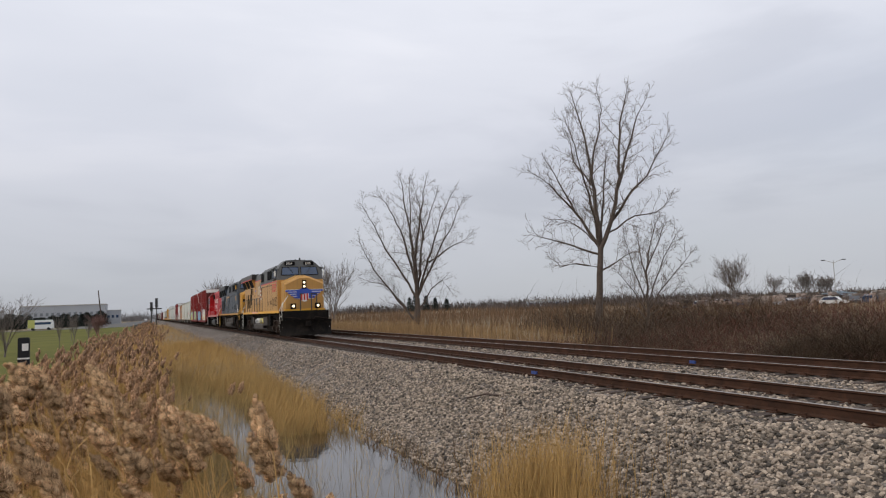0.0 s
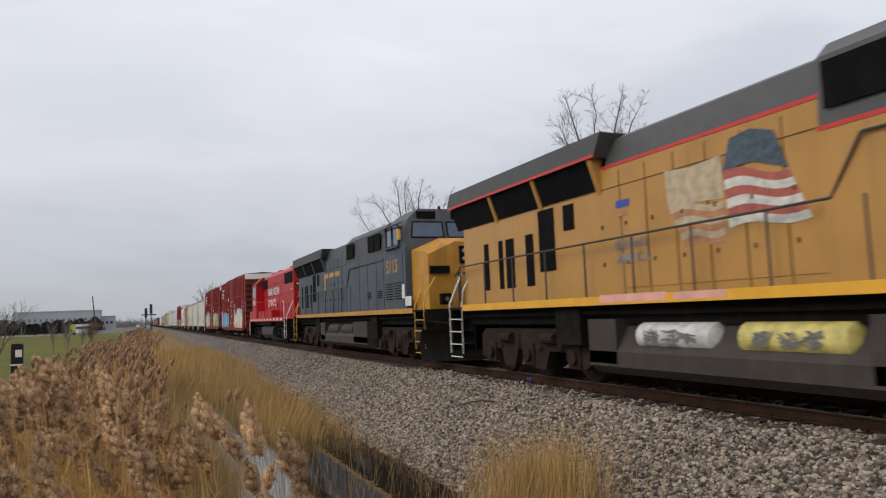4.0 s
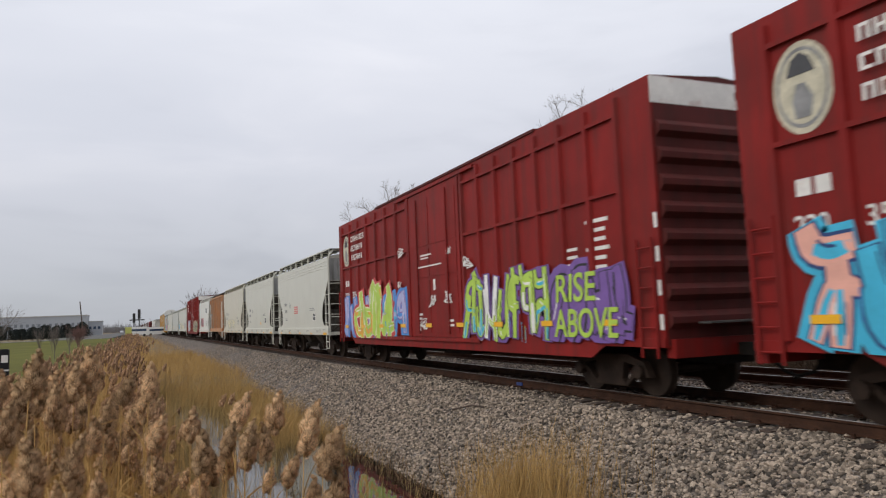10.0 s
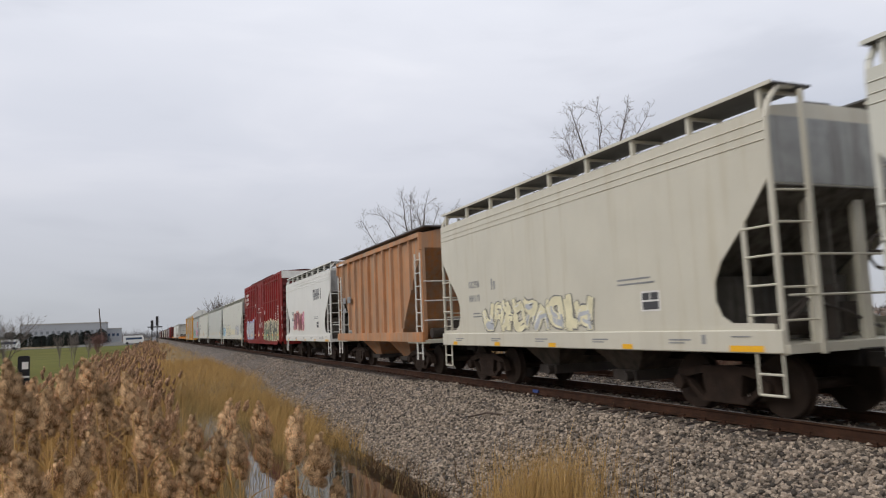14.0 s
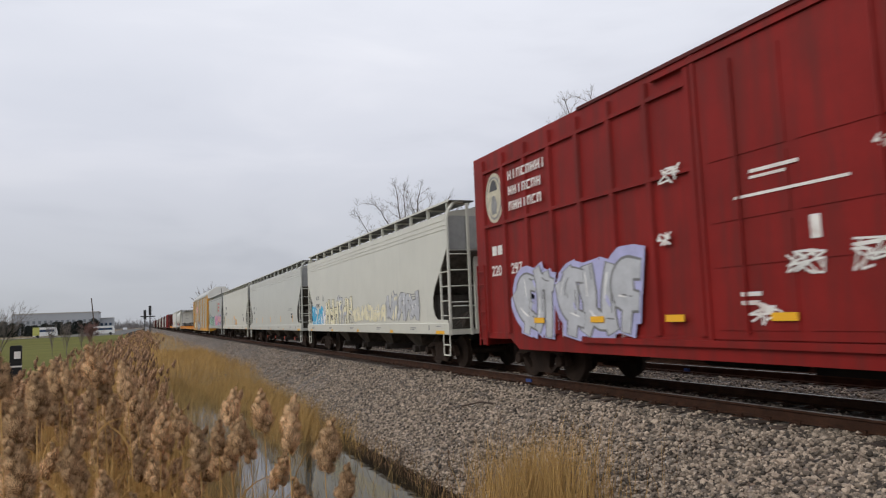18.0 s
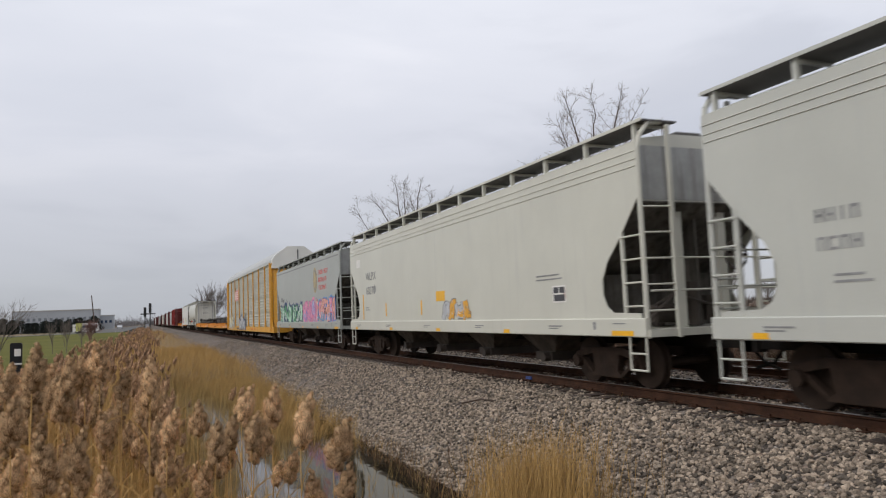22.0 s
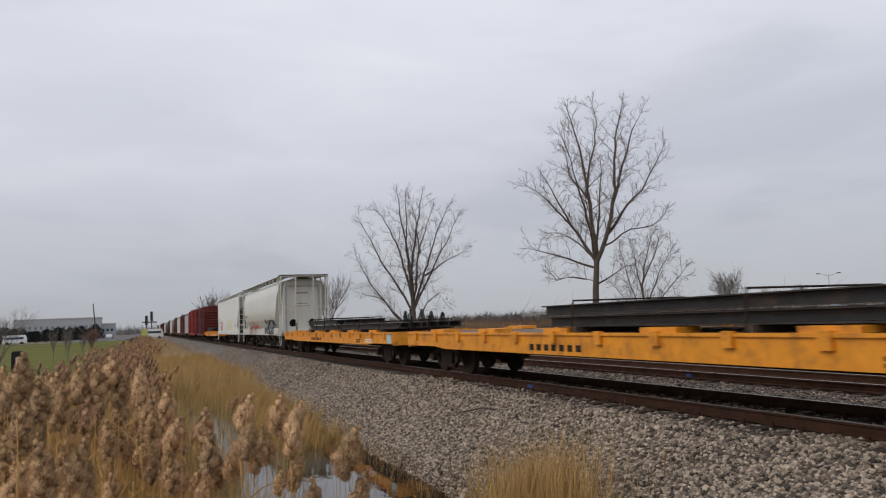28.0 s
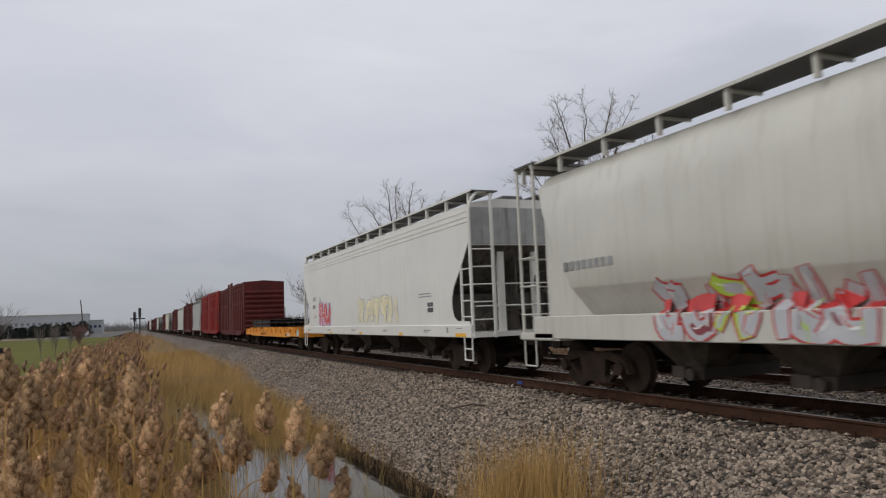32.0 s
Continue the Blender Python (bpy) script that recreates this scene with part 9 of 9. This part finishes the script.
# yard beyond the hedge
yd = thing("yard_building", "low blue-grey industrial building beyond the hedge", "building", at=pose(171.5, 138, 0.4, 0, 0, 40))
part("wall", MB().box(-7, 7, -4, 4, 0, 2.0), M_CLAD, yd)
part("roof", MB().prism_x([(-4.3, 1.95), (0, 2.6), (4.3, 1.95)], -7.3, 7.3), surface("blue_grey_roof", (0.22, 0.28, 0.33), 0.5, vary=0.1), yd)
for k in range(5):
    part("door", MB().box(-6 + k * 2.6, -4.4 + k * 2.6, -4.06, -3.95, 0, 1.6), M_GLASS, yd)
hs = thing("low_building", "long low pale building across the fields", "building", at=pose(178, 301, 0.4, 0, 0, -30))
part("wall", MB().box(-10, 10, -5, 5, 0, 3.6), M_CLAD, hs)
part("roof", MB().box(-10.3, 10.3, -5.3, 5.3, 3.6, 4.0), M_CONC, hs)
for k in range(6):
    part("window", MB().box(-9 + k * 3.2, -7.4 + k * 3.2, -5.06, -4.95, 1.4, 2.6), M_GLASS, hs)


def vehicle(name, label, paint, length=4.5, height=1.5, box=False, two_tone=None):
    v = thing(name, label, "van" if box else "car", "parked and passing vehicles")
    w, l = 0.9 if not box else 1.15, length / 2
    if box:
        prof = [(-l, 0.35), (l, 0.35), (l, 1.3), (l - 0.35, height), (-l, height)]
        part("body", MB().prism_y([(x, z) for x, z in prof], -w, w), paint, v)
        part("window_band", MB().box(-l + 0.6, l - 0.5, -w - 0.012, w + 0.012, height * 0.55, height * 0.78), M_GLASS, v)
        if two_tone:
            part("rear_box", MB().box(-l - 0.02, -l + 1.4, -w - 0.02, w + 0.02, 0.5, height + 0.02), two_tone, v)
    else:
        part("body", MB().prism_y([(-l, 0.3), (l, 0.3), (l, 0.75), (l * 0.55, 0.9), (l * 0.25, height), (-l * 0.6, height), (-l * 0.9, 0.95), (-l, 0.9)], -w, w), paint, v)
        part("window_band", MB().prism_y([(l * 0.5, 0.92), (l * 0.25, height - 0.08), (-l * 0.58, height - 0.08), (-l * 0.82, 0.95)], -w - 0.012, w + 0.012), M_GLASS, v)
    for sx in (-0.62, 0.62):
        for sy in (-1, 1):
            part("wheel", MB().cyl((sx * l, sy * (w - 0.1), 0.33), (sx * l, sy * (w + 0.02), 0.33), 0.33, 12), M_TYRE, v)
    return v


PAINTS = [M_VANWHITE, M_CARSILVER, M_CARDARK, M_CARBLUE, M_VANWHITE, M_CARSILVER]
WORDS = ["white", "silver", "dark", "blue", "white", "silver"]
rv = random.Random(12)
protos = [vehicle("parked_car", WORDS[i] + " car parked in the yard beyond the hedge", PAINTS[i], 4.4, 1.5) for i in range(4)] + [vehicle("parked_van", "white van parked in the yard beyond the hedge", M_CARSILVER, 4.8, 2.1, True)]
for i, p0 in enumerate(protos):
    p0.matrix_basis = pose(140 + i * 8, 150 - i * 6, ground_z(140 + i * 8, 150 - i * 6) - 0.02, 0, 0, 40 + 20 * i)
for i in range(34):
    a = radians(rv.uniform(40.5, 53.5))
    dd = rv.uniform(135, 215)
    copy_thing(protos[rv.choice((0, 1, 2, 2, 3, 1, 2))], pose(dd * math.sin(a), dd * math.cos(a), ground_z(dd * math.sin(a), dd * math.cos(a)) - 0.02, 0, 0, rv.uniform(0, 360)))

# scrap and stored goods heaped in the yard
rs_ = random.Random(44)
heap = MB()
for _ in range(520):
    a, dd = radians(rs_.uniform(38.5, 55)), rs_.uniform(140, 230)
    x, y, q = dd * math.sin(a), dd * math.cos(a), rs_.uniform(0.25, 1.0)
    z = ground_z(x, y) + rs_.uniform(0.0, 1.5)
    heap.box(x - q, x + q, y - q * 0.6, y + q * 0.6, z - 0.3, z + q * rs_.uniform(0.4, 1.1), 0.08)
tagged(part("scrap_heap", heap, surface("mixed_scrap", (0.20, 0.17, 0.15), 0.8, vary=0.3, scale=0.6, random_island=1.0, dirt=(0.15, 0.06, 0.03), dirt_amount=0.6)), "mixed pale and rusty scrap heaped in the yard", "scrap", kind="stuff")

lp = thing("yard_lamp", "tall twin-armed lamp post in the yard", "street lamp", at=pose(155.5, 125.7, 0.5))
part("pole", MB().cyl((0, 0, 0), (0, 0, 10), 0.12, 8, 0.08), M_CONC, lp)
for s in (-1, 1):
    part("arm", MB().tube([(0, 0, 9.4), (s * 1.3, -s * 1.3, 10.1)], 0.06), M_CONC, lp)
    part("lamp_head", MB().box(s * 1.6 - 0.45, s * 1.6 + 0.45, -s * 1.6 - 0.2, -s * 1.6 + 0.2, 10.0, 10.2), M_MAST, lp)

# traffic on the road
BUS1 = vehicle("shuttle_bus", "white and yellow shuttle bus on the highway", M_VANWHITE, 5.2, 2.4, True, M_VANYELLOW)
BUS2 = vehicle("shuttle_bus", "white shuttle bus with a yellow rear on the highway", M_VANWHITE, 5.0, 2.4, True, M_VANYELLOW)
BUS3 = vehicle("delivery_van", "white delivery van on the highway", M_VANWHITE, 4.8, 2.2, True)
CAR1 = vehicle("passing_car", "silver car coming along the highway", M_CARSILVER)


# ---- what moves ----
def run(t):
    """Metres that the train has gone after t seconds."""
    return 11.985 * t + 0.0036 * t * t


def motions():
    # traffic: bearings follow the road, which runs across behind the verge
    road = lambda x, y=191.0: pose(x, y, ROAD_Z + 0.02)
    walk(BUS1, [(0, road(-23)), (4, road(-13.2)), (8, road(-3.4)), (12, road(6.4, 191)), (32, road(55, 191))])
    walk(BUS2, [(0, road(-75, 194.5)), (16, road(-25.5, 194.5)), (18, road(-21.0, 194.5)), (22, road(-12.0, 194.5)), (32, road(12, 194.5))])
    walk(BUS3, [(0, road(42, 197)), (16, road(-6.5, 197)), (22, road(-13.0, 197)), (26, road(-22.7, 197)), (32, road(-38, 197))])
    walk(CAR1, [(0, pose(-1.5, 560, ROAD_Z + 0.02, 0, 0, -90)), (32, pose(-11, 210, ROAD_Z + 0.02, 0, 0, -92))])
    # wind: the reeds lean one way at first, are pressed the other way by a gust, then stand
    gust = ((0, -11), (1.2, -11), (2.2, -8), (3, -6), (4, -8), (5.5, -5), (6.5, -1), (7, 6), (7.6, 10), (8.2, 10), (9, 7), (10, 1), (12, 0), (14, -3), (16, -4), (18, -2), (20, 0), (24, 0), (27, -1), (29, 2), (31, 0), (32, -1))
    for e, x, y, z, seed in REEDS:
        r = random.Random(seed + 900)
        rows, amp = [], r.uniform(0.7, 1.25)
        for t, g in gust:
            rows.append((t, pose(x, y, z, r.uniform(-2, 2), g * amp + r.uniform(-2, 2), 0)))
        walk(e, rows)
        head = [c for c in e.children if c.name.startswith("plume")][0]
        place, turn, size = head.matrix_basis.decompose()
        turn = turn.to_matrix().to_4x4()
        walk(head, [(t, Matrix.Translation(place) @ pose(0, 0, 0, 0, 3.0 * g * amp, 0) @ turn @ Matrix.Diagonal((*size, 1))) for t, g in gust])
    for bed, seed in SWAY:
        walk(bed, [(t, pose(0.012 * g, 0, 0, 0, 0, 0)) for t, g in gust])
    for car, place in TRAIN:
        walk(car, [(t, pose(TRACK_X, place - run(t), RAIL_Z)) for t in range(0, 33, 2)])


motions()
